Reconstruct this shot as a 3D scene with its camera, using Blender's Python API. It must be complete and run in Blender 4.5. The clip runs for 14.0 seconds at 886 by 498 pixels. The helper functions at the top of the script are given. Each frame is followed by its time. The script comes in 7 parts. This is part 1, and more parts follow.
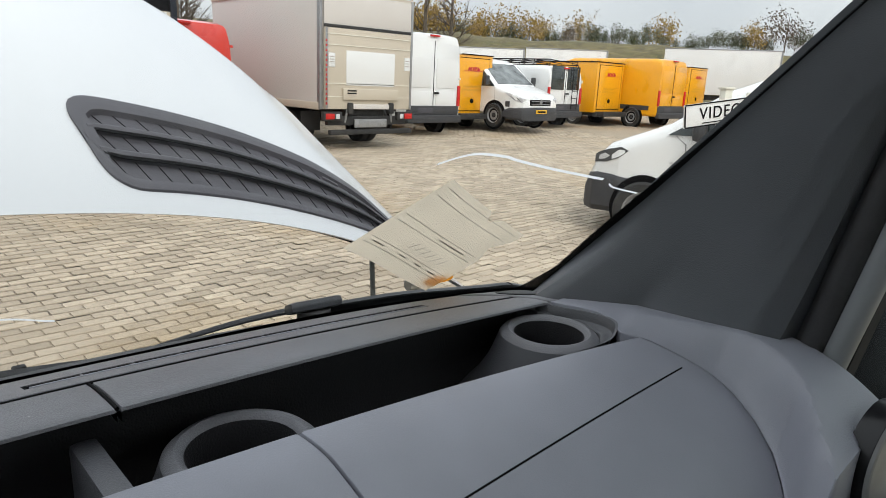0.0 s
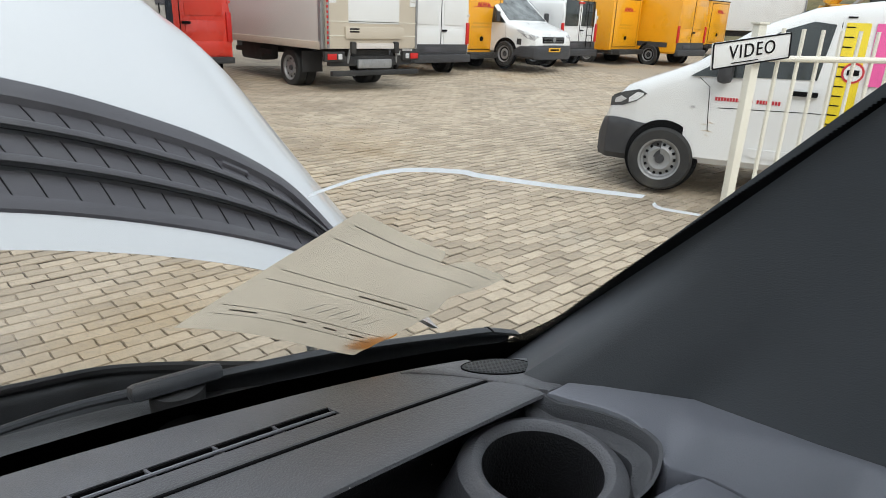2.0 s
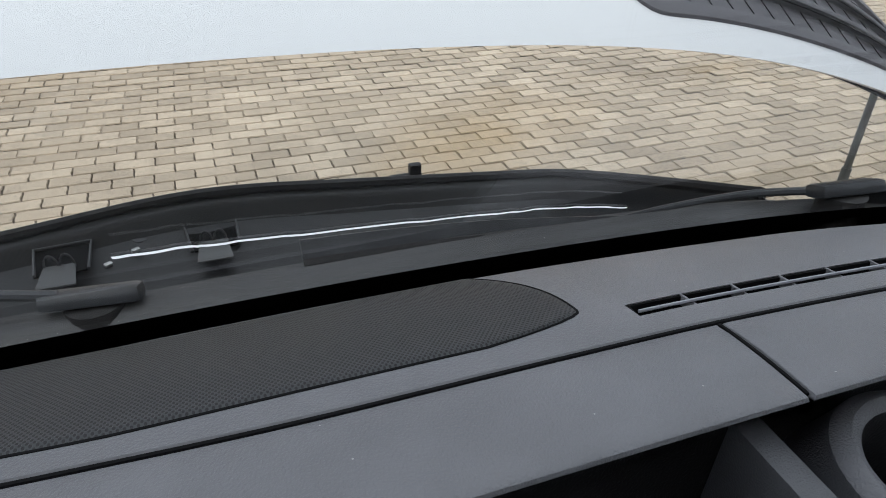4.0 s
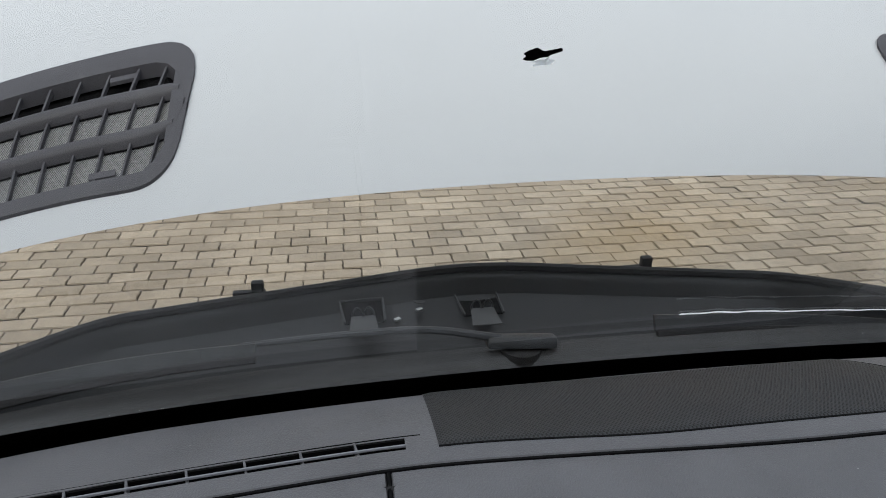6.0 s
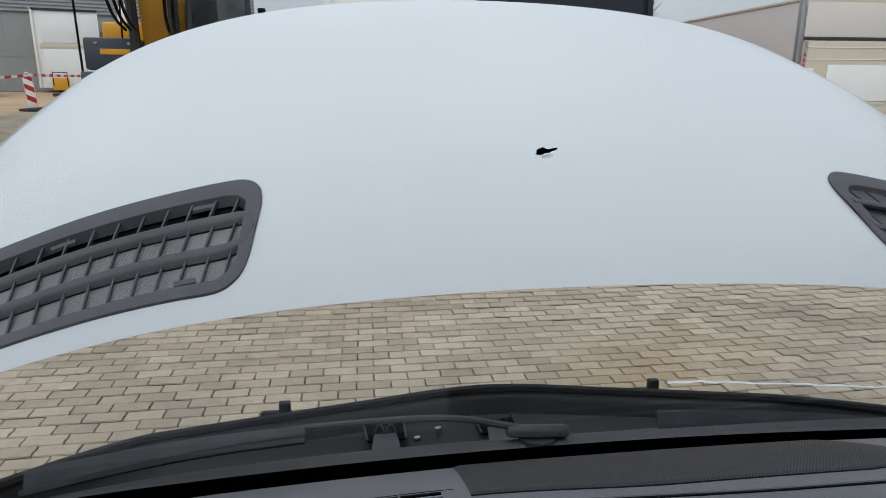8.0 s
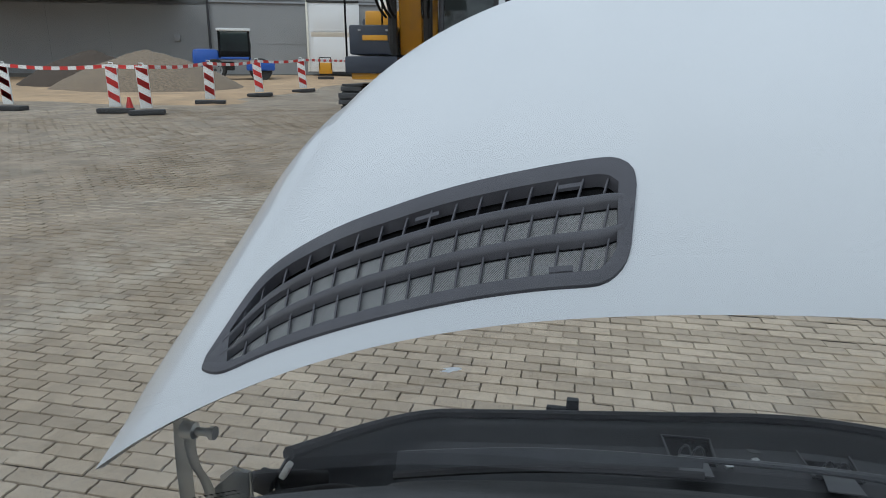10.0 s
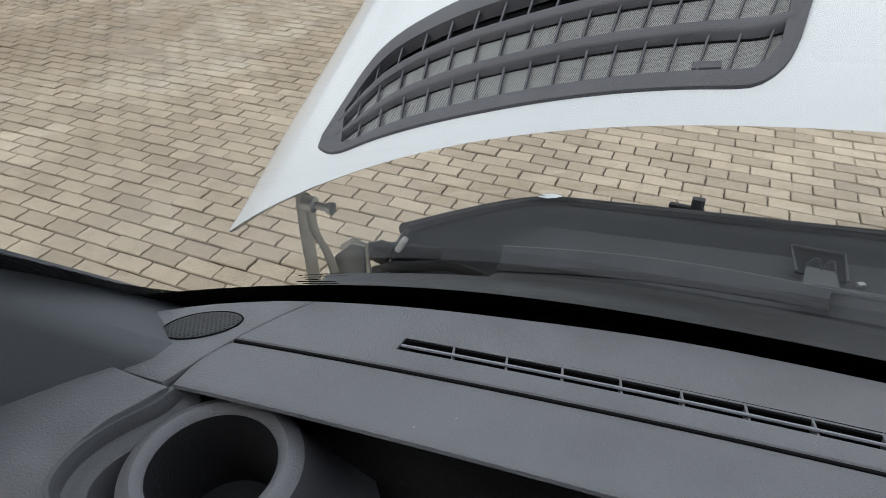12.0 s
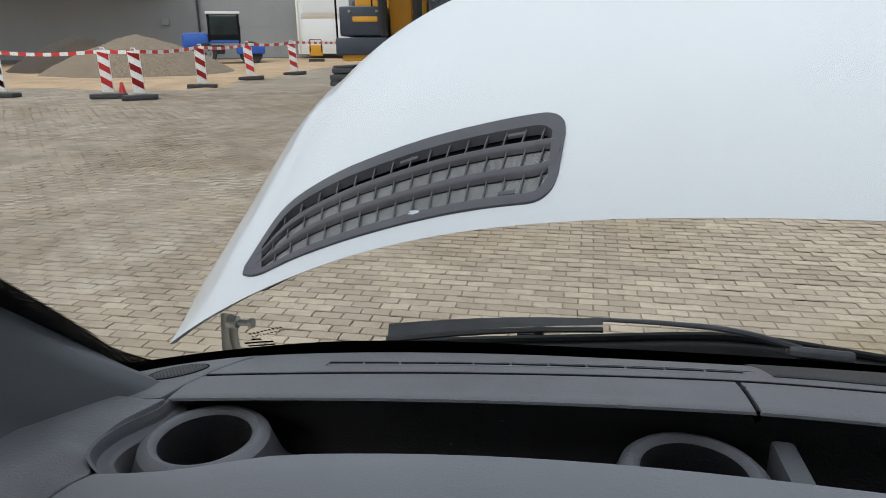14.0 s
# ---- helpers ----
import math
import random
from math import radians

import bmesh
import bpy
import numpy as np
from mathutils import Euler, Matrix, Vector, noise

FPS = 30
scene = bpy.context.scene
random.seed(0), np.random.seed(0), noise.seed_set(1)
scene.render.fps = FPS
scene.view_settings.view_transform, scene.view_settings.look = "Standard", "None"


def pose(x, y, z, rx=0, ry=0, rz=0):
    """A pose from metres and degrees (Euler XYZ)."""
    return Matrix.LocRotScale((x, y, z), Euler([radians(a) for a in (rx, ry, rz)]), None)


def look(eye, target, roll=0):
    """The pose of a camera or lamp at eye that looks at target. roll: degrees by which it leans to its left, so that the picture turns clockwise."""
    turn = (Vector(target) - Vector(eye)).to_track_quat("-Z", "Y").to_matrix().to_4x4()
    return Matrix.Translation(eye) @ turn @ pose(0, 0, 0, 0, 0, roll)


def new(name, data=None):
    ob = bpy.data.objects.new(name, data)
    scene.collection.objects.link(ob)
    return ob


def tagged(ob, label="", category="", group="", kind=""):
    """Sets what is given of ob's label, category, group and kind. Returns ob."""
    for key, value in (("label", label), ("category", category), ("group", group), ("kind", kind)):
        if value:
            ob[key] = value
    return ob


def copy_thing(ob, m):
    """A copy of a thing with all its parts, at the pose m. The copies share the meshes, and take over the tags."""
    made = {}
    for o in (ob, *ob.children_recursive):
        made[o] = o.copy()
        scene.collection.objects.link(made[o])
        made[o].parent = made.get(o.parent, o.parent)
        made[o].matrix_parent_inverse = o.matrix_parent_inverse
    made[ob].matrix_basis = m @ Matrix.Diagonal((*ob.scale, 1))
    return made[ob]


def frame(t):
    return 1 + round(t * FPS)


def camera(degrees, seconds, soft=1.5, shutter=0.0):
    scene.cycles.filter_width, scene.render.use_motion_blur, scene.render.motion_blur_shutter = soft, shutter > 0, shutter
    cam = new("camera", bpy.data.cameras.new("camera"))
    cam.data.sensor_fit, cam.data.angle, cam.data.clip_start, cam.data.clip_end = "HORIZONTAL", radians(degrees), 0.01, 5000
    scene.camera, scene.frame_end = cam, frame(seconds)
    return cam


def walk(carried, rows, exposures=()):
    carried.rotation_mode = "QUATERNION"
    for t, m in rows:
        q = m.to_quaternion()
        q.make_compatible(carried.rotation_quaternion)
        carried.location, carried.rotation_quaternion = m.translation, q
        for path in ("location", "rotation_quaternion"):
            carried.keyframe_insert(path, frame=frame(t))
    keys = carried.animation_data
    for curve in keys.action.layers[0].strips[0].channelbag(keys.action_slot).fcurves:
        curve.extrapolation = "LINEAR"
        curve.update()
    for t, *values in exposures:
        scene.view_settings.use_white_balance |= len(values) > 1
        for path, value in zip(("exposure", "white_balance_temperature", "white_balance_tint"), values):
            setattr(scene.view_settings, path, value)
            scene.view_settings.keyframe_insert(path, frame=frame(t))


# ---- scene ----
cam = camera(68.9, 14.0, 0.5)
PATH = [
    (0, (0.195, 0.161, 1.68), (1.55, 1.542, 1.173), 2.7),
    (0.5, (0.318, 0.252, 1.707), (1.635, 1.671, 1.207), 2.5),
    (1, (0.465, 0.336, 1.685), (1.774, 1.762, 1.183), 2.6),
    (1.5, (0.545, 0.365, 1.662), (1.843, 1.773, 1.084), 2.4),
    (2, (0.488, 0.371, 1.682), (1.786, 1.732, 1.003), 2.3),
    (2.5, (0.329, 0.386, 1.693), (1.602, 1.73, 0.935), 2.6),
    (3, (0.2, 0.431, 1.712), (1.231, 1.925, 0.873), 2.4),
    (3.5, (0.116, 0.457, 1.695), (0.931, 2.002, 0.72), 1.9),
    (4, (0.056, 0.474, 1.689), (0.643, 2.017, 0.56), 1.6),
    (4.2, (0.036, 0.475, 1.688), (0.537, 2.019, 0.52), 1.5),
    (6.3, (-0.253, 0.381, 1.783), (0.011, 2.172, 0.934), 0.5),
    (6.5, (-0.24, 0.378, 1.789), (0.024, 2.187, 0.978), 0.4),
    (7, (-0.231, 0.347, 1.782), (0.034, 2.187, 1.045), 0.3),
    (7.2, (-0.236, 0.322, 1.774), (0.031, 2.183, 1.091), 0.4),
    (9.3, (-0.409, 0.241, 1.763), (-0.261, 2.203, 1.404), 0.4),
    (9.5, (-0.435, 0.286, 1.762), (-0.455, 2.251, 1.39), 0.4),
    (10, (-0.475, 0.367, 1.74), (-0.873, 2.252, 1.206), 0.3),
    (10.5, (-0.497, 0.4, 1.733), (-0.996, 2.176, 0.961), 0.1),
    (11, (-0.497, 0.446, 1.728), (-1.03, 2.076, 0.698), -0.3),
    (11.5, (-0.484, 0.446, 1.733), (-1.091, 1.974, 0.595), -0.6),
    (12, (-0.473, 0.407, 1.745), (-1.144, 1.894, 0.588), -1.0),
    (12.5, (-0.445, 0.347, 1.758), (-1.038, 1.988, 0.781), -1.5),
    (13, (-0.427, 0.253, 1.745), (-0.919, 2.044, 1.003), -1.0),
    (13.5, (-0.394, 0.176, 1.76), (-0.825, 2.019, 1.114), -0.8),
    (14, (-0.396, 0.114, 1.735), (-0.775, 1.988, 1.147), -0.6),
]
EXPOSURES = [(0, 0.68, 6600, 12), (1, 0.64, 6500, 13), (2, 0.60, 6450, 12), (2.5, 0.68, 6500, 12), (3, 0.66, 6250, 11), (4, 0.68, 6350, 13), (6.5, 0.24, 6500, 13), (7.2, 0.24, 6450, 13), (9.4, -0.04, 5850, 10), (10, 0.00, 5900, 10), (10.5, 0.12, 6050, 11), (11, 0.36, 6250, 12), (12, 0.66, 6450, 12), (12.5, 0.74, 6500, 12), (13, 0.58, 6450, 12), (13.5, 0.50, 6400, 12), (14, 0.38, 6300, 12)]
walk(cam, [(t, look(eye, target, roll)) for t, eye, target, roll in PATH], EXPOSURES)
# ---------------------------------------------------------------- world and light
world = bpy.data.worlds.new("overcast_sky")
scene.world = world
world.use_nodes = True
wn = world.node_tree.nodes
wl = world.node_tree.links
sky = wn.new("ShaderNodeTexSky")
sky.sky_type = "NISHITA"
sky.sun_disc = False
sky.sun_elevation, sky.sun_rotation = radians(38), radians(205)
sky.air_density, sky.dust_density, sky.ozone_density = 1.0, 6.0, 1.0
sky.altitude = 50
# clouds veil the blue: the sky's own light is blended with an even grey cloud layer
tc = wn.new("ShaderNodeTexCoord")
cl = wn.new("ShaderNodeTexNoise")
cl.inputs["Scale"].default_value, cl.inputs["Detail"].default_value = 3.0, 5.0
ramp = wn.new("ShaderNodeValToRGB")
ramp.color_ramp.elements[0].position, ramp.color_ramp.elements[0].color = 0.30, (5.2, 5.5, 6.0, 1)
ramp.color_ramp.elements[1].position, ramp.color_ramp.elements[1].color = 0.72, (7.6, 7.8, 8.1, 1)
mixsky = wn.new("ShaderNodeMix")
mixsky.data_type = "RGBA"
mixsky.inputs["Factor"].default_value = 0.86
wl.new(tc.outputs["Generated"], cl.inputs["Vector"])
wl.new(cl.outputs["Fac"], ramp.inputs["Fac"])
wl.new(sky.outputs["Color"], mixsky.inputs["A"])
wl.new(ramp.outputs["Color"], mixsky.inputs["B"])
bgn = wn["Background"]
# an overcast sky is brightest overhead and about half as bright at the horizon
sepz = wn.new("ShaderNodeSeparateXYZ")
wl.new(tc.outputs["Generated"], sepz.inputs["Vector"])
grad = wn.new("ShaderNodeMapRange")
grad.inputs["From Min"].default_value, grad.inputs["From Max"].default_value = 0.0, 0.8
grad.inputs["To Min"].default_value, grad.inputs["To Max"].default_value = 0.58, 1.3
wl.new(sepz.outputs["Z"], grad.inputs["Value"])
dim = wn.new("ShaderNodeVectorMath")
dim.operation = "SCALE"
wl.new(mixsky.outputs["Result"], dim.inputs[0])
wl.new(grad.outputs["Result"], dim.inputs["Scale"])
wl.new(dim.outputs["Vector"], bgn.inputs["Color"])
bgn.inputs["Strength"].default_value = 0.13

sun = new("sun", bpy.data.lights.new("sun", "SUN"))
sun.data.energy, sun.data.angle, sun.data.color = 0.9, radians(30), (1.0, 0.96, 0.9)
sun.matrix_world = look((-6, -12, 14), (0, 0, 0))

# ---------------------------------------------------------------- materials


def mat(name, col, rough=0.5, metal=0.0, var=0.12, scale=8.0, bump=0.0, bscale=200.0, coat=0.0, spec=0.5, dirt=None, dscale=2.0, damt=0.4, rvar=0.1):
    """Painted, moulded or mineral surface: colour varied at two scales, fine relief, patches of dirt."""
    m = bpy.data.materials.new(name)
    m.use_nodes = True
    n, l = m.node_tree.nodes, m.node_tree.links
    b = n["Principled BSDF"]
    b.inputs["Metallic"].default_value = metal
    b.inputs["Coat Weight"].default_value = coat
    b.inputs["Coat Roughness"].default_value = 0.06
    b.inputs["Specular IOR Level"].default_value = spec
    geo = n.new("ShaderNodeTexCoord")
    big = n.new("ShaderNodeTexNoise")
    big.inputs["Scale"].default_value, big.inputs["Detail"].default_value = scale, 6.0
    l.new(geo.outputs["Object"], big.inputs["Vector"])
    lo = [c * (1 - var) for c in col]
    hi = [min(1, c * (1 + var)) for c in col]
    rp = n.new("ShaderNodeValToRGB")
    rp.color_ramp.elements[0].position, rp.color_ramp.elements[0].color = 0.3, (*lo, 1)
    rp.color_ramp.elements[1].position, rp.color_ramp.elements[1].color = 0.7, (*hi, 1)
    l.new(big.outputs["Fac"], rp.inputs["Fac"])
    last = rp.outputs["Color"]
    if dirt:
        dn = n.new("ShaderNodeTexNoise")
        dn.inputs["Scale"].default_value, dn.inputs["Detail"].default_value, dn.inputs["Roughness"].default_value = dscale, 9.0, 0.7
        l.new(geo.outputs["Object"], dn.inputs["Vector"])
        dr = n.new("ShaderNodeMapRange")
        dr.inputs["From Min"].default_value, dr.inputs["From Max"].default_value = 0.5, 0.75
        dr.inputs["To Max"].default_value = damt
        l.new(dn.outputs["Fac"], dr.inputs["Value"])
        mx = n.new("ShaderNodeMix")
        mx.data_type = "RGBA"
        mx.inputs["B"].default_value = (*dirt, 1)
        l.new(dr.outputs["Result"], mx.inputs["Factor"])
        l.new(last, mx.inputs["A"])
        last = mx.outputs["Result"]
    l.new(last, b.inputs["Base Color"])
    rr = n.new("ShaderNodeMapRange")
    rr.inputs["To Min"].default_value, rr.inputs["To Max"].default_value = max(0.02, rough - rvar), min(1, rough + rvar)
    l.new(big.outputs["Fac"], rr.inputs["Value"])
    l.new(rr.outputs["Result"], b.inputs["Roughness"])
    if bump:
        fine = n.new("ShaderNodeTexNoise")
        fine.inputs["Scale"].default_value, fine.inputs["Detail"].default_value = bscale, 4.0
        l.new(geo.outputs["Object"], fine.inputs["Vector"])
        bp = n.new("ShaderNodeBump")
        bp.inputs["Strength"].default_value, bp.inputs["Distance"].default_value = bump, 0.002
        l.new(fine.outputs["Fac"], bp.inputs["Height"])
        l.new(bp.outputs["Normal"], b.inputs["Normal"])
    return m


def specks(m, col, scale, thresh, rough=0.7):
    """Dust specks strewn over a surface."""
    n, l = m.node_tree.nodes, m.node_tree.links
    b = n["Principled BSDF"]
    src = b.inputs["Base Color"].links[0].from_socket
    tco = n.new("ShaderNodeTexCoord")
    vo = n.new("ShaderNodeTexVoronoi")
    vo.inputs["Scale"].default_value = scale
    l.new(tco.outputs["Object"], vo.inputs["Vector"])
    lt = n.new("ShaderNodeMath")
    lt.operation = "LESS_THAN"
    lt.inputs[1].default_value = thresh
    l.new(vo.outputs["Distance"], lt.inputs[0])
    sep = n.new("ShaderNodeSeparateColor")
    l.new(vo.outputs["Color"], sep.inputs["Color"])
    few = n.new("ShaderNodeMath")
    few.operation = "GREATER_THAN"
    few.inputs[1].default_value = 0.86
    l.new(sep.outputs["Red"], few.inputs[0])
    mu = n.new("ShaderNodeMath")
    mu.operation = "MULTIPLY"
    l.new(lt.outputs[0], mu.inputs[0])
    l.new(few.outputs[0], mu.inputs[1])
    mx = n.new("ShaderNodeMix")
    mx.data_type = "RGBA"
    mx.inputs["B"].default_value = (*col, 1)
    l.new(mu.outputs[0], mx.inputs["Factor"])
    l.new(src, mx.inputs["A"])
    l.new(mx.outputs["Result"], b.inputs["Base Color"])


def glass_mat(name, tint=(1, 1, 1), gloss=1.0):
    m = bpy.data.materials.new(name)
    m.use_nodes = True
    n, l = m.node_tree.nodes, m.node_tree.links
    n.remove(n["Principled BSDF"])
    tr = n.new("ShaderNodeBsdfTransparent")
    tr.inputs["Color"].default_value = (*tint, 1)
    gl = n.new("ShaderNodeBsdfGlossy")
    gl.inputs["Roughness"].default_value = 0.0
    fr = n.new("ShaderNodeLayerWeight")
    fr.inputs["Blend"].default_value = 0.5
    pw = n.new("ShaderNodeMath")
    pw.operation = "POWER"
    pw.inputs[1].default_value = 5.0
    k = n.new("ShaderNodeMapRange")
    k.inputs["To Min"].default_value, k.inputs["To Max"].default_value = 0.04 * gloss, gloss
    mx = n.new("ShaderNodeMixShader")
    l.new(fr.outputs["Facing"], pw.inputs[0])
    l.new(pw.outputs[0], k.inputs["Value"])
    l.new(k.outputs["Result"], mx.inputs["Fac"])
    l.new(tr.outputs["BSDF"], mx.inputs[1])
    l.new(gl.outputs["BSDF"], mx.inputs[2])
    l.new(mx.outputs["Shader"], n["Material Output"].inputs["Surface"])
    return m


M = {}
M["dash"] = mat("dash_plastic", (0.138, 0.138, 0.150), 0.42, var=0.12, scale=14, bump=0.5, bscale=620, rvar=0.06, dirt=(0.11, 0.11, 0.115), dscale=9, damt=0.25)
specks(M["dash"], (0.35, 0.34, 0.33), 90, 0.05)
# the soft skin again, darkened: the dimmer light there is in the colour
M["dash_soft_dim"] = mat("dash_soft_skin_dim", (0.185, 0.186, 0.20), 0.5, var=0.08, scale=9, bump=0.25, bscale=700, rvar=0.05)
# blue-grey sheen is put into this base colour
M["dash_soft"] = mat("dash_soft_skin", (0.228, 0.233, 0.266), 0.5, var=0.08, scale=9, bump=0.25, bscale=700, rvar=0.05)
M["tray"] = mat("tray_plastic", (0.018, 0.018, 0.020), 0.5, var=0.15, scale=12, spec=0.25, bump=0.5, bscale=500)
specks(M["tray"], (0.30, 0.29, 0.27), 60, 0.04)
M["cup"] = mat("cup_ring_plastic", (0.080, 0.081, 0.089), 0.46, var=0.1, bump=0.4, bscale=700)
M["pillar"] = mat("pillar_trim", (0.078, 0.083, 0.092), 0.62, var=0.1, scale=5, bump=0.25, bscale=800)
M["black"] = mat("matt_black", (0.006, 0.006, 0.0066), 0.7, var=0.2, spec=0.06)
M["frit"] = mat("frit_enamel", (0.0085, 0.0085, 0.0092), 0.6, var=0.2, spec=0.08)
M["gloss_black"] = mat("gloss_black", (0.008, 0.008, 0.009), 0.3, var=0.2, rvar=0.05, spec=0.3)
M["rubber"] = mat("rubber", (0.028, 0.028, 0.030), 0.7, var=0.25, scale=20, bump=0.2, dirt=(0.09, 0.08, 0.07), dscale=6, damt=0.35)
M["cowl"] = mat("cowl_plastic", (0.040, 0.042, 0.046), 0.55, var=0.2, scale=6, bump=0.3, bscale=300, dirt=(0.06, 0.055, 0.05), dscale=5, damt=0.3)
M["cowl_lip"] = mat("cowl_trim_plastic", (0.085, 0.087, 0.092), 0.55, var=0.2, scale=9, bump=0.3, bscale=300, dirt=(0.13, 0.125, 0.12), dscale=12, damt=0.35)
specks(M["cowl_lip"], (0.3, 0.3, 0.3), 70, 0.06)
M["wiper"] = mat("wiper_metal_paint", (0.052, 0.055, 0.062), 0.42, var=0.2, scale=25, bump=0.1, dirt=(0.1, 0.1, 0.1), dscale=30, damt=0.25)
M["white"] = mat("white_bonnet_paint", (0.52, 0.535, 0.55), 0.3, var=0.004, scale=2.2, coat=0.6, rvar=0.008)
specks(M["white"], (0.25, 0.25, 0.25), 26, 0.016)
M["vent"] = mat("vent_plastic", (0.056, 0.054, 0.063), 0.55, var=0.15, scale=14, bump=0.25, bscale=500, dirt=(0.12, 0.12, 0.12), dscale=10, damt=0.3)
M["zinc"] = mat("zinc_plated_steel", (0.55, 0.56, 0.55), 0.4, metal=0.8, var=0.15, scale=30, bump=0.1)
M["glass"] = glass_mat("windscreen_glass", (0.95, 0.975, 0.965), 0.6)
M["pane"] = glass_mat("door_pane", (0.85, 0.9, 0.88))
M["darkglass"] = mat("dark_vehicle_glass", (0.030, 0.038, 0.038), 0.05, var=0.6, scale=2.5, rvar=0.03, spec=0.7)
# the grey of the reflected sky is put into this glass's base colour
M["skyglass"] = mat("sky_toned_vehicle_glass", (0.11, 0.125, 0.125), 0.06, var=0.7, scale=3.5, rvar=0.03, spec=0.8)
M["crack"] = mat("glass_crack", (0.9, 0.92, 0.93), 0.3, var=0.05)
M["paper"] = mat("brown_paper", (0.74, 0.64, 0.50), 0.85, var=0.06, scale=18, bump=0.15, bscale=120, dirt=(0.62, 0.53, 0.41), dscale=5, damt=0.5)
def thin(m, amount):
    """Sheet thin enough for daylight to glow through it."""
    n, l = m.node_tree.nodes, m.node_tree.links
    b = n["Principled BSDF"]
    t = n.new("ShaderNodeBsdfTranslucent")
    l.new(b.inputs["Base Color"].links[0].from_socket, t.inputs["Color"])
    mx = n.new("ShaderNodeMixShader")
    mx.inputs["Fac"].default_value = amount
    l.new(b.outputs["BSDF"], mx.inputs[1])
    l.new(t.outputs["BSDF"], mx.inputs[2])
    l.new(mx.outputs["Shader"], n["Material Output"].inputs["Surface"])


thin(M["paper"], 0.75)
thin(M["crack"], 0.85)
M["ink"] = mat("grey_ink", (0.09, 0.09, 0.10), 0.7, var=0.2)
M["print"] = mat("faded_print", (0.34, 0.30, 0.25), 0.8, var=0.15)
M["orange"] = mat("orange_lens", (0.75, 0.30, 0.03), 0.3, var=0.1)
thin(M["orange"], 0.8)
M["shell"] = mat("cab_lining", (0.46, 0.46, 0.46), 0.8, var=0.1)
M["body_w"] = mat("white_van_paint", (0.72, 0.73, 0.73), 0.3, var=0.03, scale=1.5, coat=0.6, dirt=(0.5, 0.48, 0.45), dscale=1.3, damt=0.3)
M["body_w2"] = mat("off_white_box_panel", (0.58, 0.55, 0.52), 0.45, var=0.04, scale=0.8, dirt=(0.45, 0.40, 0.36), dscale=1.1, damt=0.35)
M["lift"] = mat("aluminium_tail_lift", (0.54, 0.48, 0.39), 0.5, metal=0.15, var=0.06, scale=3, dirt=(0.3, 0.26, 0.22), dscale=3, damt=0.4)
M["red"] = mat("red_van_paint", (0.62, 0.035, 0.018), 0.28, var=0.05, scale=1.5, coat=0.6)
M["yellow"] = mat("yellow_van_paint", (0.80, 0.36, 0.005), 0.3, var=0.04, scale=1.5, coat=0.5, dirt=(0.5, 0.25, 0.02), dscale=1.5, damt=0.2)
M["bumper"] = mat("grey_bumper_plastic", (0.035, 0.036, 0.04), 0.6, var=0.15, dirt=(0.12, 0.11, 0.1), dscale=4, damt=0.3)
M["tyre"] = mat("tyre_rubber", (0.022, 0.022, 0.022), 0.8, var=0.2, scale=12, dirt=(0.12, 0.11, 0.09), dscale=4, damt=0.45)
M["rim"] = mat("steel_rim", (0.30, 0.305, 0.31), 0.45, metal=0.5, var=0.12, scale=8, dirt=(0.15, 0.13, 0.12), dscale=9, damt=0.4)
M["chassis"] = mat("chassis_black", (0.02, 0.02, 0.02), 0.7, var=0.3, dirt=(0.1, 0.09, 0.08), dscale=3, damt=0.4)
M["plate"] = mat("yellow_plate", (0.75, 0.42, 0.02), 0.4, var=0.04)
M["redlens"] = mat("red_lens", (0.5, 0.015, 0.012), 0.2, var=0.1)
M["whitelens"] = mat("clear_lens", (0.65, 0.66, 0.68), 0.12, var=0.1, metal=0.3)
M["navy"] = mat("dark_navy_panel", (0.013, 0.017, 0.025), 0.5, spec=0.25, var=0.08, scale=1.2)
M["lettering"] = mat("off_white_lettering", (0.75, 0.75, 0.72), 0.5, var=0.02)
M["redprint"] = mat("red_lettering", (0.5, 0.02, 0.03), 0.5, var=0.05)
M["post"] = mat("cream_painted_steel", (0.74, 0.72, 0.63), 0.45, var=0.05, scale=4, dirt=(0.4, 0.36, 0.28), dscale=6, damt=0.3)
M["concrete"] = mat("grey_recycled_block", (0.15, 0.145, 0.13), 0.85, var=0.2, scale=20, bump=0.5, bscale=150)
M["wallmetal"] = mat("grey_cladding", (0.275, 0.28, 0.282), 0.5, var=0.04, scale=0.6, dirt=(0.17, 0.17, 0.17), dscale=0.8, damt=0.3)
M["fascia"] = mat("grey_corrugated_fascia", (0.27, 0.28, 0.29), 0.45, metal=0.2, var=0.05, scale=0.5)
M["exc_y"] = mat("excavator_yellow", (0.62, 0.30, 0.012), 0.42, var=0.08, scale=2, dirt=(0.2, 0.12, 0.05), dscale=2.5, damt=0.6)
M["rust"] = mat("rusty_bucket_steel", (0.16, 0.075, 0.04), 0.8, var=0.35, scale=4, bump=0.4, bscale=40, dirt=(0.28, 0.17, 0.09), dscale=3, damt=0.6)
M["blue"] = mat("blue_machine_paint", (0.015, 0.09, 0.42), 0.4, var=0.06, scale=2, coat=0.3)
M["sand"] = mat("ochre_sand", (0.40, 0.275, 0.16), 0.95, var=0.25, scale=1.2, bump=1.0, bscale=12, dirt=(0.25, 0.19, 0.12), dscale=0.7, damt=0.6)
M["gravel"] = mat("brown_gravel_heap", (0.19, 0.145, 0.10), 0.95, var=0.35, scale=14, bump=1.0, bscale=25, dirt=(0.13, 0.10, 0.08), dscale=1.5, damt=0.5)
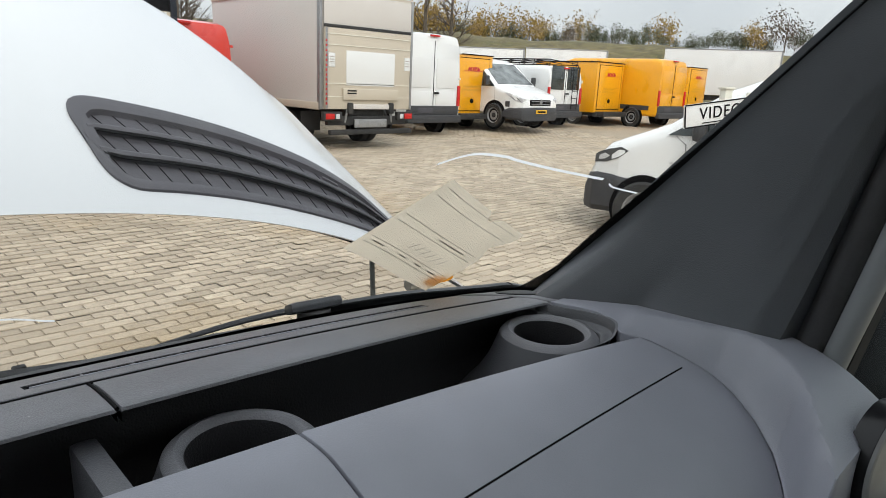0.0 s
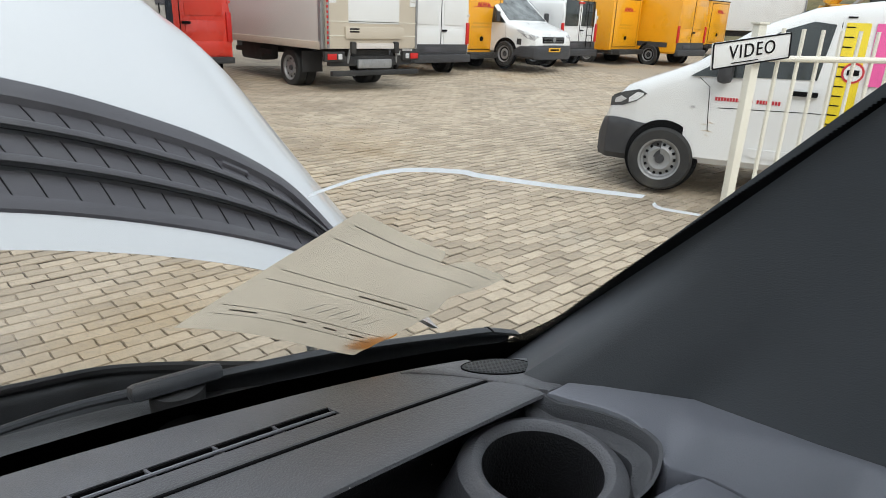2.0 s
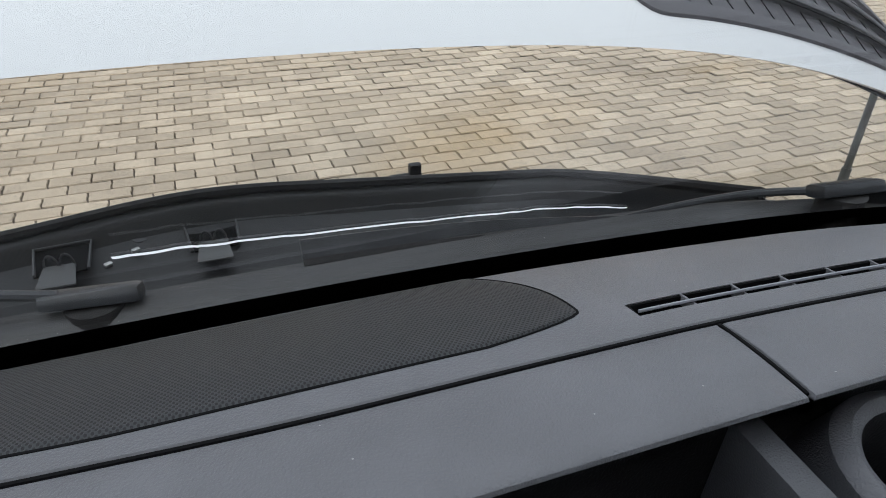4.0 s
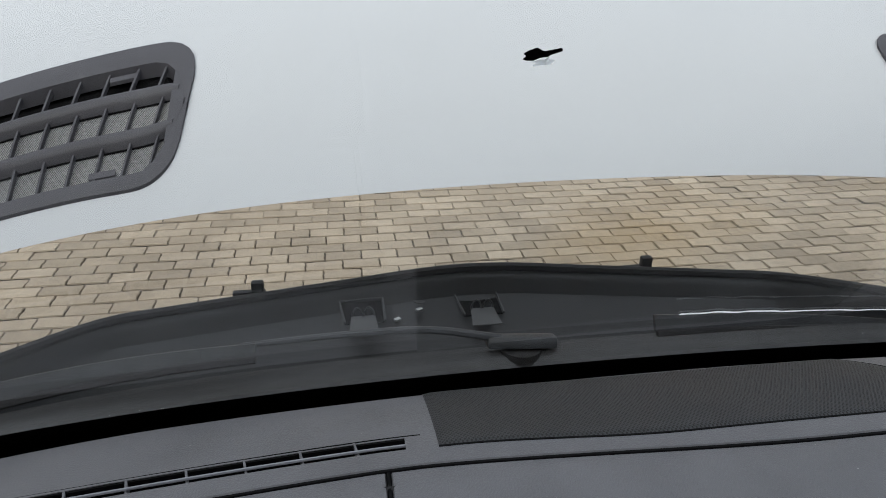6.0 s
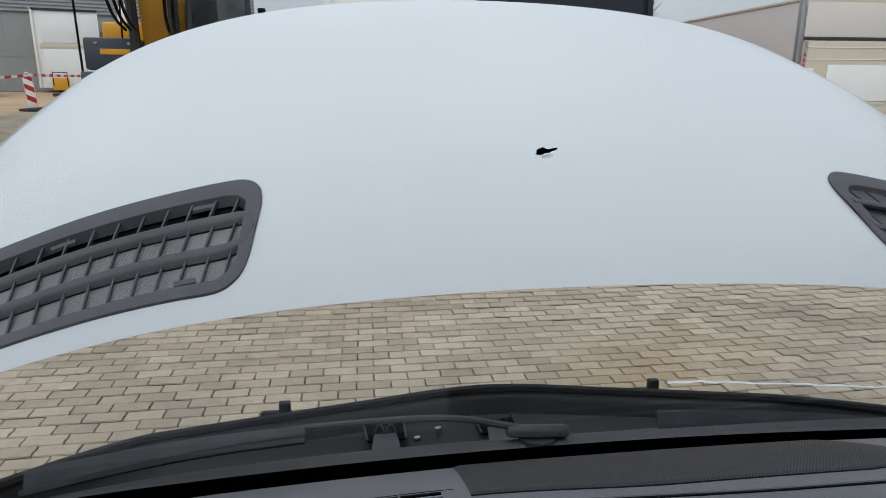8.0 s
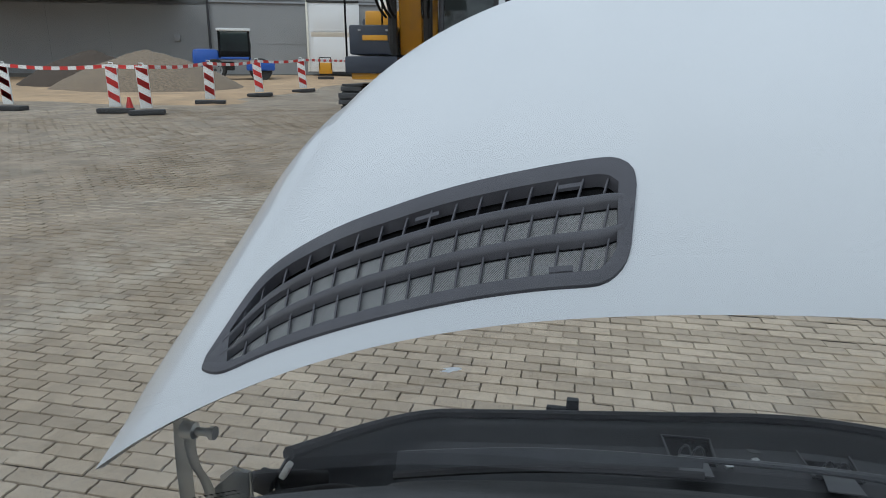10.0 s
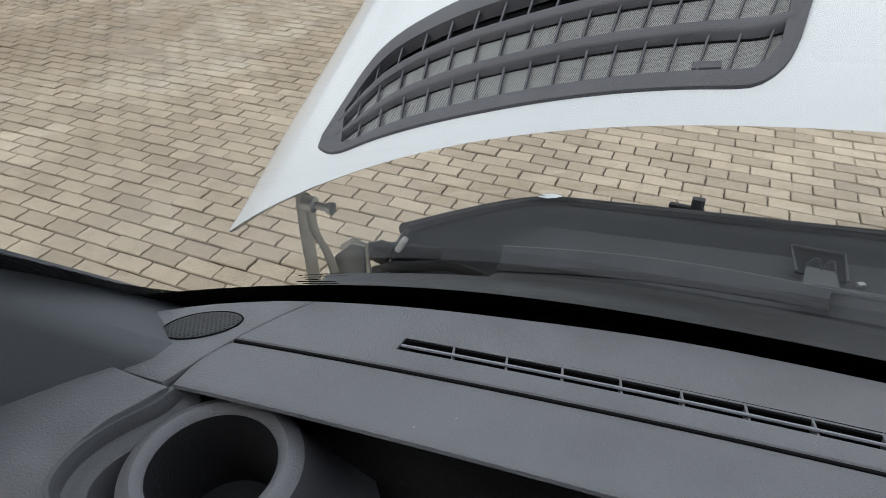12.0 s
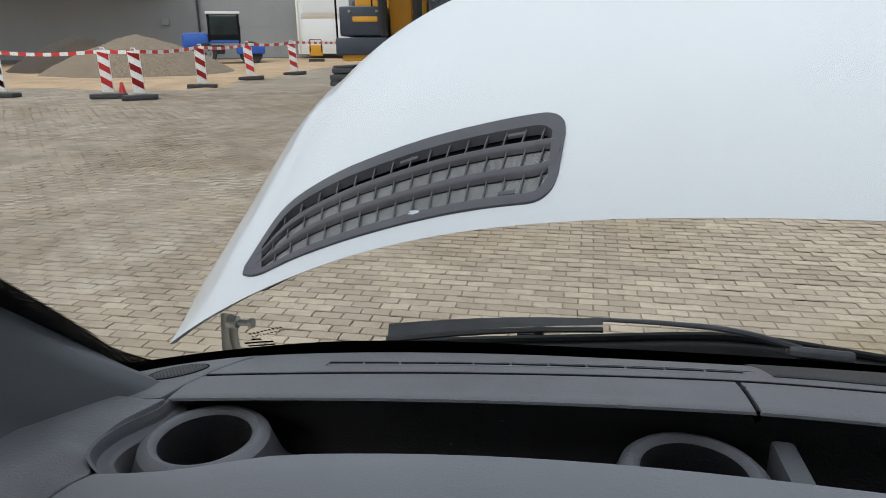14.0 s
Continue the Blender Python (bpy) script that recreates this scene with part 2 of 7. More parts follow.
M["soil"] = mat("dark_soil", (0.060, 0.043, 0.030), 1.0, var=0.35, scale=9, bump=1.0, bscale=20)
M["grass"] = mat("dry_grass_bank", (0.115, 0.095, 0.04), 0.95, var=0.5, scale=1.4, bump=1.0, bscale=6, dirt=(0.07, 0.075, 0.025), dscale=0.5, damt=0.8)
M["print_wall"] = mat("printed_wall", (0.50, 0.43, 0.33), 0.4, var=0.12, scale=5)
M["print_floor"] = mat("printed_floor", (0.30, 0.29, 0.27), 0.4, var=0.3, scale=6)
M["print_wood"] = mat("printed_wood", (0.33, 0.21, 0.11), 0.4, var=0.25, scale=12)
M["print_sofa"] = mat("printed_sofa", (0.115, 0.12, 0.115), 0.4, var=0.25, scale=9)
M["bark"] = mat("bark", (0.10, 0.08, 0.06), 0.9, var=0.3)
M["leaf_g"] = mat("green_foliage", (0.06, 0.07, 0.025), 0.8, var=0.4, scale=3)
M["leaf_y"] = mat("autumn_foliage", (0.30, 0.19, 0.03), 0.8, var=0.4, scale=3)
M["leaf_b"] = mat("brown_twigs", (0.11, 0.085, 0.06), 0.85, var=0.4, scale=3)

# ---------------------------------------------------------------- mesh helpers


def part(name, bm, material, parent=None, label="", smooth=True):
    me = bpy.data.meshes.new(name)
    bmesh.ops.recalc_face_normals(bm, faces=bm.faces)
    bm.to_mesh(me)
    bm.free()
    me.materials.append(material)
    if smooth:
        me.polygons.foreach_set("use_smooth", [True] * len(me.polygons))
        me.set_sharp_from_angle(angle=radians(38))
    ob = new(name, me)
    if parent is not None:
        ob.parent = parent
    if label:
        ob["label"] = label
    return ob


def thing(name, m, label, category, group="", kind=""):
    ob = new(name)
    ob.empty_display_size = 0.1
    ob.matrix_world = m
    return tagged(ob, label, category, group, kind)


def add_box(bm, c, s, bevel=0.0, m=None):
    r = bmesh.ops.create_cube(bm, size=1.0)
    vs = r["verts"]
    bmesh.ops.scale(bm, vec=s, verts=vs)
    if bevel:
        ed = list({e for v in vs for e in v.link_edges})
        out = bmesh.ops.bevel(bm, geom=ed, offset=bevel, segments=2, affect="EDGES", profile=0.6)
        vs = list({v for fc in out["faces"] for v in fc.verts} | {v for v in vs if v.is_valid})
    if m is not None:
        bmesh.ops.transform(bm, matrix=m, verts=vs)
    bmesh.ops.translate(bm, vec=c, verts=vs)
    return vs


def box(c, s, bevel=0.0, m=None):
    bm = bmesh.new()
    add_box(bm, c, s, bevel, m)
    return bm


def add_tube(bm, pts, r, n=8, cap=True):
    pts = [Vector(p) for p in pts]
    rs = r if isinstance(r, (list, tuple)) else [r] * len(pts)
    rings = []
    for i, p in enumerate(pts):
        d = (pts[min(i + 1, len(pts) - 1)] - pts[max(i - 1, 0)]).normalized()
        a = d.cross(Vector((0, 0, 1)) if abs(d.z) < 0.9 else Vector((1, 0, 0))).normalized()
        b = d.cross(a)
        rings.append([bm.verts.new(p + (a * math.cos(k * math.tau / n) + b * math.sin(k * math.tau / n)) * rs[i]) for k in range(n)])
    for q, w in zip(rings, rings[1:]):
        for k in range(n):
            bm.faces.new((q[k], q[(k + 1) % n], w[(k + 1) % n], w[k]))
    if cap:
        bm.faces.new(rings[0][::-1])
        bm.faces.new(rings[-1])


def tube(pts, r, n=8):
    bm = bmesh.new()
    add_tube(bm, pts, r, n)
    return bm


def lathe(profile, n=24, axis="x"):
    """Closed turned solid from (radius, along) pairs."""
    bm = bmesh.new()
    rings = []
    for r, h in profile:
        ring = []
        for k in range(n):
            a = k * math.tau / n
            c, s = r * math.cos(a), r * math.sin(a)
            ring.append(bm.verts.new({"x": (h, c, s), "y": (c, h, s), "z": (c, s, h)}[axis]))
        rings.append(ring)
    for q, w in zip(rings, rings[1:]):
        for k in range(n):
            bm.faces.new((q[k], q[(k + 1) % n], w[(k + 1) % n], w[k]))
    bm.faces.new(rings[0][::-1])
    bm.faces.new(rings[-1])
    bmesh.ops.remove_doubles(bm, verts=bm.verts, dist=1e-5)
    return bm


def grid(fn, nu, nv, thick=0.0, direction=None):
    """Sheet of points fn(a, b), a and b from 0 to 1, with a thickness along direction (or along its normals)."""
    bm = bmesh.new()
    v = [[bm.verts.new(fn(i / nu, j / nv)) for j in range(nv + 1)] for i in range(nu + 1)]
    for i in range(nu):
        for j in range(nv):
            bm.faces.new((v[i][j], v[i + 1][j], v[i + 1][j + 1], v[i][j + 1]))
    if thick:
        bmesh.ops.recalc_face_normals(bm, faces=bm.faces)
        if direction is not None:
            top = list(bm.verts)
            r = bmesh.ops.extrude_face_region(bm, geom=list(bm.faces))
            nv_ = [g for g in r["geom"] if isinstance(g, bmesh.types.BMVert)]
            bmesh.ops.translate(bm, vec=Vector(direction) * thick, verts=nv_)
        else:
            bmesh.ops.solidify(bm, geom=list(bm.faces), thickness=thick)
    return bm


def slab(poly, lift, thick, sub=0):
    """Solid plate: an outline of 3D points, thick along lift."""
    bm = bmesh.new()
    vs = [bm.verts.new(p) for p in poly]
    fc = bm.faces.new(vs)
    r = bmesh.ops.extrude_face_region(bm, geom=[fc])
    bmesh.ops.translate(bm, vec=Vector(lift) * thick, verts=[g for g in r["geom"] if isinstance(g, bmesh.types.BMVert)])
    return bm


def smooth01(a):
    a = min(1.0, max(0.0, a))
    return a * a * (3 - 2 * a)


def ground_z(x, y):
    fall = 0.42 * smooth01((-0.58 * x + 0.81 * y - 6) / 12) - 0.36 * smooth01((0.8 * x + 0.6 * y - 6) / 15)
    ahead, aside = min(max(0.0, y - 3.0), 34.0), min(max(0.0, x - 1.5), 38.0)
    return fall + 0.032 * ahead * smooth01(ahead / 4) + 0.019 * aside
# ---------------------------------------------------------------- ground
XC = 0.03


def paving_mat(name, cols, joints=False):
    m = bpy.data.materials.new(name)
    m.use_nodes = True
    n, l = m.node_tree.nodes, m.node_tree.links
    b = n["Principled BSDF"]
    b.inputs["Roughness"].default_value = 0.85
    g = n.new("ShaderNodeNewGeometry")
    if joints == "object":
        oi = n.new("ShaderNodeObjectInfo")
        rnd = oi.outputs["Random"]
    else:
        rnd = g.outputs["Random Per Island"]
    rp = n.new("ShaderNodeValToRGB")
    e = rp.color_ramp.elements
    e[0].position, e[0].color = 0.0, (*cols[0], 1)
    e[1].position, e[1].color = 1.0, (*cols[2], 1)
    mid = e.new(0.5)
    mid.color = (*cols[1], 1)
    l.new(rnd, rp.inputs["Fac"])
    last = rp.outputs["Color"]
    # stains: broad dark patches, ochre mud, pale sand dust
    dull = 0.7 if joints == "ground" else 1.0
    for sc, lo, hi, colr, amt, off in ((0.55, 0.50, 0.72, (0.15, 0.12, 0.092), 0.5, 0.0), (0.35, 0.54, 0.70, (0.40, 0.28, 0.14), 0.55, 31.0), (0.8, 0.60, 0.75, (0.42, 0.38, 0.31), 0.5, 77.0), (14.0, 0.5, 0.8, (0.17, 0.145, 0.115), 0.5, 5.0), (70.0, 0.52, 0.66, (0.12, 0.10, 0.08), 0.5, 15.0), (55.0, 0.63, 0.70, (0.52, 0.47, 0.39), 0.5, 44.0)):
        nz = n.new("ShaderNodeTexNoise")
        nz.noise_dimensions = "4D"
        nz.inputs["W"].default_value = off
        nz.inputs["Scale"].default_value, nz.inputs["Detail"].default_value, nz.inputs["Roughness"].default_value = sc, 8.0, 0.62
        l.new(g.outputs["Position"], nz.inputs["Vector"])
        mr = n.new("ShaderNodeMapRange")
        mr.inputs["From Min"].default_value, mr.inputs["From Max"].default_value, mr.inputs["To Max"].default_value = lo, hi, amt * dull
        l.new(nz.outputs["Fac"], mr.inputs["Value"])
        mx = n.new("ShaderNodeMix")
        mx.data_type = "RGBA"
        mx.inputs["B"].default_value = (*colr, 1)
        l.new(mr.outputs["Result"], mx.inputs["Factor"])
        l.new(last, mx.inputs["A"])
        last = mx.outputs["Result"]
    sep = n.new("ShaderNodeSeparateXYZ")
    l.new(g.outputs["Position"], sep.inputs["Vector"])
    way = n.new("ShaderNodeMath")
    way.operation = "SUBTRACT"
    l.new(sep.outputs["Y"], way.inputs[0])
    l.new(sep.outputs["X"], way.inputs[1])
    works = n.new("ShaderNodeMapRange")
    works.inputs["From Min"].default_value, works.inputs["From Max"].default_value = 2.5, 10.0
    l.new(way.outputs[0], works.inputs["Value"])
    for sc, lo, hi, colr, amt, off in ((0.42, 0.32, 0.56, (0.225, 0.172, 0.115), 0.95, 12.0), (0.9, 0.52, 0.64, (0.40, 0.355, 0.285), 0.8, 55.0), (3.0, 0.48, 0.64, (0.13, 0.105, 0.08), 0.6, 91.0)):
        nz = n.new("ShaderNodeTexNoise")
        nz.noise_dimensions = "4D"
        nz.inputs["W"].default_value = off
        nz.inputs["Scale"].default_value, nz.inputs["Detail"].default_value, nz.inputs["Roughness"].default_value = sc, 9.0, 0.68
        l.new(g.outputs["Position"], nz.inputs["Vector"])
        mr = n.new("ShaderNodeMapRange")
        mr.inputs["From Min"].default_value, mr.inputs["From Max"].default_value, mr.inputs["To Max"].default_value = lo, hi, amt
        l.new(nz.outputs["Fac"], mr.inputs["Value"])
        mu = n.new("ShaderNodeMath")
        mu.operation = "MULTIPLY"
        l.new(mr.outputs["Result"], mu.inputs[0])
        l.new(works.outputs["Result"], mu.inputs[1])
        mx = n.new("ShaderNodeMix")
        mx.data_type = "RGBA"
        mx.inputs["B"].default_value = (*colr, 1)
        l.new(mu.outputs[0], mx.inputs["Factor"])
        l.new(last, mx.inputs["A"])
        last = mx.outputs["Result"]
    if joints == "brick":
        br = n.new("ShaderNodeTexBrick")
        br.inputs["Scale"].default_value = 1.0
        br.inputs["Brick Width"].default_value, br.inputs["Row Height"].default_value, br.inputs["Mortar Size"].default_value = 0.21, 0.105, 0.007
        l.new(g.outputs["Position"], br.inputs["Vector"])
        mx = n.new("ShaderNodeMix")
        mx.data_type = "RGBA"
        mx.inputs["B"].default_value = (0.10, 0.085, 0.065, 1)
        l.new(br.outputs["Fac"], mx.inputs["Factor"])
        l.new(last, mx.inputs["A"])
        last = mx.outputs["Result"]
    l.new(last, b.inputs["Base Color"])
    fine = n.new("ShaderNodeTexNoise")
    fine.inputs["Scale"].default_value, fine.inputs["Detail"].default_value = 120.0, 5.0
    l.new(g.outputs["Position"], fine.inputs["Vector"])
    bp = n.new("ShaderNodeBump")
    bp.inputs["Strength"].default_value, bp.inputs["Distance"].default_value = 0.5, 0.004
    l.new(fine.outputs["Fac"], bp.inputs["Height"])
    l.new(bp.outputs["Normal"], b.inputs["Normal"])
    return m


PAVE = ((0.345, 0.287, 0.214), (0.43, 0.358, 0.268), (0.52, 0.437, 0.33))
M["paver"] = paving_mat("clay_pavers", PAVE)
M["paver_piece"] = paving_mat("clay_pavers_single", PAVE, "object")
M["farpave"] = paving_mat("far_paving", PAVE, "brick")
M["joint"] = paving_mat("joint_sand", ((0.045, 0.034, 0.025), (0.058, 0.045, 0.032), (0.075, 0.058, 0.042)), "ground")


def ground_sheet():
    """One sheet to the horizon, fine near the van."""
    ticks = [0.25 * k for k in range(77)] + [20, 22, 25, 30, 40, 60, 100, 200, 500, 2000]
    ax = sorted({s * t for t in ticks for s in (-1, 1)})
    bm = bmesh.new()
    v = {}
    for i, x in enumerate(ax):
        for j, y in enumerate(ax):
            v[i, j] = bm.verts.new((x, y, ground_z(x, y) - 0.011))
    for i in range(len(ax) - 1):
        for j in range(len(ax) - 1):
            bm.faces.new((v[i, j], v[i + 1, j], v[i + 1, j + 1], v[i, j + 1]))
    return tagged(part("ground", bm, M["joint"]), "sandy bedding ground under the paved yard", "ground", kind="structure")


ground = ground_sheet()
PX0, PX1, PY0, PY1 = -13.5, 18.0, 1.0, 16.0


def far_paving():
    """Paving beyond the laid field, where single stones are no longer told apart."""
    bm = bmesh.new()
    for x0, x1, y0, y1, k in ((-60, 70, PY1, 34, 80), (PX1, 70, -20, PY1, 50), (-60, PX0, -20, PY1, 50), (PX0, PX1, -20, PY0, 8)):
        v = [[bm.verts.new((x0 + (x1 - x0) * i / k, y0 + (y1 - y0) * j / k, ground_z(x0 + (x1 - x0) * i / k, y0 + (y1 - y0) * j / k))) for j in range(k + 1)] for i in range(k + 1)]
        for i in range(k):
            for j in range(k):
                bm.faces.new((v[i][j], v[i + 1][j], v[i + 1][j + 1], v[i][j + 1]))
    return tagged(part("pavement", bm, M["farpave"], smooth=False), "weathered beige clay paving of the wide yard", "pavement", kind="structure")


pavement = far_paving()



def dirt_layer():
    """Trodden sand and mud lying over the pavers in patches, thicker towards the works."""
    nx, ny, x0, y0, step = 150, 120, -15.0, 4.0, 0.11
    verts, faces = [], []
    for i in range(nx + 1):
        for j in range(ny + 1):
            x, y = x0 + step * i, y0 + step * j
            n1 = noise.noise(Vector((x * 0.55, y * 0.55, 3.0)))
            n2 = noise.noise(Vector((x * 2.1, y * 2.1, 9.0)))
            n3 = noise.noise(Vector((x * 7.0, y * 7.0, 5.0)))
            lay = -0.0105 + 0.0095 * smooth01((y - x - 4.0) / 9.0) + 0.006 * n1 + 0.004 * n2 + 0.003 * n3
            edge = min(i, nx - i, j, ny - j)
            verts.append((x, y, ground_z(x, y) + min(lay, 0.006) - 0.02 * (edge == 0)))
    for i in range(nx):
        for j in range(ny):
            a = i * (ny + 1) + j
            faces.append((a, a + ny + 1, a + ny + 2, a + 1))
    me = bpy.data.meshes.new("dirt_layer")
    me.from_pydata(verts, [], faces)
    me.materials.append(M["dirt"])
    me.polygons.foreach_set("use_smooth", [True] * len(me.polygons))
    return tagged(new("dirt_layer", me), "brown trodden dirt lying over the pavers", "dirt", kind="stuff")


M["dirt"] = mat("trodden_dirt", (0.245, 0.200, 0.150), 0.95, var=0.35, scale=2.2, bump=0.9, bscale=60, dirt=(0.36, 0.31, 0.24), dscale=1.2, damt=0.7)
dirt_layer()

# ---------------------------------------------------------------- windscreen


def y_base(x):
    u = x - 0.04
    return 0.891 - 0.05 * u**2 - 0.175 * u**4


def glass_pt(x, z, off=0.0):
    """Point of the windscreen's inner face at x and height z; off: metres outwards."""
    return Vector((x, y_base(x) - 0.90 * (z - 1.37) + off * 0.743, z + off * 0.669))


ZTOP = 2.22
windscreen = tagged(part("windscreen", grid(lambda a, b: glass_pt(0.03 + (a * 2 - 1) * 0.965, 1.325 + b * (ZTOP - 1.325), 0.0), 40, 24, 0.005, (0, 0.743, 0.669)), M["glass"]), "raked laminated windscreen with a long crack", "windscreen", kind="structure")
windscreen.visible_shadow = False


FC = 0.03


def frit_half(z):
    """Half width of the clear glass at height z: round corners at the foot."""
    return 0.906 - 0.060 * max(0.0, 1 - (z - 1.345) / 0.09) ** 1.5 + 0.016 * smooth01((z - 1.45) / 0.25)


def frit(side):
    """Black enamel band down one side of the glass, with a toothed inner edge."""
    bm = bmesh.new()
    n = 430
    for i in range(n):
        z0, z1 = 1.345 + (ZTOP - 1.345) * i / n, 1.345 + (ZTOP - 1.345) * (i + 0.55) / n
        z2 = 1.345 + (ZTOP - 1.345) * (i + 1) / n
        inner = FC + side * frit_half(z0)
        tooth = FC + side * (frit_half(z0) - 0.0018)
        outer = FC + side * 0.967
        for za, zb, xi in ((z0, z1, tooth), (z1, z2, inner)):
            q = [glass_pt(xi, za, -0.002), glass_pt(outer, za, -0.002), glass_pt(outer, zb, -0.002), glass_pt(xi, zb, -0.002)]
            bm.faces.new([bm.verts.new(p) for p in q])
    bmesh.ops.remove_doubles(bm, verts=bm.verts, dist=1e-5)
    return part("frit_band", bm, M["frit"], windscreen, "black enamel edge band with toothed rim")


frit(-1)
frit(1)


def flange(a, b):
    z = 1.40 + (ZTOP - 1.40) * a
    return glass_pt(FC + frit_half(z) + 0.018 + b * (0.945 - frit_half(z)), z, -0.0028 - 0.001 * b)


part("frit_band", grid(lambda a, b: glass_pt(FC + (a * 2 - 1) * 0.955, 1.310 + b * (0.071 - 0.014 * math.exp(-(((a * 2 - 1.40) / 0.28) ** 2)) + 0.018 * smooth01((0.30 - a) / 0.2) + 0.010 * smooth01((a - 0.88) / 0.1)), -0.002), 60, 3), M["frit"], windscreen)


# closing sheet, added so that no ground shows below the glass
part("glass_channel", grid(lambda a, b: (-0.95 + 1.96 * a, y_base(-0.95 + 1.96 * a) - 0.055 + 0.114 * b, 1.352 - 0.062 * math.sin(b * 2.6)), 60, 8, 0.003), M["black"], windscreen, "black sheet added to close the gap under the glass")


def on_glass_strip(pts, w0, w1, off):
    """Thin band along points (x, z) on the glass."""
    bm = bmesh.new()
    prev = None
    for i, (x, z) in enumerate(pts):
        w = w0 + (w1 - w0) * i / (len(pts) - 1)
        a, b = bm.verts.new(glass_pt(x, z - w / 2, off)), bm.verts.new(glass_pt(x, z + w / 2, off))
        if prev:
            bm.faces.new((prev[0], a, b, prev[1]))
        prev = (a, b)
    return bm


def spline(pts, n):
    out = []
    for i in range(len(pts) - 1):
        p0, p1, p2, p3 = pts[max(i - 1, 0)], pts[i], pts[i + 1], pts[min(i + 2, len(pts) - 1)]
        for k in range(n):
            t = k / n
            out.append(tuple(0.5 * (2 * b + (c - a) * t + (2 * a - 5 * b + 4 * c - d) * t * t + (3 * b - a - 3 * c + d) * t**3) for a, b, c, d in zip(p0, p1, p2, p3)))
    out.append(tuple(pts[-1]))
    return out


for k in range(9):
    for z, w in ((1.4475 + 0.001 * k, 0.0026), (1.4415 + 0.001 * k, 0.0016)):
        if (k * 7 + int(z * 1000)) % 4:
            part("glass_mark", on_glass_strip([(-0.752 + 0.0044 * k, z - 0.022), (-0.7495 + 0.0044 * k, z - 0.022)], w, w, -0.0015), M["black"], windscreen)
part("crack", on_glass_strip(spline([(0.654, 1.596), (0.677, 1.6045), (0.698, 1.607), (0.732, 1.603), (0.749, 1.5985), (0.805, 1.5865), (0.879, 1.5725)], 6), 0.0026, 0.0030, -0.001), M["crack"], windscreen, "long pale curved crack in the glass")
part("crack", on_glass_strip(spline([(0.892, 1.566), (0.903, 1.5605), (0.938, 1.5525)], 4), 0.002, 0.002, -0.001), M["crack"], windscreen)
rng = random.Random(4)
part("crack", on_glass_strip([(x, z + rng.uniform(-0.0012, 0.0012)) for x, z in spline([(-0.004, 1.506), (0.030, 1.503), (0.049, 1.500), (0.11, 1.491), (0.204, 1.4775), (0.268, 1.466), (0.333, 1.445)], 7)], 0.0036, 0.0022, -0.001), M["crack"], windscreen)


def chip(x, z, r, seed, dark):
    rg = random.Random(seed)
    bm = bmesh.new()
    n = 14
    c = bm.verts.new(glass_pt(x, z, -0.0015))
    ring = []
    for k in range(n):
        a = k * math.tau / n
        rr = r * rg.uniform(0.35, 1.0)
        ring.append(bm.verts.new(glass_pt(x + rr * 1.5 * math.cos(a), z + rr * 0.62 * math.sin(a) + 0.2 * rr * math.cos(a), -0.0008)))
    for k in range(n):
        bm.faces.new((c, ring[k], ring[(k + 1) % n]))
    bmesh.ops.solidify(bm, geom=list(bm.faces), thickness=0.0006)
    return part("stone_chip", bm, M["black"] if dark else M["crack"], windscreen, "stone chip in the glass")


chip(-0.191, 1.7365, 0.0042, 2, True)
chip(-0.189, 1.734, 0.003, 9, False)
chip(-0.530, 1.600, 0.0045, 5, False)
# maker's mark low in the corner of the glass: rows of unreadable print
for r_ in range(4):
    w_ = (0.005, 0.015, 0.014, 0.012)[r_]
    part("print_mark", on_glass_strip([(-0.750 - w_, 1.414 - 0.0065 * r_), (-0.750 + w_, 1.413 - 0.0065 * r_)], 0.0030, 0.0030, -0.0012), M["black"], windscreen)

# ---------------------------------------------------------------- pillars, doors, cab shell


def door_edge(z):
    """Rear edge of the pillar trim at height z."""
    return 0.372 - 0.2 * (z - 1.41) - 0.75 * max(0.0, z - 1.68)


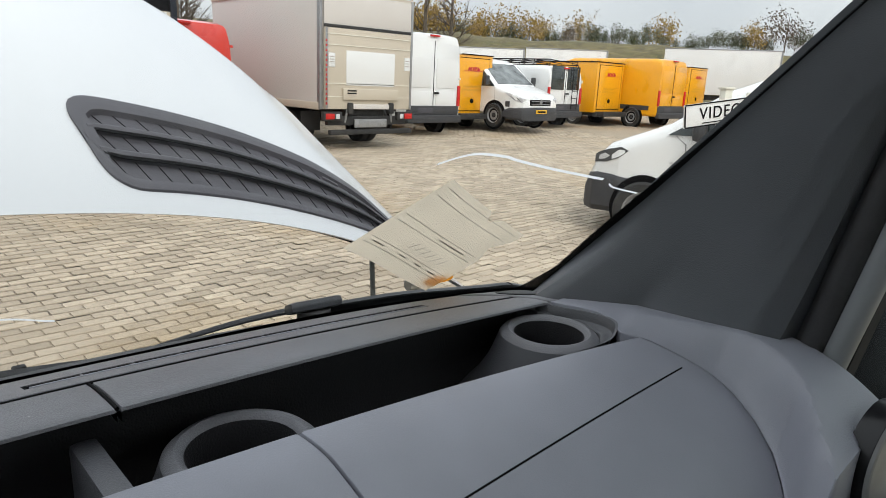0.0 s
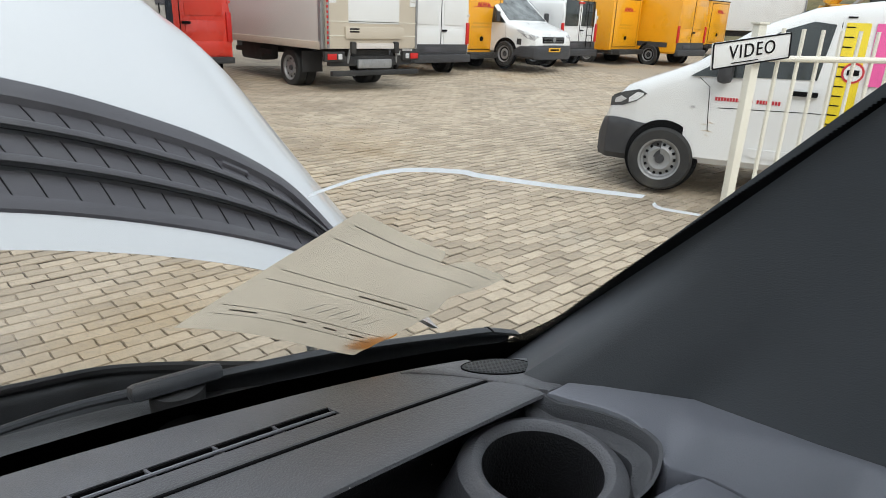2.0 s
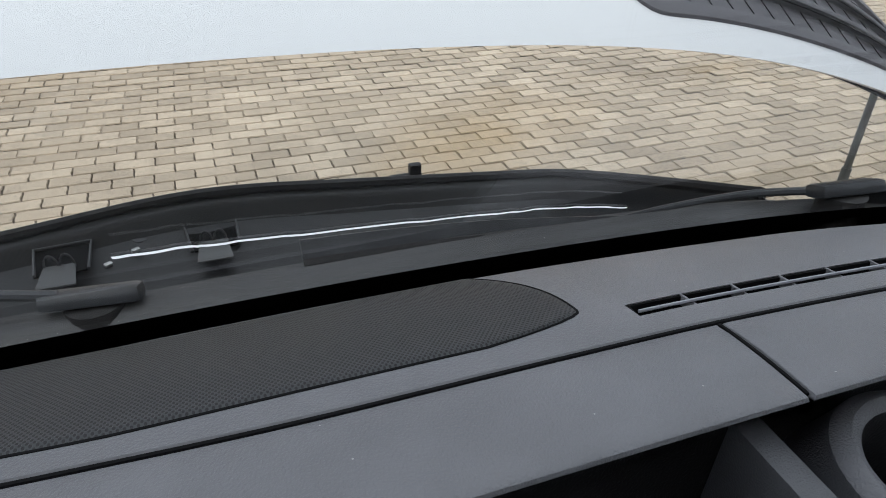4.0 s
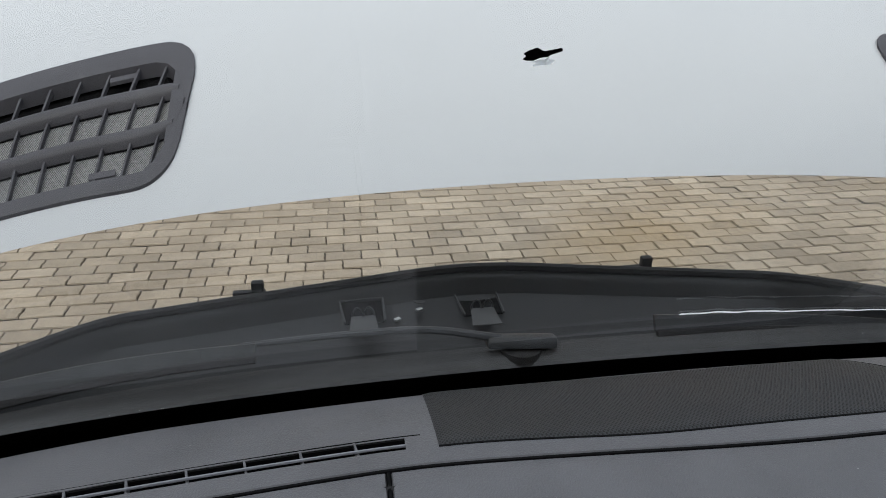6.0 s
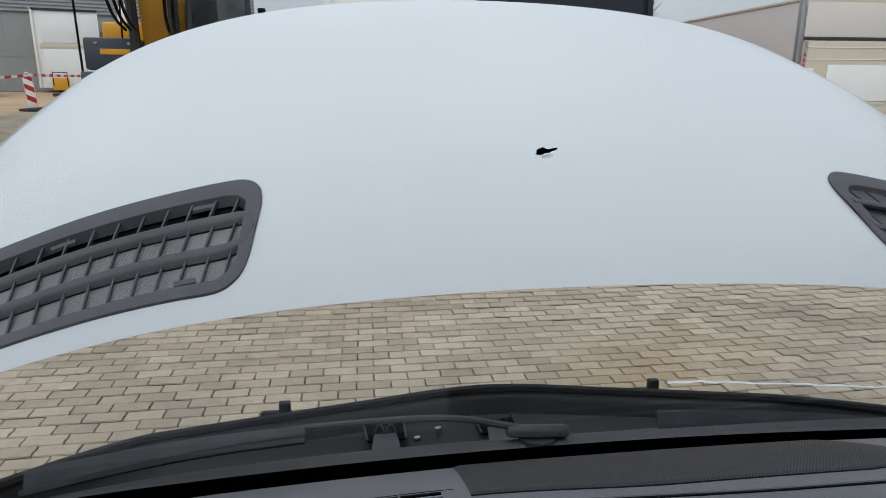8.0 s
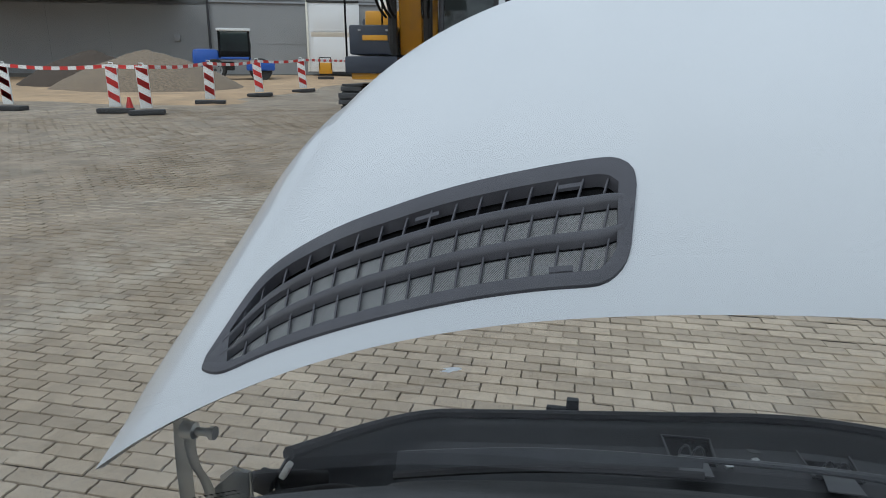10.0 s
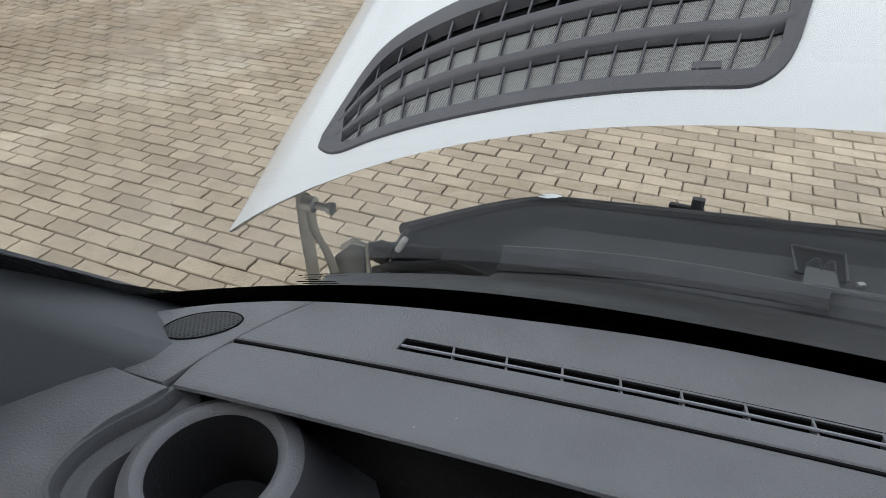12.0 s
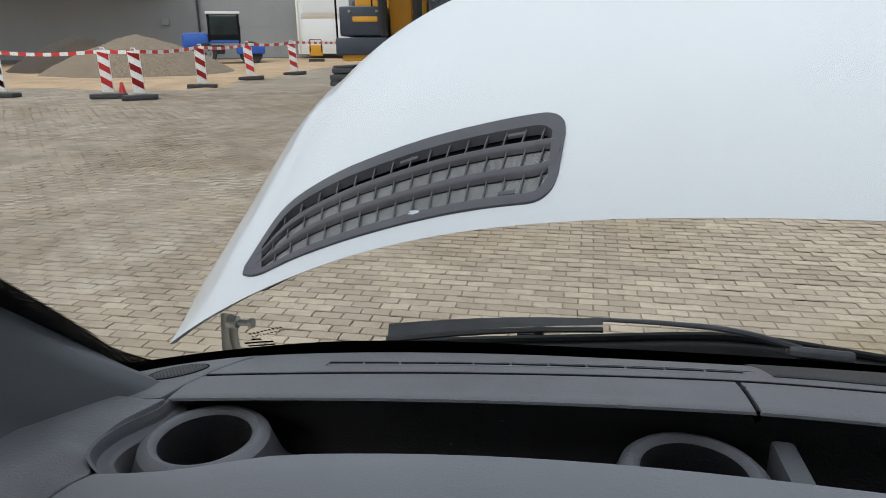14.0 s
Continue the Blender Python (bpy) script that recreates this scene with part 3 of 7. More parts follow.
def pillar(side):
    x = lambda v: 0.02 + side * v
    root = tagged(thing(f"a_pillar_{1 if side < 0 else 2}", Matrix(), "dark grey moulded windscreen pillar trim", "pillar"), kind="structure")
    prof = [(-0.938, 0.0), (-0.939, -0.012), (-0.941, -0.05), (-0.944, -0.11), (-0.950, -0.17), (-0.959, -0.205), (-0.974, -0.225), (-1.02, -0.235), (-1.05, -0.20), (-1.05, -0.04), (-0.97, -0.003)]

    def spread(a):
        knots = ((0.0, 0.0), (0.1, 0.12), (0.15, 0.34), (0.19, 0.34), (0.23, 0.24), (0.3, 0.10), (0.4, 0.07), (0.6, 0.05), (0.75, 0.0), (1.01, 0.0))
        for (a0, s0), (a1, s1) in zip(knots, knots[1:]):
            if a <= a1:
                return (s0 + (s1 - s0) * (a - a0) / (a1 - a0)) + (0.03 * smooth01(a * 7) * (a < 0.7) if side < 0 else 0.0)

    def pt(a, b):
        z = 1.30 + b * 0.98
        i = a * (len(prof) - 1)
        k = min(int(i), len(prof) - 2)
        u, w = prof[k], prof[k + 1]
        f_ = i - k
        px, py = u[0] + (w[0] - u[0]) * f_, u[1] + (w[1] - u[1]) * f_
        # the foot spreads inwards over the dashboard; the rear edge follows the door opening
        fl = max(0.0, 1 - (z - 1.30) / 0.30) ** 3
        px += spread(a) * fl
        g = glass_pt(0.03 + 0.9 * side, z, -0.006)
        return (0.03 - 0.015 * (side > 0) - side * px, g.y + (py / 0.235 * (g.y - door_edge(z)) if py < 0 else py), z)

    part("pillar_trim", grid(pt, 60, 28), M["pillar"], root)
    # rubber door seal behind the trim, with a bright edge
    pts = [(x(0.992), door_edge(1.18 + 0.08 * k) - 0.010, 1.18 + 0.08 * k) for k in range(13)]
    part("door_seal", tube(pts, 0.017, 10), M["rubber"], root, "black rubber door seal")
    pts2 = [(x(1.010), p[1] - 0.020, p[2]) for p in pts]
    part("door_frame", tube(pts2, 0.022, 12), M["seal_grey"], root, "grey door frame edge")
    return root


M["seal_grey"] = mat("grey_door_frame", (0.24, 0.25, 0.26), 0.35, var=0.08)
pillar(-1)
pillar(1)
part("pillar_flange", grid(flange, 40, 3), M["pillar"], windscreen, "dark grey trim flange along the glass")


def door(side):
    x = 0.02 + side * 1.03
    root = tagged(thing(f"door_{1 if side < 0 else 2}", Matrix(), "closed cab door with dark inner panel", "door"), kind="structure")
    part("door_panel", grid(lambda a, b: (x + side * 0.02 * math.sin(b * 3.1), -1.0 + a * 1.55, 0.55 + b * 0.64), 10, 8, 0.05), M["pillar"], root)
    part("door_sill", box((x - side * 0.01, -0.2, 1.195), (0.06, 1.5, 0.035), 0.012), M["rubber"], root)
    part("door_pane", slab([(x, -0.98, 1.20), (x, 0.37, 1.20), (x, 0.29, 1.66), (x, -0.08, 2.14), (x, -0.98, 2.14)], (side, 0, 0), 0.004), M["pane"], root).visible_shadow = False
    part("upper_frame", tube([(x, 0.37, 1.20), (x, 0.29, 1.66), (x, -0.08, 2.14), (x, -1.0, 2.14)], 0.02), M["rubber"], root)
    return root


door(-1)
door(1)


def cab():
    root = tagged(thing("cab_lining", Matrix(), "grey cab lining round the seats", "wall"), kind="structure")
    part("roof_lining", grid(lambda a, b: (-1.02 + a * 2.08, -1.0 + b * 1.16, 2.24 + 0.06 * math.sin(a * math.pi)), 12, 6, 0.03), M["shell"], root)
    part("bulkhead", box((0.02, -1.02, 1.4), (2.1, 0.05, 1.75)), M["shell"], root)
    part("cab_floor", box((0.02, -0.2, 0.53), (2.1, 1.7, 0.05)), M["pillar"], root)
    part("side_lining", box((-1.03, -0.2, 2.2), (0.05, 1.6, 0.14)), M["shell"], root)
    part("side_lining", box((1.07, -0.2, 2.2), (0.05, 1.6, 0.14)), M["shell"], root)


cab()


def wing_mirror():
    root = thing("wing_mirror", Matrix(), "black wing mirror with two glass panes outside the door", "mirror")
    part("housing", box((1.37, 0.36, 1.28), (0.22, 0.10, 0.42), 0.04), M["bumper"], root)
    part("mirror_glass", box((1.37, 0.305, 1.35), (0.17, 0.008, 0.20), 0.003), M["mirror"], root, "flat mirror glass")
    part("mirror_glass", box((1.37, 0.305, 1.16), (0.17, 0.008, 0.12), 0.003), M["mirror"], root)
    part("bracket", tube([(1.06, 0.42, 1.16), (1.18, 0.40, 1.18), (1.28, 0.38, 1.22)], 0.03), M["bumper"], root)


M["mirror"] = mat("mirror_silver", (0.85, 0.86, 0.87), 0.03, metal=1.0, var=0.01, rvar=0.01)
wing_mirror()

# ---------------------------------------------------------------- dashboard


def dash_z(x, y):
    return 1.440 - 0.030 * ((x - XC) / 0.8) ** 2 - 1.1 * max(0.0, y - 0.62) ** 2


dashboard = thing("dashboard", Matrix(), "dark grey grained plastic dashboard with trays and cup holders", "dashboard")


def panel(name, x0f, x1f, y0f, y1f, zf, nx, ny, material, label="", r=0.004, depth=0.03, under=0.0):
    """Moulded panel over (x, y) with rounded rims and a skirt; the bounds may be functions."""
    bm = bmesh.new()
    inset, drop = (0.0, 0.0, 0.3, 1.0), (0.0, 1.0, 0.3, 0.0)
    ax = [0.0] * 3 + [i / nx for i in range(nx + 1)] + [1.0] * 3
    ay = [0.0] * 3 + [j / ny for j in range(ny + 1)] + [1.0] * 3
    v = []
    for i, a in enumerate(ax):
        row = []
        for j, b in enumerate(ay):
            ya, yb = y0f(a), y1f(a)
            y = ya + (yb - ya) * b
            xa, xb = x0f(y), x1f(y)
            x = xa + (xb - xa) * a
            z = zf(x, y)
            ri, rj = min(i, len(ax) - 1 - i), min(j, len(ay) - 1 - j)
            rim = min(ri, rj)
            if ri <= 3:
                x += r * inset[ri] * (1 if a < 0.5 else -1)
            if rj <= 3:
                y += r * inset[rj] * (1 if b < 0.5 else -1)
            if rim == 0:
                z -= depth
                if j == 0:
                    y += under
            elif rim <= 3:
                z -= r * drop[rim]
            row.append(bm.verts.new((x, y, z)))
        v.append(row)
    for i in range(len(ax) - 1):
        for j in range(len(ay) - 1):
            try:
                bm.faces.new((v[i][j], v[i + 1][j], v[i + 1][j + 1], v[i][j + 1]))
            except ValueError:
                pass
    bmesh.ops.remove_doubles(bm, verts=bm.verts, dist=1e-6)
    return part(name, bm, material, dashboard, label)


cst = lambda v: (lambda *_: v)
lip = lambda x: 0.629 + 0.016 * smooth01((0.1 - x) / 0.35) - 0.066 * max(0.0, -x - 0.2) ** 1.5
seam = lambda x: 0.703 + 0.019 * smooth01((0.1 - x) / 0.35) - 0.105 * max(0.0, -x - 0.2) ** 1.3 - 0.0765 * max(0.0, x - 0.3) ** 1.5
XL, XM1, XM2, XR = -0.780, -0.228, 0.328, 0.854

# front shelf in three lengths
for x0, x1 in ((XL, XM1), (XM1, XM2), (XM2, XR)):
    panel("shelf_panel", cst(x0 + 0.0016), cst(x1 - 0.0016), (lambda x0=x0, x1=x1: lambda a: lip(x0 + (x1 - x0) * a))(), (lambda x0=x0, x1=x1: lambda a: seam(x0 + (x1 - x0) * a) - 0.0014)(), dash_z, 20, 6, M["dash"], r=0.0035, depth=0.012, under=0.02)


def slot_y(x):
    return seam(x) + 0.031


def rear_strip():
    """Strip under the glass with its two demister slots cut through."""
    bm = bmesh.new()
    nx = 150
    xs = [XL + 0.0012 + (XR - XL - 0.0024) * i / nx for i in range(nx + 1)]
    rows = []
    for x in xs:
        ys, ye = slot_y(x), y_base(x) - 0.036 - 0.016 * smooth01((x - 0.1) / 0.4) - 0.012 * smooth01((abs(x - 0.04) - 0.45) / 0.2)
        y0 = seam(x) + 0.0014
        yy = [y0, y0, y0 + 0.0015] + [y0 + 0.0015 + (ys - 0.0084 - y0 - 0.0015) * k / 4 for k in range(1, 5)] + [ys + 0.0084] + [ys + 0.0084 + (ye - ys - 0.0084) * k / 5 for k in range(1, 6)]
        col = []
        for k, y in enumerate(yy):
            z = dash_z(x, y) - (0.024 if k == 0 else 0.0015 if k == 1 else 0)
            col.append(bm.verts.new((x, y, z)))
        rows.append(col)
    for i in range(nx):
        xm = (xs[i] + xs[i + 1]) / 2
        slot = -0.648 < xm < -0.209 or 0.292 < xm < 0.712
        for k in range(len(rows[0]) - 1):
            if slot and k == 6:
                continue
            bm.faces.new((rows[i][k], rows[i + 1][k], rows[i + 1][k + 1], rows[i][k + 1]))
    hole = [e for e in bm.edges if e.is_boundary and all(abs(abs(v.co.y - slot_y(v.co.x)) - 0.0084) < 1e-4 for v in e.verts)]
    r = bmesh.ops.extrude_edge_only(bm, edges=hole)
    bmesh.ops.translate(bm, vec=(0, 0, -0.0022), verts=[g for g in r["geom"] if isinstance(g, bmesh.types.BMVert)])
    part("demister_panel", bm, M["dash"], dashboard)


rear_strip()
for x0, x1, nrib in ((-0.648, -0.209, 10), (0.292, 0.712, 9)):
    # trough coloured black, for the shade inside the slots
    v0 = part("demister_vent", grid(lambda a, b: (x0 - 0.008 + (x1 - x0 + 0.016) * a, slot_y(x0 - 0.008 + (x1 - x0 + 0.016) * a) - 0.0115 + 0.023 * b, dash_z(x0 + (x1 - x0) * a, slot_y(x0 + (x1 - x0) * a)) - 0.003 - 0.012 * (0.2 < b < 0.8 and 0.02 < a < 0.98)), 60, 10), M["black"], dashboard, "slotted windscreen demister vent")
    bm = bmesh.new()
    add_tube(bm, [(x0 + (x1 - x0) * k / 30, slot_y(x0 + (x1 - x0) * k / 30) - 0.001, dash_z(x0 + (x1 - x0) * k / 30, slot_y(x0 + (x1 - x0) * k / 30)) - 0.0012) for k in range(31)], 0.0013, 6)
    part("vent_bar", bm, M["dash_soft"], v0)
    for k in range(1, nrib + 1):
        xr = x0 + (x1 - x0) * k / (nrib + 1)
        part("vent_rib", box((xr, slot_y(xr), dash_z(xr, slot_y(xr)) - 0.0062), (0.0018, 0.0205, 0.008), 0.0005, Matrix.Rotation(0.25, 4, "Z")), M["dash"], v0)

# grooves between the mouldings: black filler strips stand for the shade in the gaps
part("seam_groove", tube([(x, seam(x), dash_z(x, seam(x)) - 0.0022) for x in [XL + (XR - XL) * k / 60 for k in range(61)]], 0.0019, 6), M["black"], dashboard)
for x in (XM1, XM2):
    part("seam_groove", tube([(x, y, dash_z(x, y) - 0.0028) for y in [lip(x) + 0.004 + (seam(x) - lip(x) - 0.006) * k / 8 for k in range(9)]], 0.0018, 6), M["black"], dashboard)

# perforated loudspeaker cover in the middle, under the glass


def perforated(name, scale, base, hole):
    m = mat(name, base, 0.55, var=0.1, scale=10)
    n, l = m.node_tree.nodes, m.node_tree.links
    b = n["Principled BSDF"]
    src = b.inputs["Base Color"].links[0].from_socket
    tco = n.new("ShaderNodeTexCoord")
    mp = n.new("ShaderNodeMapping")
    mp.inputs["Rotation"].default_value = (0, 0, radians(45))
    mp.inputs["Scale"].default_value = (scale, scale * 0.8, 0.0)
    l.new(tco.outputs["Object"], mp.inputs["Vector"])
    ck = n.new("ShaderNodeTexVoronoi")
    ck.inputs["Scale"].default_value, ck.inputs["Randomness"].default_value = 1.0, 0.0
    l.new(mp.outputs["Vector"], ck.inputs["Vector"])
    mr = n.new("ShaderNodeMapRange")
    mr.inputs["From Min"].default_value, mr.inputs["From Max"].default_value = 0.30, 0.42
    l.new(ck.outputs["Distance"], mr.inputs["Value"])
    mx = n.new("ShaderNodeMix")
    mx.data_type = "RGBA"
    mx.inputs["A"].default_value = (*hole, 1)
    l.new(mr.outputs["Result"], mx.inputs["Factor"])
    l.new(src, mx.inputs["B"])
    l.new(mx.outputs["Result"], b.inputs["Base Color"])
    bp = n.new("ShaderNodeBump")
    bp.inputs["Strength"].default_value, bp.inputs["Distance"].default_value = 0.9, 0.003
    l.new(mr.outputs["Result"], bp.inputs["Height"])
    l.new(bp.outputs["Normal"], b.inputs["Normal"])
    return m


M["grille"] = perforated("perforated_cover", 430, (0.036, 0.037, 0.041), (0.006, 0.006, 0.007))
M["grille_s"] = perforated("tweeter_cover", 330, (0.042, 0.043, 0.046), (0.004, 0.004, 0.004))


def mesh_cover():
    def pt(a, b):
        y = 0.728 + 0.015 * smooth01((0.5 - a) / 0.5) + b * (0.122 - 0.010 * smooth01((0.5 - a) / 0.5))
        xa = -0.189
        e = abs(b - 0.22) / 0.78
        xb = 0.255 - 0.035 * e**2.2 - 0.07 * max(0.0, 1 - b / 0.16) ** 2
        x = xa + (xb - xa) * a
        return (x, y, dash_z(x, y) + 0.0022 - 0.002 * (max(abs(a - 0.5), abs(b - 0.5)) > 0.499))
    part("speaker_cover", grid(pt, 60, 36), M["grille"], dashboard, "black perforated speaker cover")
    # thin groove round the cover
    pts = [Vector(pt(a, b)) + Vector((0, 0, -0.001)) for a, b in [(k / 20, 0) for k in range(21)] + [(1, k / 36) for k in range(37)]] 
    part("cover_groove", tube(pts, 0.0016, 6), M["black"], dashboard)


mesh_cover()

# corner pods with tweeters
for s_, x0, x1 in ((-1, -0.915, XL), (1, XR, 0.955)):
    xin = (lambda y: -0.783 + 0.30 * (y - 0.618)) if s_ < 0 else (lambda y: 0.855 - 0.58 * (y - 0.630))
    bounds = (cst(x0), xin) if s_ < 0 else (xin, cst(x1))
    pz = lambda x, y: dash_z(x, y) + 0.002 - 0.004 * max(0.0, (abs(x - XC) - 0.77) / 0.13)
    panel("corner_pod", *bounds, cst(0.6145 if s_ < 0 else 0.6290), (lambda s_=s_: lambda a: (0.738 if s_ > 0 else 0.744) - 0.06 * (a if s_ > 0 else 1 - a) - 0.06 * (a if s_ > 0 else 1 - a) ** 2)(), pz, 10, 14, M["dash"], r=0.003, depth=0.03)
    cx, cy = (-0.805, 0.678) if s_ < 0 else (0.858, 0.686)
    ca, sa = math.cos(radians(-34 * s_)), math.sin(radians(-34 * s_))

    def oval(an, r, lift, cx=cx, cy=cy, pz=pz, ca=ca, sa=sa):
        u, v = r * math.cos(an), 0.58 * r * math.sin(an)
        x, y = cx + u * ca - v * sa, cy + u * sa + v * ca
        return (x, y, pz(x, y) + lift)
    part("tweeter_grille", grid(lambda a, b: oval(a * math.tau, 0.0005 + 0.030 * b, 0.0018 - 0.0012 * (b > 0.95)), 28, 6), M["grille_s"], dashboard, "oval perforated tweeter grille")
    part("grille_rim", tube([oval(k * math.tau / 32, 0.0312, 0.0003) for k in range(33)], 0.0008, 6), M["black"], dashboard)


# long storage tray below the shelf
TY0, TY1 = 0.520, 0.640


def tray():
    bm = bmesh.new()
    nx = 60
    prof = [(0.680, 1.432), (0.664, 1.425), (0.648, 1.34), (0.63, 1.322), (0.58, 1.318), (0.545, 1.325), (0.532, 1.36), (0.528, 1.405)]
    rows = []
    for i in range(nx + 1):
        x = -0.815 + 1.69 * i / nx
        e = min(1, (x + 0.815) / 0.05, (0.875 - x) / 0.05)
        up = 0.07 * (1 - e) ** 2
        dy = lip(x) - 0.622 + 0.003
        rows.append([bm.verts.new((x, y + dy * 0.9, min(z + (up if k in (2, 3, 4, 5) else 0), 1.432) - 0.03 * ((x - XC) / 0.8) ** 2)) for k, (y, z) in enumerate(prof)])
    for i in range(nx):
        for k in range(len(prof) - 1):
            bm.faces.new((rows[i][k], rows[i + 1][k], rows[i + 1][k + 1], rows[i][k + 1]))
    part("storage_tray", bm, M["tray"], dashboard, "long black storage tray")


tray()
# unseen black boxes, added to stop daylight leaking in under the dashboard
part("dash_light_block", box((XC, 0.60, 1.0), (1.84, 0.46, 0.60), 0.02), M["black"], dashboard)
part("dash_light_block", box((XC, 0.74, 1.285), (1.60, 0.13, 0.10), 0.02), M["black"], dashboard)


def cup_holder(cx, cy, z, r=0.056):
    prof = [(r + 0.050, -0.075), (r + 0.030, -0.062), (r + 0.018, -0.042), (r + 0.009, -0.018), (r + 0.005, -0.006), (r, -0.0012), (r - 0.005, 0.0005), (r - 0.009, -0.001), (r - 0.012, -0.005), (r - 0.014, -0.013), (r - 0.019, -0.070), (0.0, -0.071)]
    n = 48

    def turned(pf):
        bm = bmesh.new()
        rings = [[bm.verts.new((cx + rr * math.cos(k * math.tau / n), cy + rr * math.sin(k * math.tau / n), z + h)) for k in range(n)] for rr, h in pf]
        for q, w in zip(rings, rings[1:]):
            for k in range(n):
                bm.faces.new((q[k], q[(k + 1) % n], w[(k + 1) % n], w[k]))
        bmesh.ops.remove_doubles(bm, verts=bm.verts, dist=1e-5)
        return bm
    # one moulding: rim lighter, bore near-black as the shade inside the cup
    o = part("cup_holder", turned(prof[:5]), M["cup"], dashboard, "round moulded cup holder")
    part("cup_rim", turned(prof[4:9]), M["dash"], o, "rounded grey cup rim")
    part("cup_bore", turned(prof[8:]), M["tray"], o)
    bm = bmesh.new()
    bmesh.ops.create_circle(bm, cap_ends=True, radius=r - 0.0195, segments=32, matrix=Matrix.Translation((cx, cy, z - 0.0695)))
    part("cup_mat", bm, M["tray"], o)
    return o


cup_holder(-0.718, 0.582, 1.397, 0.054)
cup_holder(-0.283, 0.606, 1.400)
cup_holder(0.404, 0.588, 1.397)
cup_holder(0.796, 0.586, 1.397, 0.054)
for xd, sgn in ((-0.206, 1), (0.306, -1)):
    bm = bmesh.new()
    add_box(bm, (xd, 0.590, 1.372), (0.020, 0.115, 0.075), 0.005, Matrix.Rotation(0.0, 4, "Z"))
    part("tray_divider", bm, M["cup"], dashboard, "grey moulded tray divider")
# rounded end walls of the tray, sweeping round the outer cup holders
END = spline([(0.846, 0.648), (0.850, 0.628), (0.857, 0.612), (0.868, 0.590), (0.8735, 0.568), (0.871, 0.548), (0.861, 0.535), (0.840, 0.528), (0.815, 0.5265), (0.755, 0.533), (0.69, 0.538)], 5)
MID = 0.0365
for s_, cx, cy in ((-1, -0.718, 0.582), (1, 0.796, 0.586)):
    prof = [(-0.002, 1.4085), (0.001, 1.4075), (0.003, 1.402), (0.004, 1.3965), (0.006, 1.395), (0.015, 1.394), (0.018, 1.392), (0.020, 1.385), (0.024, 1.368), (0.030, 1.345)]

    def end_wall(a, b, s_=s_, cx=cx, cy=cy, prof=prof):
        i = a * (len(END) - 1)
        k = min(int(i), len(END) - 2)
        x, y = [END[k][c] + (END[k + 1][c] - END[k][c]) * (i - k) for c in (0, 1)]
        p = Vector((MID + s_ * (x - MID), y - 0.015 * (s_ < 0)))
        i = b * (len(prof) - 1)
        k = min(int(i), len(prof) - 2)
        r, h = [prof[k][c] + (prof[k + 1][c] - prof[k][c]) * (i - k) for c in (0, 1)]
        p += (Vector((cx, cy)) - p).normalized() * r
        return (p.x, p.y, h - 0.004 * smooth01((a - 0.05) / 0.12) - 0.010 * smooth01((a - 0.55) / 0.15))
    part("tray_end", grid(end_wall, 70, 27), M["cup"], dashboard, "rounded end wall of the tray with a ledge")


INNER = ((0.14, 0.60), (0.25, 0.74), (0.30, 0.80), (0.32, 0.836), (0.341, 0.866), (0.371, 0.889), (0.404, 0.902), (0.432, 0.903), (0.468, 0.888), (0.505, 0.872), (0.526, 0.856), (0.531, 0.857), (0.536, 0.863), (0.548, 0.871), (0.568, 0.874), (0.590, 0.868), (0.612, 0.857), (0.629, 0.850))


def side_inner(y):
    """Seam between the end panel and the middle of the dashboard."""
    if y <= INNER[0][0]:
        return INNER[0][1]
    for (ya, xa), (yb, xb) in zip(INNER, INNER[1:]):
        if y <= yb:
            t = (y - ya) / (yb - ya)
            return xa + (xb - xa) * t
    return INNER[-1][1]


# instrument hood and lower dashboard towards the seats
def front_z(x, y):
    base = 1.428 - 0.030 * ((x - XC) / 0.8) ** 2
    hump = 0.023 * math.exp(-(((x + 0.46) / 0.36) ** 2)) * (1 - smooth01((-x - 0.60) / 0.16))
    d = max(0.0, 0.505 - y)
    return base + hump - 0.25 * d - 1.3 * d * d - 6.0 * max(0.0, y - 0.545 + 0.035 * ((x - XC) / 0.8) ** 2) ** 1.5


FY = lambda x: 0.561 - 0.035 * ((x - XC) / 0.8) ** 2
for nm, x0, x1, mt in (("instrument_hood", -0.77, 0.02, "dash_soft_dim"), ("middle_panel", 0.02, 0.425, "dash_soft"), ("glovebox_panel", 0.425, 0.906, "dash_soft")):
    left = (lambda y: 2 * MID - side_inner(y + 0.015) + 0.001) if x0 < -0.5 else cst(x0 + 0.001)
    panel(nm, left, (lambda y, x1=x1: min(x1 - 0.001, side_inner(y) - 0.001)), cst(0.02), (lambda x0=x0, x1=x1: lambda a: FY(x0 + (x1 - x0) * a))(), front_z, 24, 40, M[mt], r=0.0025, depth=0.05)
part("panel_groove", tube([(0.43 + 0.435 * k / 12, 0.427 + 0.023 * k / 12, front_z(0.43 + 0.435 * k / 12, 0.427 + 0.023 * k / 12) - 0.0004) for k in range(13)], 0.0010, 6), M["black"], dashboard)
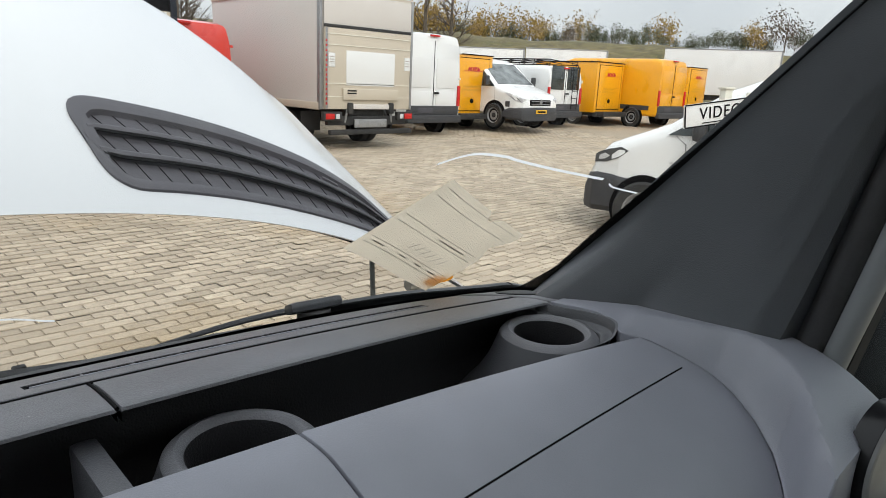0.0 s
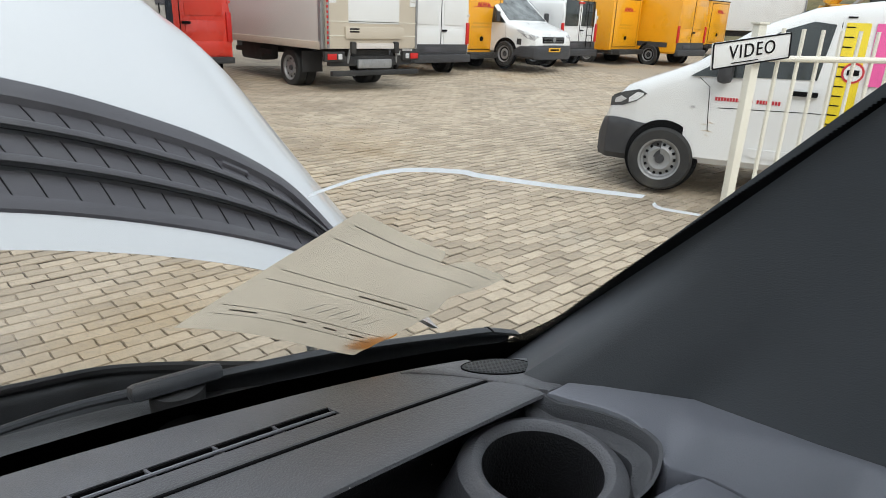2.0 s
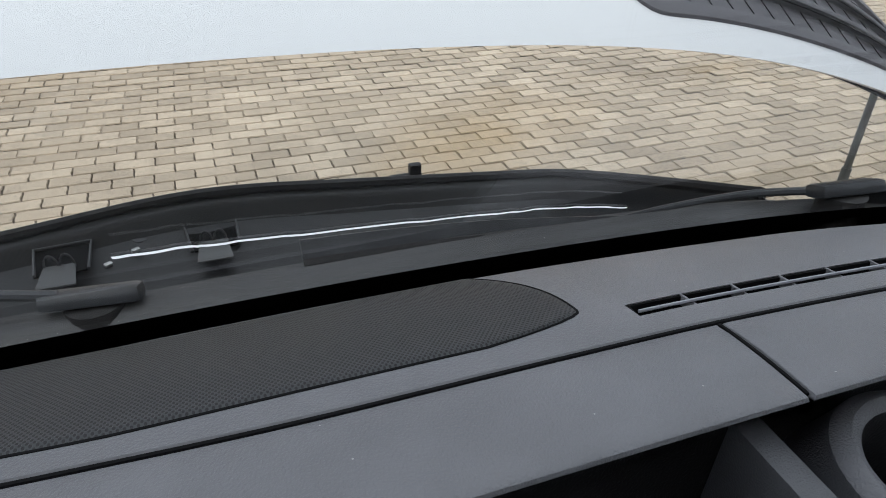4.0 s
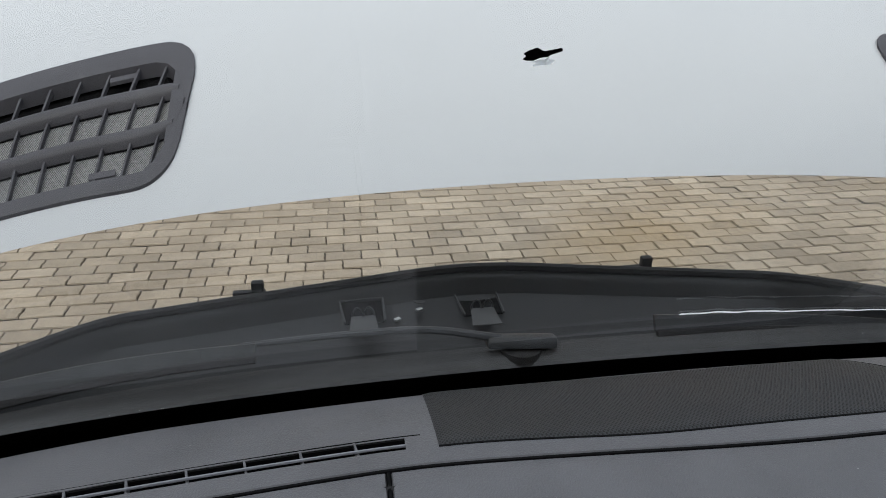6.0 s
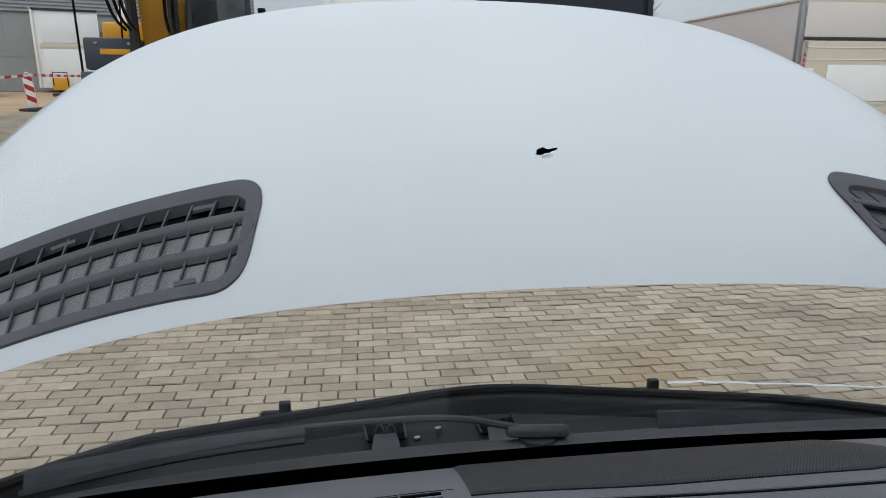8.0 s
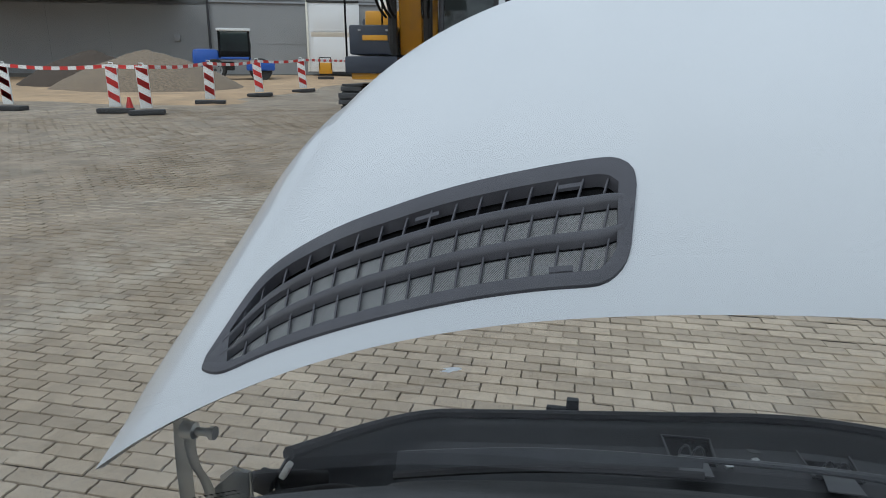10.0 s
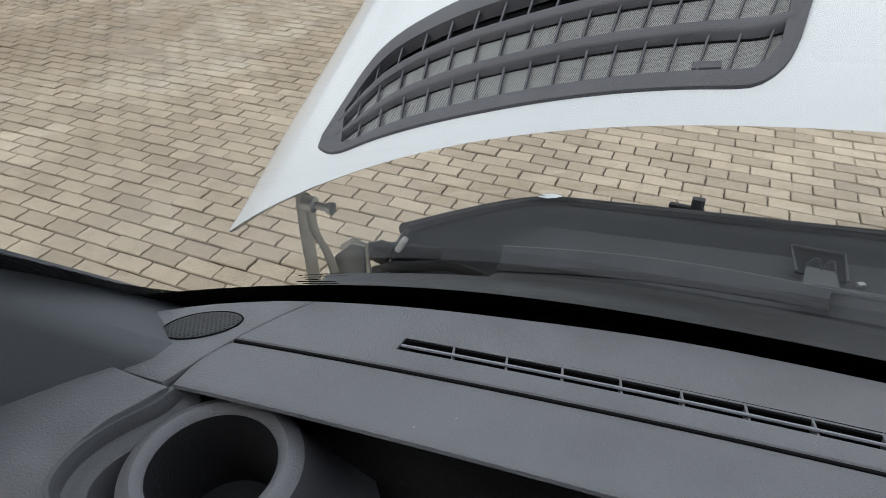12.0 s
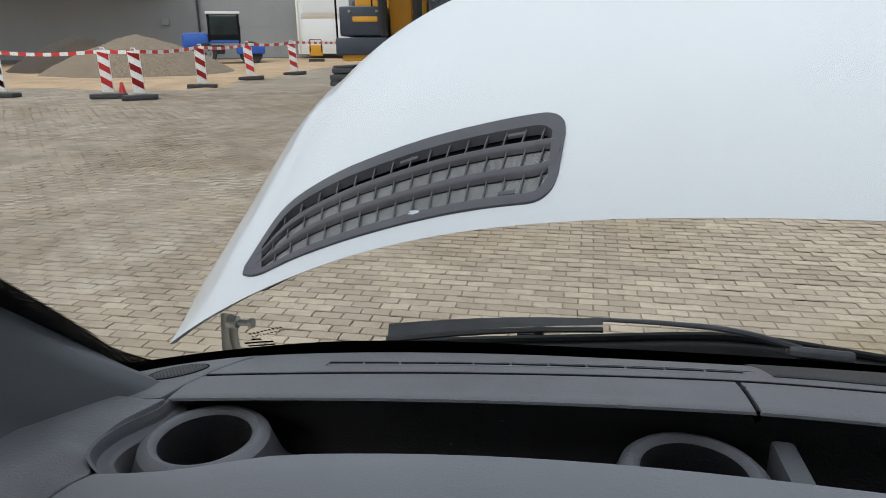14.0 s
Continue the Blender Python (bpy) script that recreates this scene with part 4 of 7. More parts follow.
for s_ in (1, -1):
    def sidez(x, y, s_=s_):
        away = smooth01((s_ * (x - MID) + MID - side_inner(y)) / 0.05)
        near = front_z(x, min(y, 0.50)) + 0.014 * smooth01((y - 0.50) / 0.08)
        far = 1.409 - 0.15 * max(0.0, 0.42 - y) - 3.0 * max(0.0, 0.38 - y) ** 2
        return near + (far - near) * away
    if s_ > 0:
        bounds = ((lambda y: side_inner(y) + 0.0008), cst(1.0))
    else:
        bounds = (cst(-0.95), (lambda y: 2 * MID - side_inner(y + 0.015) - 0.0008))
    # one plastic on both sides; the right copy is lightened for its sheen
    panel("side_panel", *bounds, cst(0.272), cst(0.6280 if s_ > 0 else 0.6135), sidez, 26, 80, M["dash_soft"] if s_ > 0 else M["dash"], r=0.002, depth=0.06)


def air_vent(x, y, z, turn):
    m = pose(x, y, z, 0, 0, turn)
    bm = lathe([(0.058, 0.014), (0.061, 0.0), (0.060, -0.008), (0.054, -0.011), (0.050, -0.003), (0.048, 0.016), (0.0, 0.018)], 40, "y")
    bmesh.ops.transform(bm, matrix=m, verts=bm.verts)
    o = part("air_vent", bm, M["gloss_black"], dashboard, "round gloss black air vent")
    bm = lathe([(0.0515, -0.006), (0.0545, -0.0125), (0.0580, -0.0115), (0.0600, -0.0085)], 40, "y")
    bmesh.ops.transform(bm, matrix=m, verts=bm.verts)
    part("vent_ring", bm, M["rim"], o, "bright ring")
    for k in range(8):
        bm = box((0.028, 0.004, 0.0), (0.040, 0.003, 0.016), 0.001, Matrix.Rotation(0.6, 4, "X"))
        bmesh.ops.transform(bm, matrix=m @ pose(0, 0, 0, 0, 45 * k, 0), verts=bm.verts)
        part("vent_blade", bm, M["gloss_black"], o)
    bm = lathe([(0.0, -0.010), (0.011, -0.008), (0.013, 0.006), (0.0, 0.008)], 20, "y")
    bmesh.ops.transform(bm, matrix=m, verts=bm.verts)
    part("vent_hub", bm, M["gloss_black"], o)


air_vent(0.940, 0.262, 1.326, -9)
air_vent(-0.868, 0.262, 1.326, 9)
# ---------------------------------------------------------------- raised bonnet
HC, VC, HW = 0.004, 0.020, 0.96


def hood_w(y):
    s = (y - 0.9) / 0.75
    return 0.9619 + 0.0638 * s + 0.0042 * s * s


def hood_z(x, y):
    u = min(1.02, abs(x - HC) / hood_w(y))
    d, s = y - 1.025, (y - 0.9) / 0.75
    centre = 1.5342 + 0.6749 * d - 0.4472 * d * abs(d) + 0.3121 * d**3
    rim = 1.3451 + 0.2414 * s + 0.0344 * s * s
    return centre - (centre - rim) * u**4.618


def hood_pt(a, b):
    u = 2 * a - 1
    y0 = 1.0058 - 0.0881 * u * u - 0.0455 * abs(u) ** 4.54
    y1 = 1.894 - 0.282 * u * u
    y = y0 + (y1 - y0) * b
    x = HC + u * hood_w(y)
    z = hood_z(x, y) - 0.25 * max(0.0, b - 0.8) ** 1.5
    # rolled side edge
    k = max(0.0, (abs(u) - 0.93) / 0.07)
    roll = smooth01(b / 0.3)
    x += math.copysign(0.0488 * k * roll, u)
    z -= (0.004 + 0.0528 * roll) * k * k
    return (x, y, z)


VB = spline([(0.900, 0.966), (0.880, 0.954), (0.859, 0.9515), (0.820, 0.962), (0.760, 0.974), (0.70, 0.985), (0.64, 0.996), (0.58, 1.006), (0.52, 1.014), (0.472, 1.019), (0.455, 1.027), (0.441, 1.045), (0.435, 1.070)], 4)
VT = spline([(0.905, 0.985), (0.901, 1.030), (0.892, 1.083), (0.868, 1.112), (0.80, 1.133), (0.73, 1.145), (0.66, 1.160), (0.57, 1.178), (0.47, 1.197), (0.446, 1.194), (0.431, 1.178), (0.428, 1.150)], 4)


def even(pts, n):
    """Resample a line at even distances."""
    d = [0.0]
    for p, q in zip(pts, pts[1:]):
        d.append(d[-1] + math.hypot(q[0] - p[0], q[1] - p[1]))
    out = []
    for i in range(n + 1):
        t = d[-1] * i / n
        k = max(0, min(len(pts) - 2, next((j for j in range(len(d) - 1) if d[j + 1] >= t), len(pts) - 2)))
        f_ = (t - d[k]) / max(1e-9, d[k + 1] - d[k])
        out.append(tuple(a + (b - a) * f_ for a, b in zip(pts[k], pts[k + 1])))
    return out


VB, VT = even(VB, 60), even(VT, 60)


OUTLINE = VB + VT[::-1]


def in_vent(x, y):
    """Whether a place on the bonnet lies well inside a vent's outline."""
    u, inside, near = abs(x - VC), False, 9.0
    for (xa, ya), (xb, yb) in zip(OUTLINE, OUTLINE[1:] + OUTLINE[:1]):
        if (ya > y) != (yb > y) and u < (xb - xa) * (y - ya) / (yb - ya) + xa:
            inside = not inside
        dx, dy = xb - xa, yb - ya
        t = min(1.0, max(0.0, ((u - xa) * dx + (y - ya) * dy) / max(1e-9, dx * dx + dy * dy)))
        near = min(near, math.hypot(u - xa - t * dx, y - ya - t * dy))
    return inside and near > 0.006


bonnet = thing("bonnet", Matrix(), "white raised bonnet with two black air vents", "bonnet")
bm = grid(hood_pt, 240, 120)
edges = [e for e in bm.edges if e.is_boundary]
bmesh.ops.delete(bm, geom=[f for f in bm.faces if 0.9 < f.verts[0].co.y < 1.28 and in_vent(*f.calc_center_median()[:2])], context="FACES")
bmesh.ops.recalc_face_normals(bm, faces=bm.faces)
# folded hem: a short return all round the rim
r_ = bmesh.ops.extrude_edge_only(bm, edges=edges)
for v in [g for g in r_["geom"] if isinstance(g, bmesh.types.BMVert)]:
    c = v.co
    side = max(0.0, abs(c.x - HC) / HW - 0.75) * 4
    v.co = Vector((c.x - math.copysign(0.004, c.x - HC) * side, c.y + 0.008 * (c.y < 1.2), c.z - 0.002 - 0.05 * min(1, side) * max(0.0, min(1, (c.y - 1.05) / 0.5))))
part("bonnet_panel", bm, M["white"], bonnet, "glossy white painted panel with small specks")

M["vent_mesh"] = perforated("vent_mesh", 750, (0.36, 0.36, 0.36), (0.05, 0.05, 0.05))
def vent_xy(a, b):
    i = a * (len(VB) - 1)
    k = min(int(i), len(VB) - 2)
    f_ = i - k
    p = [VB[k][c] + (VB[k + 1][c] - VB[k][c]) * f_ for c in (0, 1)]
    q = [VT[k][c] + (VT[k + 1][c] - VT[k][c]) * f_ for c in (0, 1)]
    return p[0] + (q[0] - p[0]) * b, p[1] + (q[1] - p[1]) * b


def bonnet_vent(side):
    def pt(a, b, h):
        u, y = vent_xy(a, b)
        x = VC + side * u
        return (x, y - 0.4 * h, hood_z(x, y) + h)

    def strip(a0, a1, b0, b1, h, t, na, nb, crown=0.0, lean=0.0):
        b0f = b0 if callable(b0) else (lambda a: b0)
        b1f = b1 if callable(b1) else (lambda a: b1)

        def fn(p, q):
            a = a0 + (a1 - a0) * p
            b = b0f(a) + (b1f(a) - b0f(a)) * q
            a += lean * (q - 0.5)
            return pt(a, b, h + crown * math.sin(q * math.pi))
        return grid(fn, na, nb, t, (0, 0, -1))

    lo = lambda a: 0.085 + 0.33 * max(0.0, 1 - a / 0.14) ** 2 + 0.10 * max(0.0, (a - 0.87) / 0.045) ** 2
    hi = lambda a: 0.838 - 0.25 * max(0.0, 1 - a / 0.22) ** 1.6 - 0.08 * max(0.0, (a - 0.87) / 0.045) ** 2
    bm = strip(0, 1, 0, lo, 0.003, 0.016, 48, 3, 0.001)
    for args in ((0, 1, hi, 1.0), (0.0, 0.085, lo, hi), (0.915, 1.0, lo, hi)):
        b2 = strip(*args, 0.003, 0.016, 48 if args[1] - args[0] > 0.5 else 6, 3, 0.001)
        me = bpy.data.meshes.new("tmp")
        b2.to_mesh(me)
        b2.free()
        bm.from_mesh(me)
        bpy.data.meshes.remove(me)
    o = part("air_vent", bm, M["vent"], bonnet, "grey plastic bonnet vent with long slats")
    deep = -0.006 if side < 0 else -0.004
    part("vent_mesh", strip(0.03, 0.98, 0.05, 0.60, deep, 0.001, 30, 6), M["vent_mesh"] if side < 0 else M["vent"], o, "fine grey wire mesh" if side < 0 else "closed grey vent floor")
    # left vent: black sheet stands for the dark seen through the top openings
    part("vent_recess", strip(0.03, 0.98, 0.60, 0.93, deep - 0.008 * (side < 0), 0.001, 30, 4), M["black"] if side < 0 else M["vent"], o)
    # black backing added below the mesh to keep the openings dark
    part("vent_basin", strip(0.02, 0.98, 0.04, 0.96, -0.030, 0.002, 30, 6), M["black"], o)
    for b0, b1 in ((0.300, 0.375), (0.576, 0.655)):
        # black strip painted for the shadow along the near edge of each slat
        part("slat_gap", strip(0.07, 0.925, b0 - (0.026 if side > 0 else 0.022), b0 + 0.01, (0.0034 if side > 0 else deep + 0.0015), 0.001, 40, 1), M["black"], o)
        part("slat", strip(0.065, 0.930, b0, b1, 0.0018, 0.014, 40, 4, 0.003), M["vent"], o)
    for b0, b1, n in ((0.06, 0.32, 16), (0.37, 0.60, 16), (0.65, 0.86, 16)):
        for k in range(n):
            a = 0.10 + 0.815 * (k + 0.5) / n
            # left: raised bars; right: black lines painted for shadowed grooves
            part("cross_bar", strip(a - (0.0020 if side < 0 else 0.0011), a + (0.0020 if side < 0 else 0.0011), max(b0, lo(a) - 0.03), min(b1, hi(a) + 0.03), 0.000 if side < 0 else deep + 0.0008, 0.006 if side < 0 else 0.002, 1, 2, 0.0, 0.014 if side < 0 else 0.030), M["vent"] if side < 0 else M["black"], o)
    for a, b in ((0.82, 0.785), (0.53, 0.785), (0.80, 0.13)) if side < 0 else ((0.30, 0.785),):
        part("latch_tab", strip(a - 0.026, a + 0.022, b - 0.018, b + 0.018, 0.000, 0.004, 2, 1), M["vent"], o)
    return o


bonnet_vent(-1)
bonnet_vent(1)

# ---------------------------------------------------------------- cowl below the windscreen


def cowl_back(x):
    return 0.45 * max(0.0, (abs(x) - 0.72) / 0.165) ** 2.5


def cowl_top(x):
    u = math.sqrt(x * x + 0.0144) - 0.04
    return 1.080 - 0.108 * u + 0.003 * math.exp(-((x / 0.20) ** 4)) + 0.40 * cowl_back(x)


M["fascia_tab"] = mat("light_grey_tab", (0.16, 0.165, 0.17), 0.6, var=0.1)
cowl = thing("cowl", Matrix(), "black plastic cowl and seal below the windscreen", "cowl")


def cowl_pt(a, b):
    x = -0.885 + 1.77 * a
    yb, zc, yf = y_base(x) + 0.035, cowl_top(x), 1.62 - cowl_back(x)
    mid = lambda f: yb + 0.10 + (yf - yb - 0.10) * f
    low = 0.11 * smooth01((abs(x) - 0.64) / 0.12)
    prof = [(yb + 0.012, 1.300 - low), (yb + 0.022, 1.330 - low), (yb + 0.070, 1.322 - low), (yb + 0.085, 1.27 - low * 0.6), (mid(0.15), 1.16), (mid(0.4), min(1.05, zc)), (mid(0.7), zc - 0.06), (yf - 0.05, zc - 0.035), (yf - 0.025, zc - 0.006), (yf, zc), (yf + 0.025, zc - 0.008), (yf + 0.04, zc - 0.12)]
    i = b * (len(prof) - 1)
    k = min(int(i), len(prof) - 2)
    f_ = i - k
    return (x, prof[k][0] + (prof[k + 1][0] - prof[k][0]) * f_, prof[k][1] + (prof[k + 1][1] - prof[k][1]) * f_)


part("cowl_trim", grid(lambda a, b: cowl_pt(a, b * 3 / 11), 90, 15, 0.003), M["cowl_lip"], cowl, "dull grey sloping trim strip")
part("cowl_basin", grid(lambda a, b: cowl_pt(a, (3 + 8 * b) / 11), 90, 32, 0.004), M["cowl"], cowl)
bm = lathe([(0.0, -0.02), (0.019, -0.02), (0.020, 0.008), (0.016, 0.014), (0.0, 0.015)], 20, "z")
bmesh.ops.translate(bm, vec=(-0.111, 1.575, 1.02), verts=bm.verts)
part("filler_cap", bm, M["cowl_lip"], cowl, "round grey plastic cap")
for x, y, z in ((-0.165, 1.52, 1.022), (-0.118, 1.53, 1.036)):
    part("bright_clip", box((x, y, z), (0.014, 0.010, 0.006), 0.002, Matrix.Rotation(0.5, 4, "Z")), M["zinc"], cowl, "small bright metal clip")
part("glass_seal", grid(lambda a, b: (-0.80 + 1.72 * a, y_base(-0.80 + 1.72 * a) + 0.042 + 0.030 * b, 1.322 + 0.018 * math.sin(min(1.0, b * 1.6) * 1.57)), 60, 6, 0.003), M["cowl_lip"], cowl, "dull rubber lip along the glass")
part("bonnet_seal", tube([(x, 1.62 - cowl_back(x), cowl_top(x) + 0.004) for x in [-0.885 + 1.77 * k / 80 for k in range(81)]], 0.011, 8), M["rubber"], cowl, "black rubber bonnet seal")
for x in (-0.459, 0.434):
    bm = box((x, 1.65, cowl_top(x) + 0.012), (0.026, 0.018, 0.03), 0.004)
    add_box(bm, (x - 0.02, 1.652, cowl_top(x) - 0.002), (0.07, 0.014, 0.012), 0.003)
    part("seal_clip", bm, M["rubber"], cowl, "small black rubber buffer")
for x in (-0.235, 0.012):
    part("drain_flap", slab([(x - 0.040, 1.50, 1.030), (x + 0.042, 1.50, 1.030), (x + 0.040, 1.575, 1.034), (x - 0.045, 1.575, 1.034)], (0, 0, 1), 0.003), M["black"], cowl, "black drain opening")
    rim = [(x + 0.044, 1.50, 1.035), (x + 0.043, 1.580, 1.040), (x - 0.048, 1.575, 1.040), (x - 0.038, 1.50, 1.035)]
    part("drain_rim", tube(rim, 0.003, 6), M["cowl_lip"], cowl)
    bm = bmesh.new()
    for h_ in (-0.012, 0.012):
        add_tube(bm, [(x + h_ + 0.011 * math.cos(k * math.pi / 8), 1.512, 1.036 + 0.026 * math.sin(k * math.pi / 8)) for k in range(9)], 0.0022, 6)
    part("drain_clip", bm, M["cowl_lip"], cowl, "pair of small curled clips")
    part("drain_tab", slab([(x - 0.030, 1.452, 1.038), (x + 0.030, 1.452, 1.038), (x + 0.024, 1.512, 1.040), (x - 0.024, 1.512, 1.040)], (0, 0, 1), 0.002), M["fascia_tab"], cowl, "light grey plastic tab")
# end piece of the cowl outside the passenger corner of the glass
CAP = spline([(0.66, 0.895, 1.366), (0.774, 0.847, 1.377), (0.852, 0.815, 1.378), (0.903, 0.788, 1.380), (0.935, 0.768, 1.383), (0.965, 0.752, 1.377)], 5)


def cap_pt(a, b):
    i = a * (len(CAP) - 1)
    k = min(int(i), len(CAP) - 2)
    x, y, z = [CAP[k][c] + (CAP[k + 1][c] - CAP[k][c]) * (i - k) for c in range(3)]
    return (x + 0.006 * b, y + 0.020 * math.sin(b * 1.57) - 0.010 * max(0.0, 0.3 - b), z - 0.035 * b**2 - 0.012 * max(0.0, 0.3 - b))


part("cowl_end", grid(cap_pt, 30, 8, 0.003), M["cowl"], cowl, "black moulded corner of the cowl")
part("cowl_joint", tube([cap_pt(0.82, b / 8) for b in range(9)], 0.0012, 6), M["black"], cowl)
# punched steel plate and hook by the bonnet hinge
part("latch_plate", slab([(-0.925, 1.046, 1.165), (-0.878, 1.046, 1.168), (-0.880, 1.048, 1.222), (-0.905, 1.048, 1.226), (-0.925, 1.047, 1.210)], (0, 1, 0), 0.003), M["zinc"], cowl, "bright punched steel plate")
part("hook_hole", tube(spline([(-0.896, 1.044, 1.212), (-0.890, 1.044, 1.202), (-0.898, 1.044, 1.194), (-0.900, 1.044, 1.180)], 4), 0.0035, 6), M["black"], cowl)
# hose and wiring by the bonnet hinge
for pts, r in ((((-0.970, 1.120, 1.117), (-0.930, 1.140, 1.137), (-0.880, 1.150, 1.142), (-0.830, 1.180, 1.127)), 0.015), (((-0.930, 1.140, 1.092), (-0.890, 1.150, 1.107), (-0.850, 1.140, 1.112), (-0.790, 1.150, 1.082)), 0.011), (((-0.900, 1.120, 1.127), (-0.850, 1.120, 1.142), (-0.790, 1.150, 1.137), (-0.730, 1.180, 1.102)), 0.009)):
    part("hose", tube(spline(list(pts), 5), r, 10), M["rubber"], cowl)
part("hose_clip", box((-0.875, 1.140, 1.164), (0.010, 0.016, 0.026), 0.003, Matrix.Rotation(0.5, 4, "Y")), M["lettering"], cowl, "white plastic clip")
part("hose_clip", box((-0.905, 1.130, 1.147), (0.03, 0.03, 0.03), 0.008, Matrix.Rotation(0.3, 4, "Y")), M["rubber"], cowl)


def bonnet_hinge(side):
    """Two curved straps, a pivot bolt and a bracket under one corner of the bonnet."""
    sx = lambda v: v - 0.027 if side < 0 else 0.043 - v
    straps = []
    for wd, pts in ((0.011, ((-0.889, 0.972, 1.343), (-0.893, 0.975, 1.314), (-0.897, 0.978, 1.277), (-0.900, 0.982, 1.234), (-0.902, 0.985, 1.159))), (0.008, ((-0.876, 0.968, 1.331), (-0.882, 0.972, 1.305), (-0.879, 0.974, 1.279), (-0.868, 0.976, 1.254), (-0.860, 0.978, 1.209)))):
        bm = bmesh.new()
        prev = None
        for px, py, pz in spline(list(pts), 6):
            q = [bm.verts.new((sx(px + w), py - abs(w) * 0.35, pz)) for w in (-wd, -wd * 0.65, wd * 0.65, wd)]
            if prev:
                for k in range(3):
                    bm.faces.new((prev[k], prev[k + 1], q[k + 1], q[k]))
            prev = q
        bmesh.ops.solidify(bm, geom=list(bm.faces), thickness=0.004)
        straps.append(bm)
    o = part("hinge", straps[0], M["zinc"], bonnet, "zinc plated steel hinge strap")
    part("hinge_link", straps[1], M["zinc"], o)
    bm = lathe([(0.0, -0.014), (0.010, -0.014), (0.010, 0.002), (0.005, 0.004), (0.005, 0.022), (0.008, 0.022), (0.008, 0.028), (0.0, 0.028)], 12, "x")
    bmesh.ops.translate(bm, vec=(sx(-0.870), 0.962, 1.333), verts=bm.verts)
    part("pivot_bolt", bm, M["zinc"], o)
    bm = slab([(sx(-0.868), 0.982, 1.174), (sx(-0.826), 0.99, 1.174), (sx(-0.822), 0.99, 1.264), (sx(-0.838), 0.985, 1.267), (sx(-0.862), 0.98, 1.245)], (0, 1, 0), 0.004)
    part("hinge_bracket", bm, M["zinc"], o)


bonnet_hinge(-1)
bonnet_hinge(1)
M["strut"] = mat("grey_strut_paint", (0.36, 0.37, 0.36), 0.45, var=0.2, scale=30)
stay = thing("bonnet_stay", Matrix(), "thin grey gas strut holding the bonnet up", "strut")
part("rod", tube([(0.895, 1.06, 1.385), (0.902, 1.06, 1.27)], 0.0050, 10), M["strut"], stay)
part("cylinder", tube([(0.902, 1.06, 1.272), (0.916, 1.06, 1.02)], 0.0068, 12), M["strut"], stay)

# ---------------------------------------------------------------- wipers


def wiper(hub, arm, blade, wide):
    o = thing("windscreen_wiper", Matrix(), "black parked wiper arm and blade outside the glass", "wiper", "windscreen wipers")
    part("hub_cap", box(hub, (0.078, 0.028, 0.015), 0.006, Matrix.Rotation(radians(-6), 4, "Z") @ Matrix.Rotation(radians(-25), 4, "X")), M["wiper"], o)
    part("hub_base", lathe([(0.0, -0.05), (0.022, -0.05), (0.024, 0.0), (0.0, 0.0)], 16, "z"), M["rubber"], o).matrix_basis = Matrix.Translation((hub[0], hub[1], hub[2] - 0.005))
    pts = spline(arm, 6)
    part("arm", tube(pts, [0.0050 - 0.0022 * k / (len(pts) - 1) for k in range(len(pts))], 8), M["wiper"], o)
    n = 24
    (x0, y0, z0), (x1, y1, z1) = blade

    def fn(a, b):
        t = a
        w = wide[0] + (wide[1] - wide[0]) * t
        x, y, z = x0 + (x1 - x0) * t, y0 + (y1 - y0) * t, z0 + (z1 - z0) * t
        y += 0.012 * math.sin(t * math.pi)
        return (x, y + (b - 0.3) * w * 0.25, z + (b - 0.3) * w * 0.50)
    part("blade", grid(fn, n, 5, 0.005), M["wiper"], o)
    part("blade_rubber", tube([(x0 + (x1 - x0) * k / 12, y0 + (y1 - y0) * k / 12 - 0.012 + 0.012 * math.sin(k / 12 * math.pi), z0 + (z1 - z0) * k / 12 - 0.004) for k in range(13)], 0.004, 6), M["rubber"], o)
    return o


wiper((-0.066, 0.962, 1.350), [(-0.09, 0.962, 1.356), (-0.17, 0.962, 1.374), (-0.26, 0.950, 1.384), (-0.36, 0.938, 1.388)], ((-0.638, 0.917, 1.354), (-0.345, 0.936, 1.384)), (0.036, 0.016))
wiper((0.661, 0.886, 1.370), [(0.64, 0.895, 1.366), (0.58, 0.935, 1.350), (0.50, 0.958, 1.335), (0.43, 0.965, 1.325)], ((0.110, 1.000, 1.330), (0.47, 0.968, 1.318)), (0.034, 0.014))

# ---------------------------------------------------------------- paper under the wiper
paper = thing("paper_sheet", Matrix(), "torn brown printed paper slip lying against the windscreen", "paper")
PD, PCc, PA = (0.622, 1.478), (0.790, 1.385), (0.7005, 1.5675)


def paper_pt(s, t, off=0.009):
    return glass_pt(PD[0] + s * (PCc[0] - PD[0]) + t * (PA[0] - PD[0]), PD[1] + s * (PCc[1] - PD[1]) + t * (PA[1] - PD[1]), off + 0.003 * math.sin(s * 5) * math.cos(t * 3))


bm = bmesh.new()
ns, nt = 26, 18
rg = random.Random(8)
edge = [1.0 - (0.045 * math.exp(-(((k / nt) - 0.72) / 0.10) ** 2) * 1.6 + rg.uniform(0, 0.010)) for k in range(nt + 1)]
tear = [1.0 - (0.10 * math.exp(-(((i / ns) - 0.60) / 0.05) ** 2) + 0.03 * max(0, (i / ns - 0.6)) + rg.uniform(0, 0.012) * (i / ns > 0.5)) for i in range(ns + 1)]
vv = [[bm.verts.new(paper_pt(i / ns * edge[j], j / nt * tear[i])) for j in range(nt + 1)] for i in range(ns + 1)]
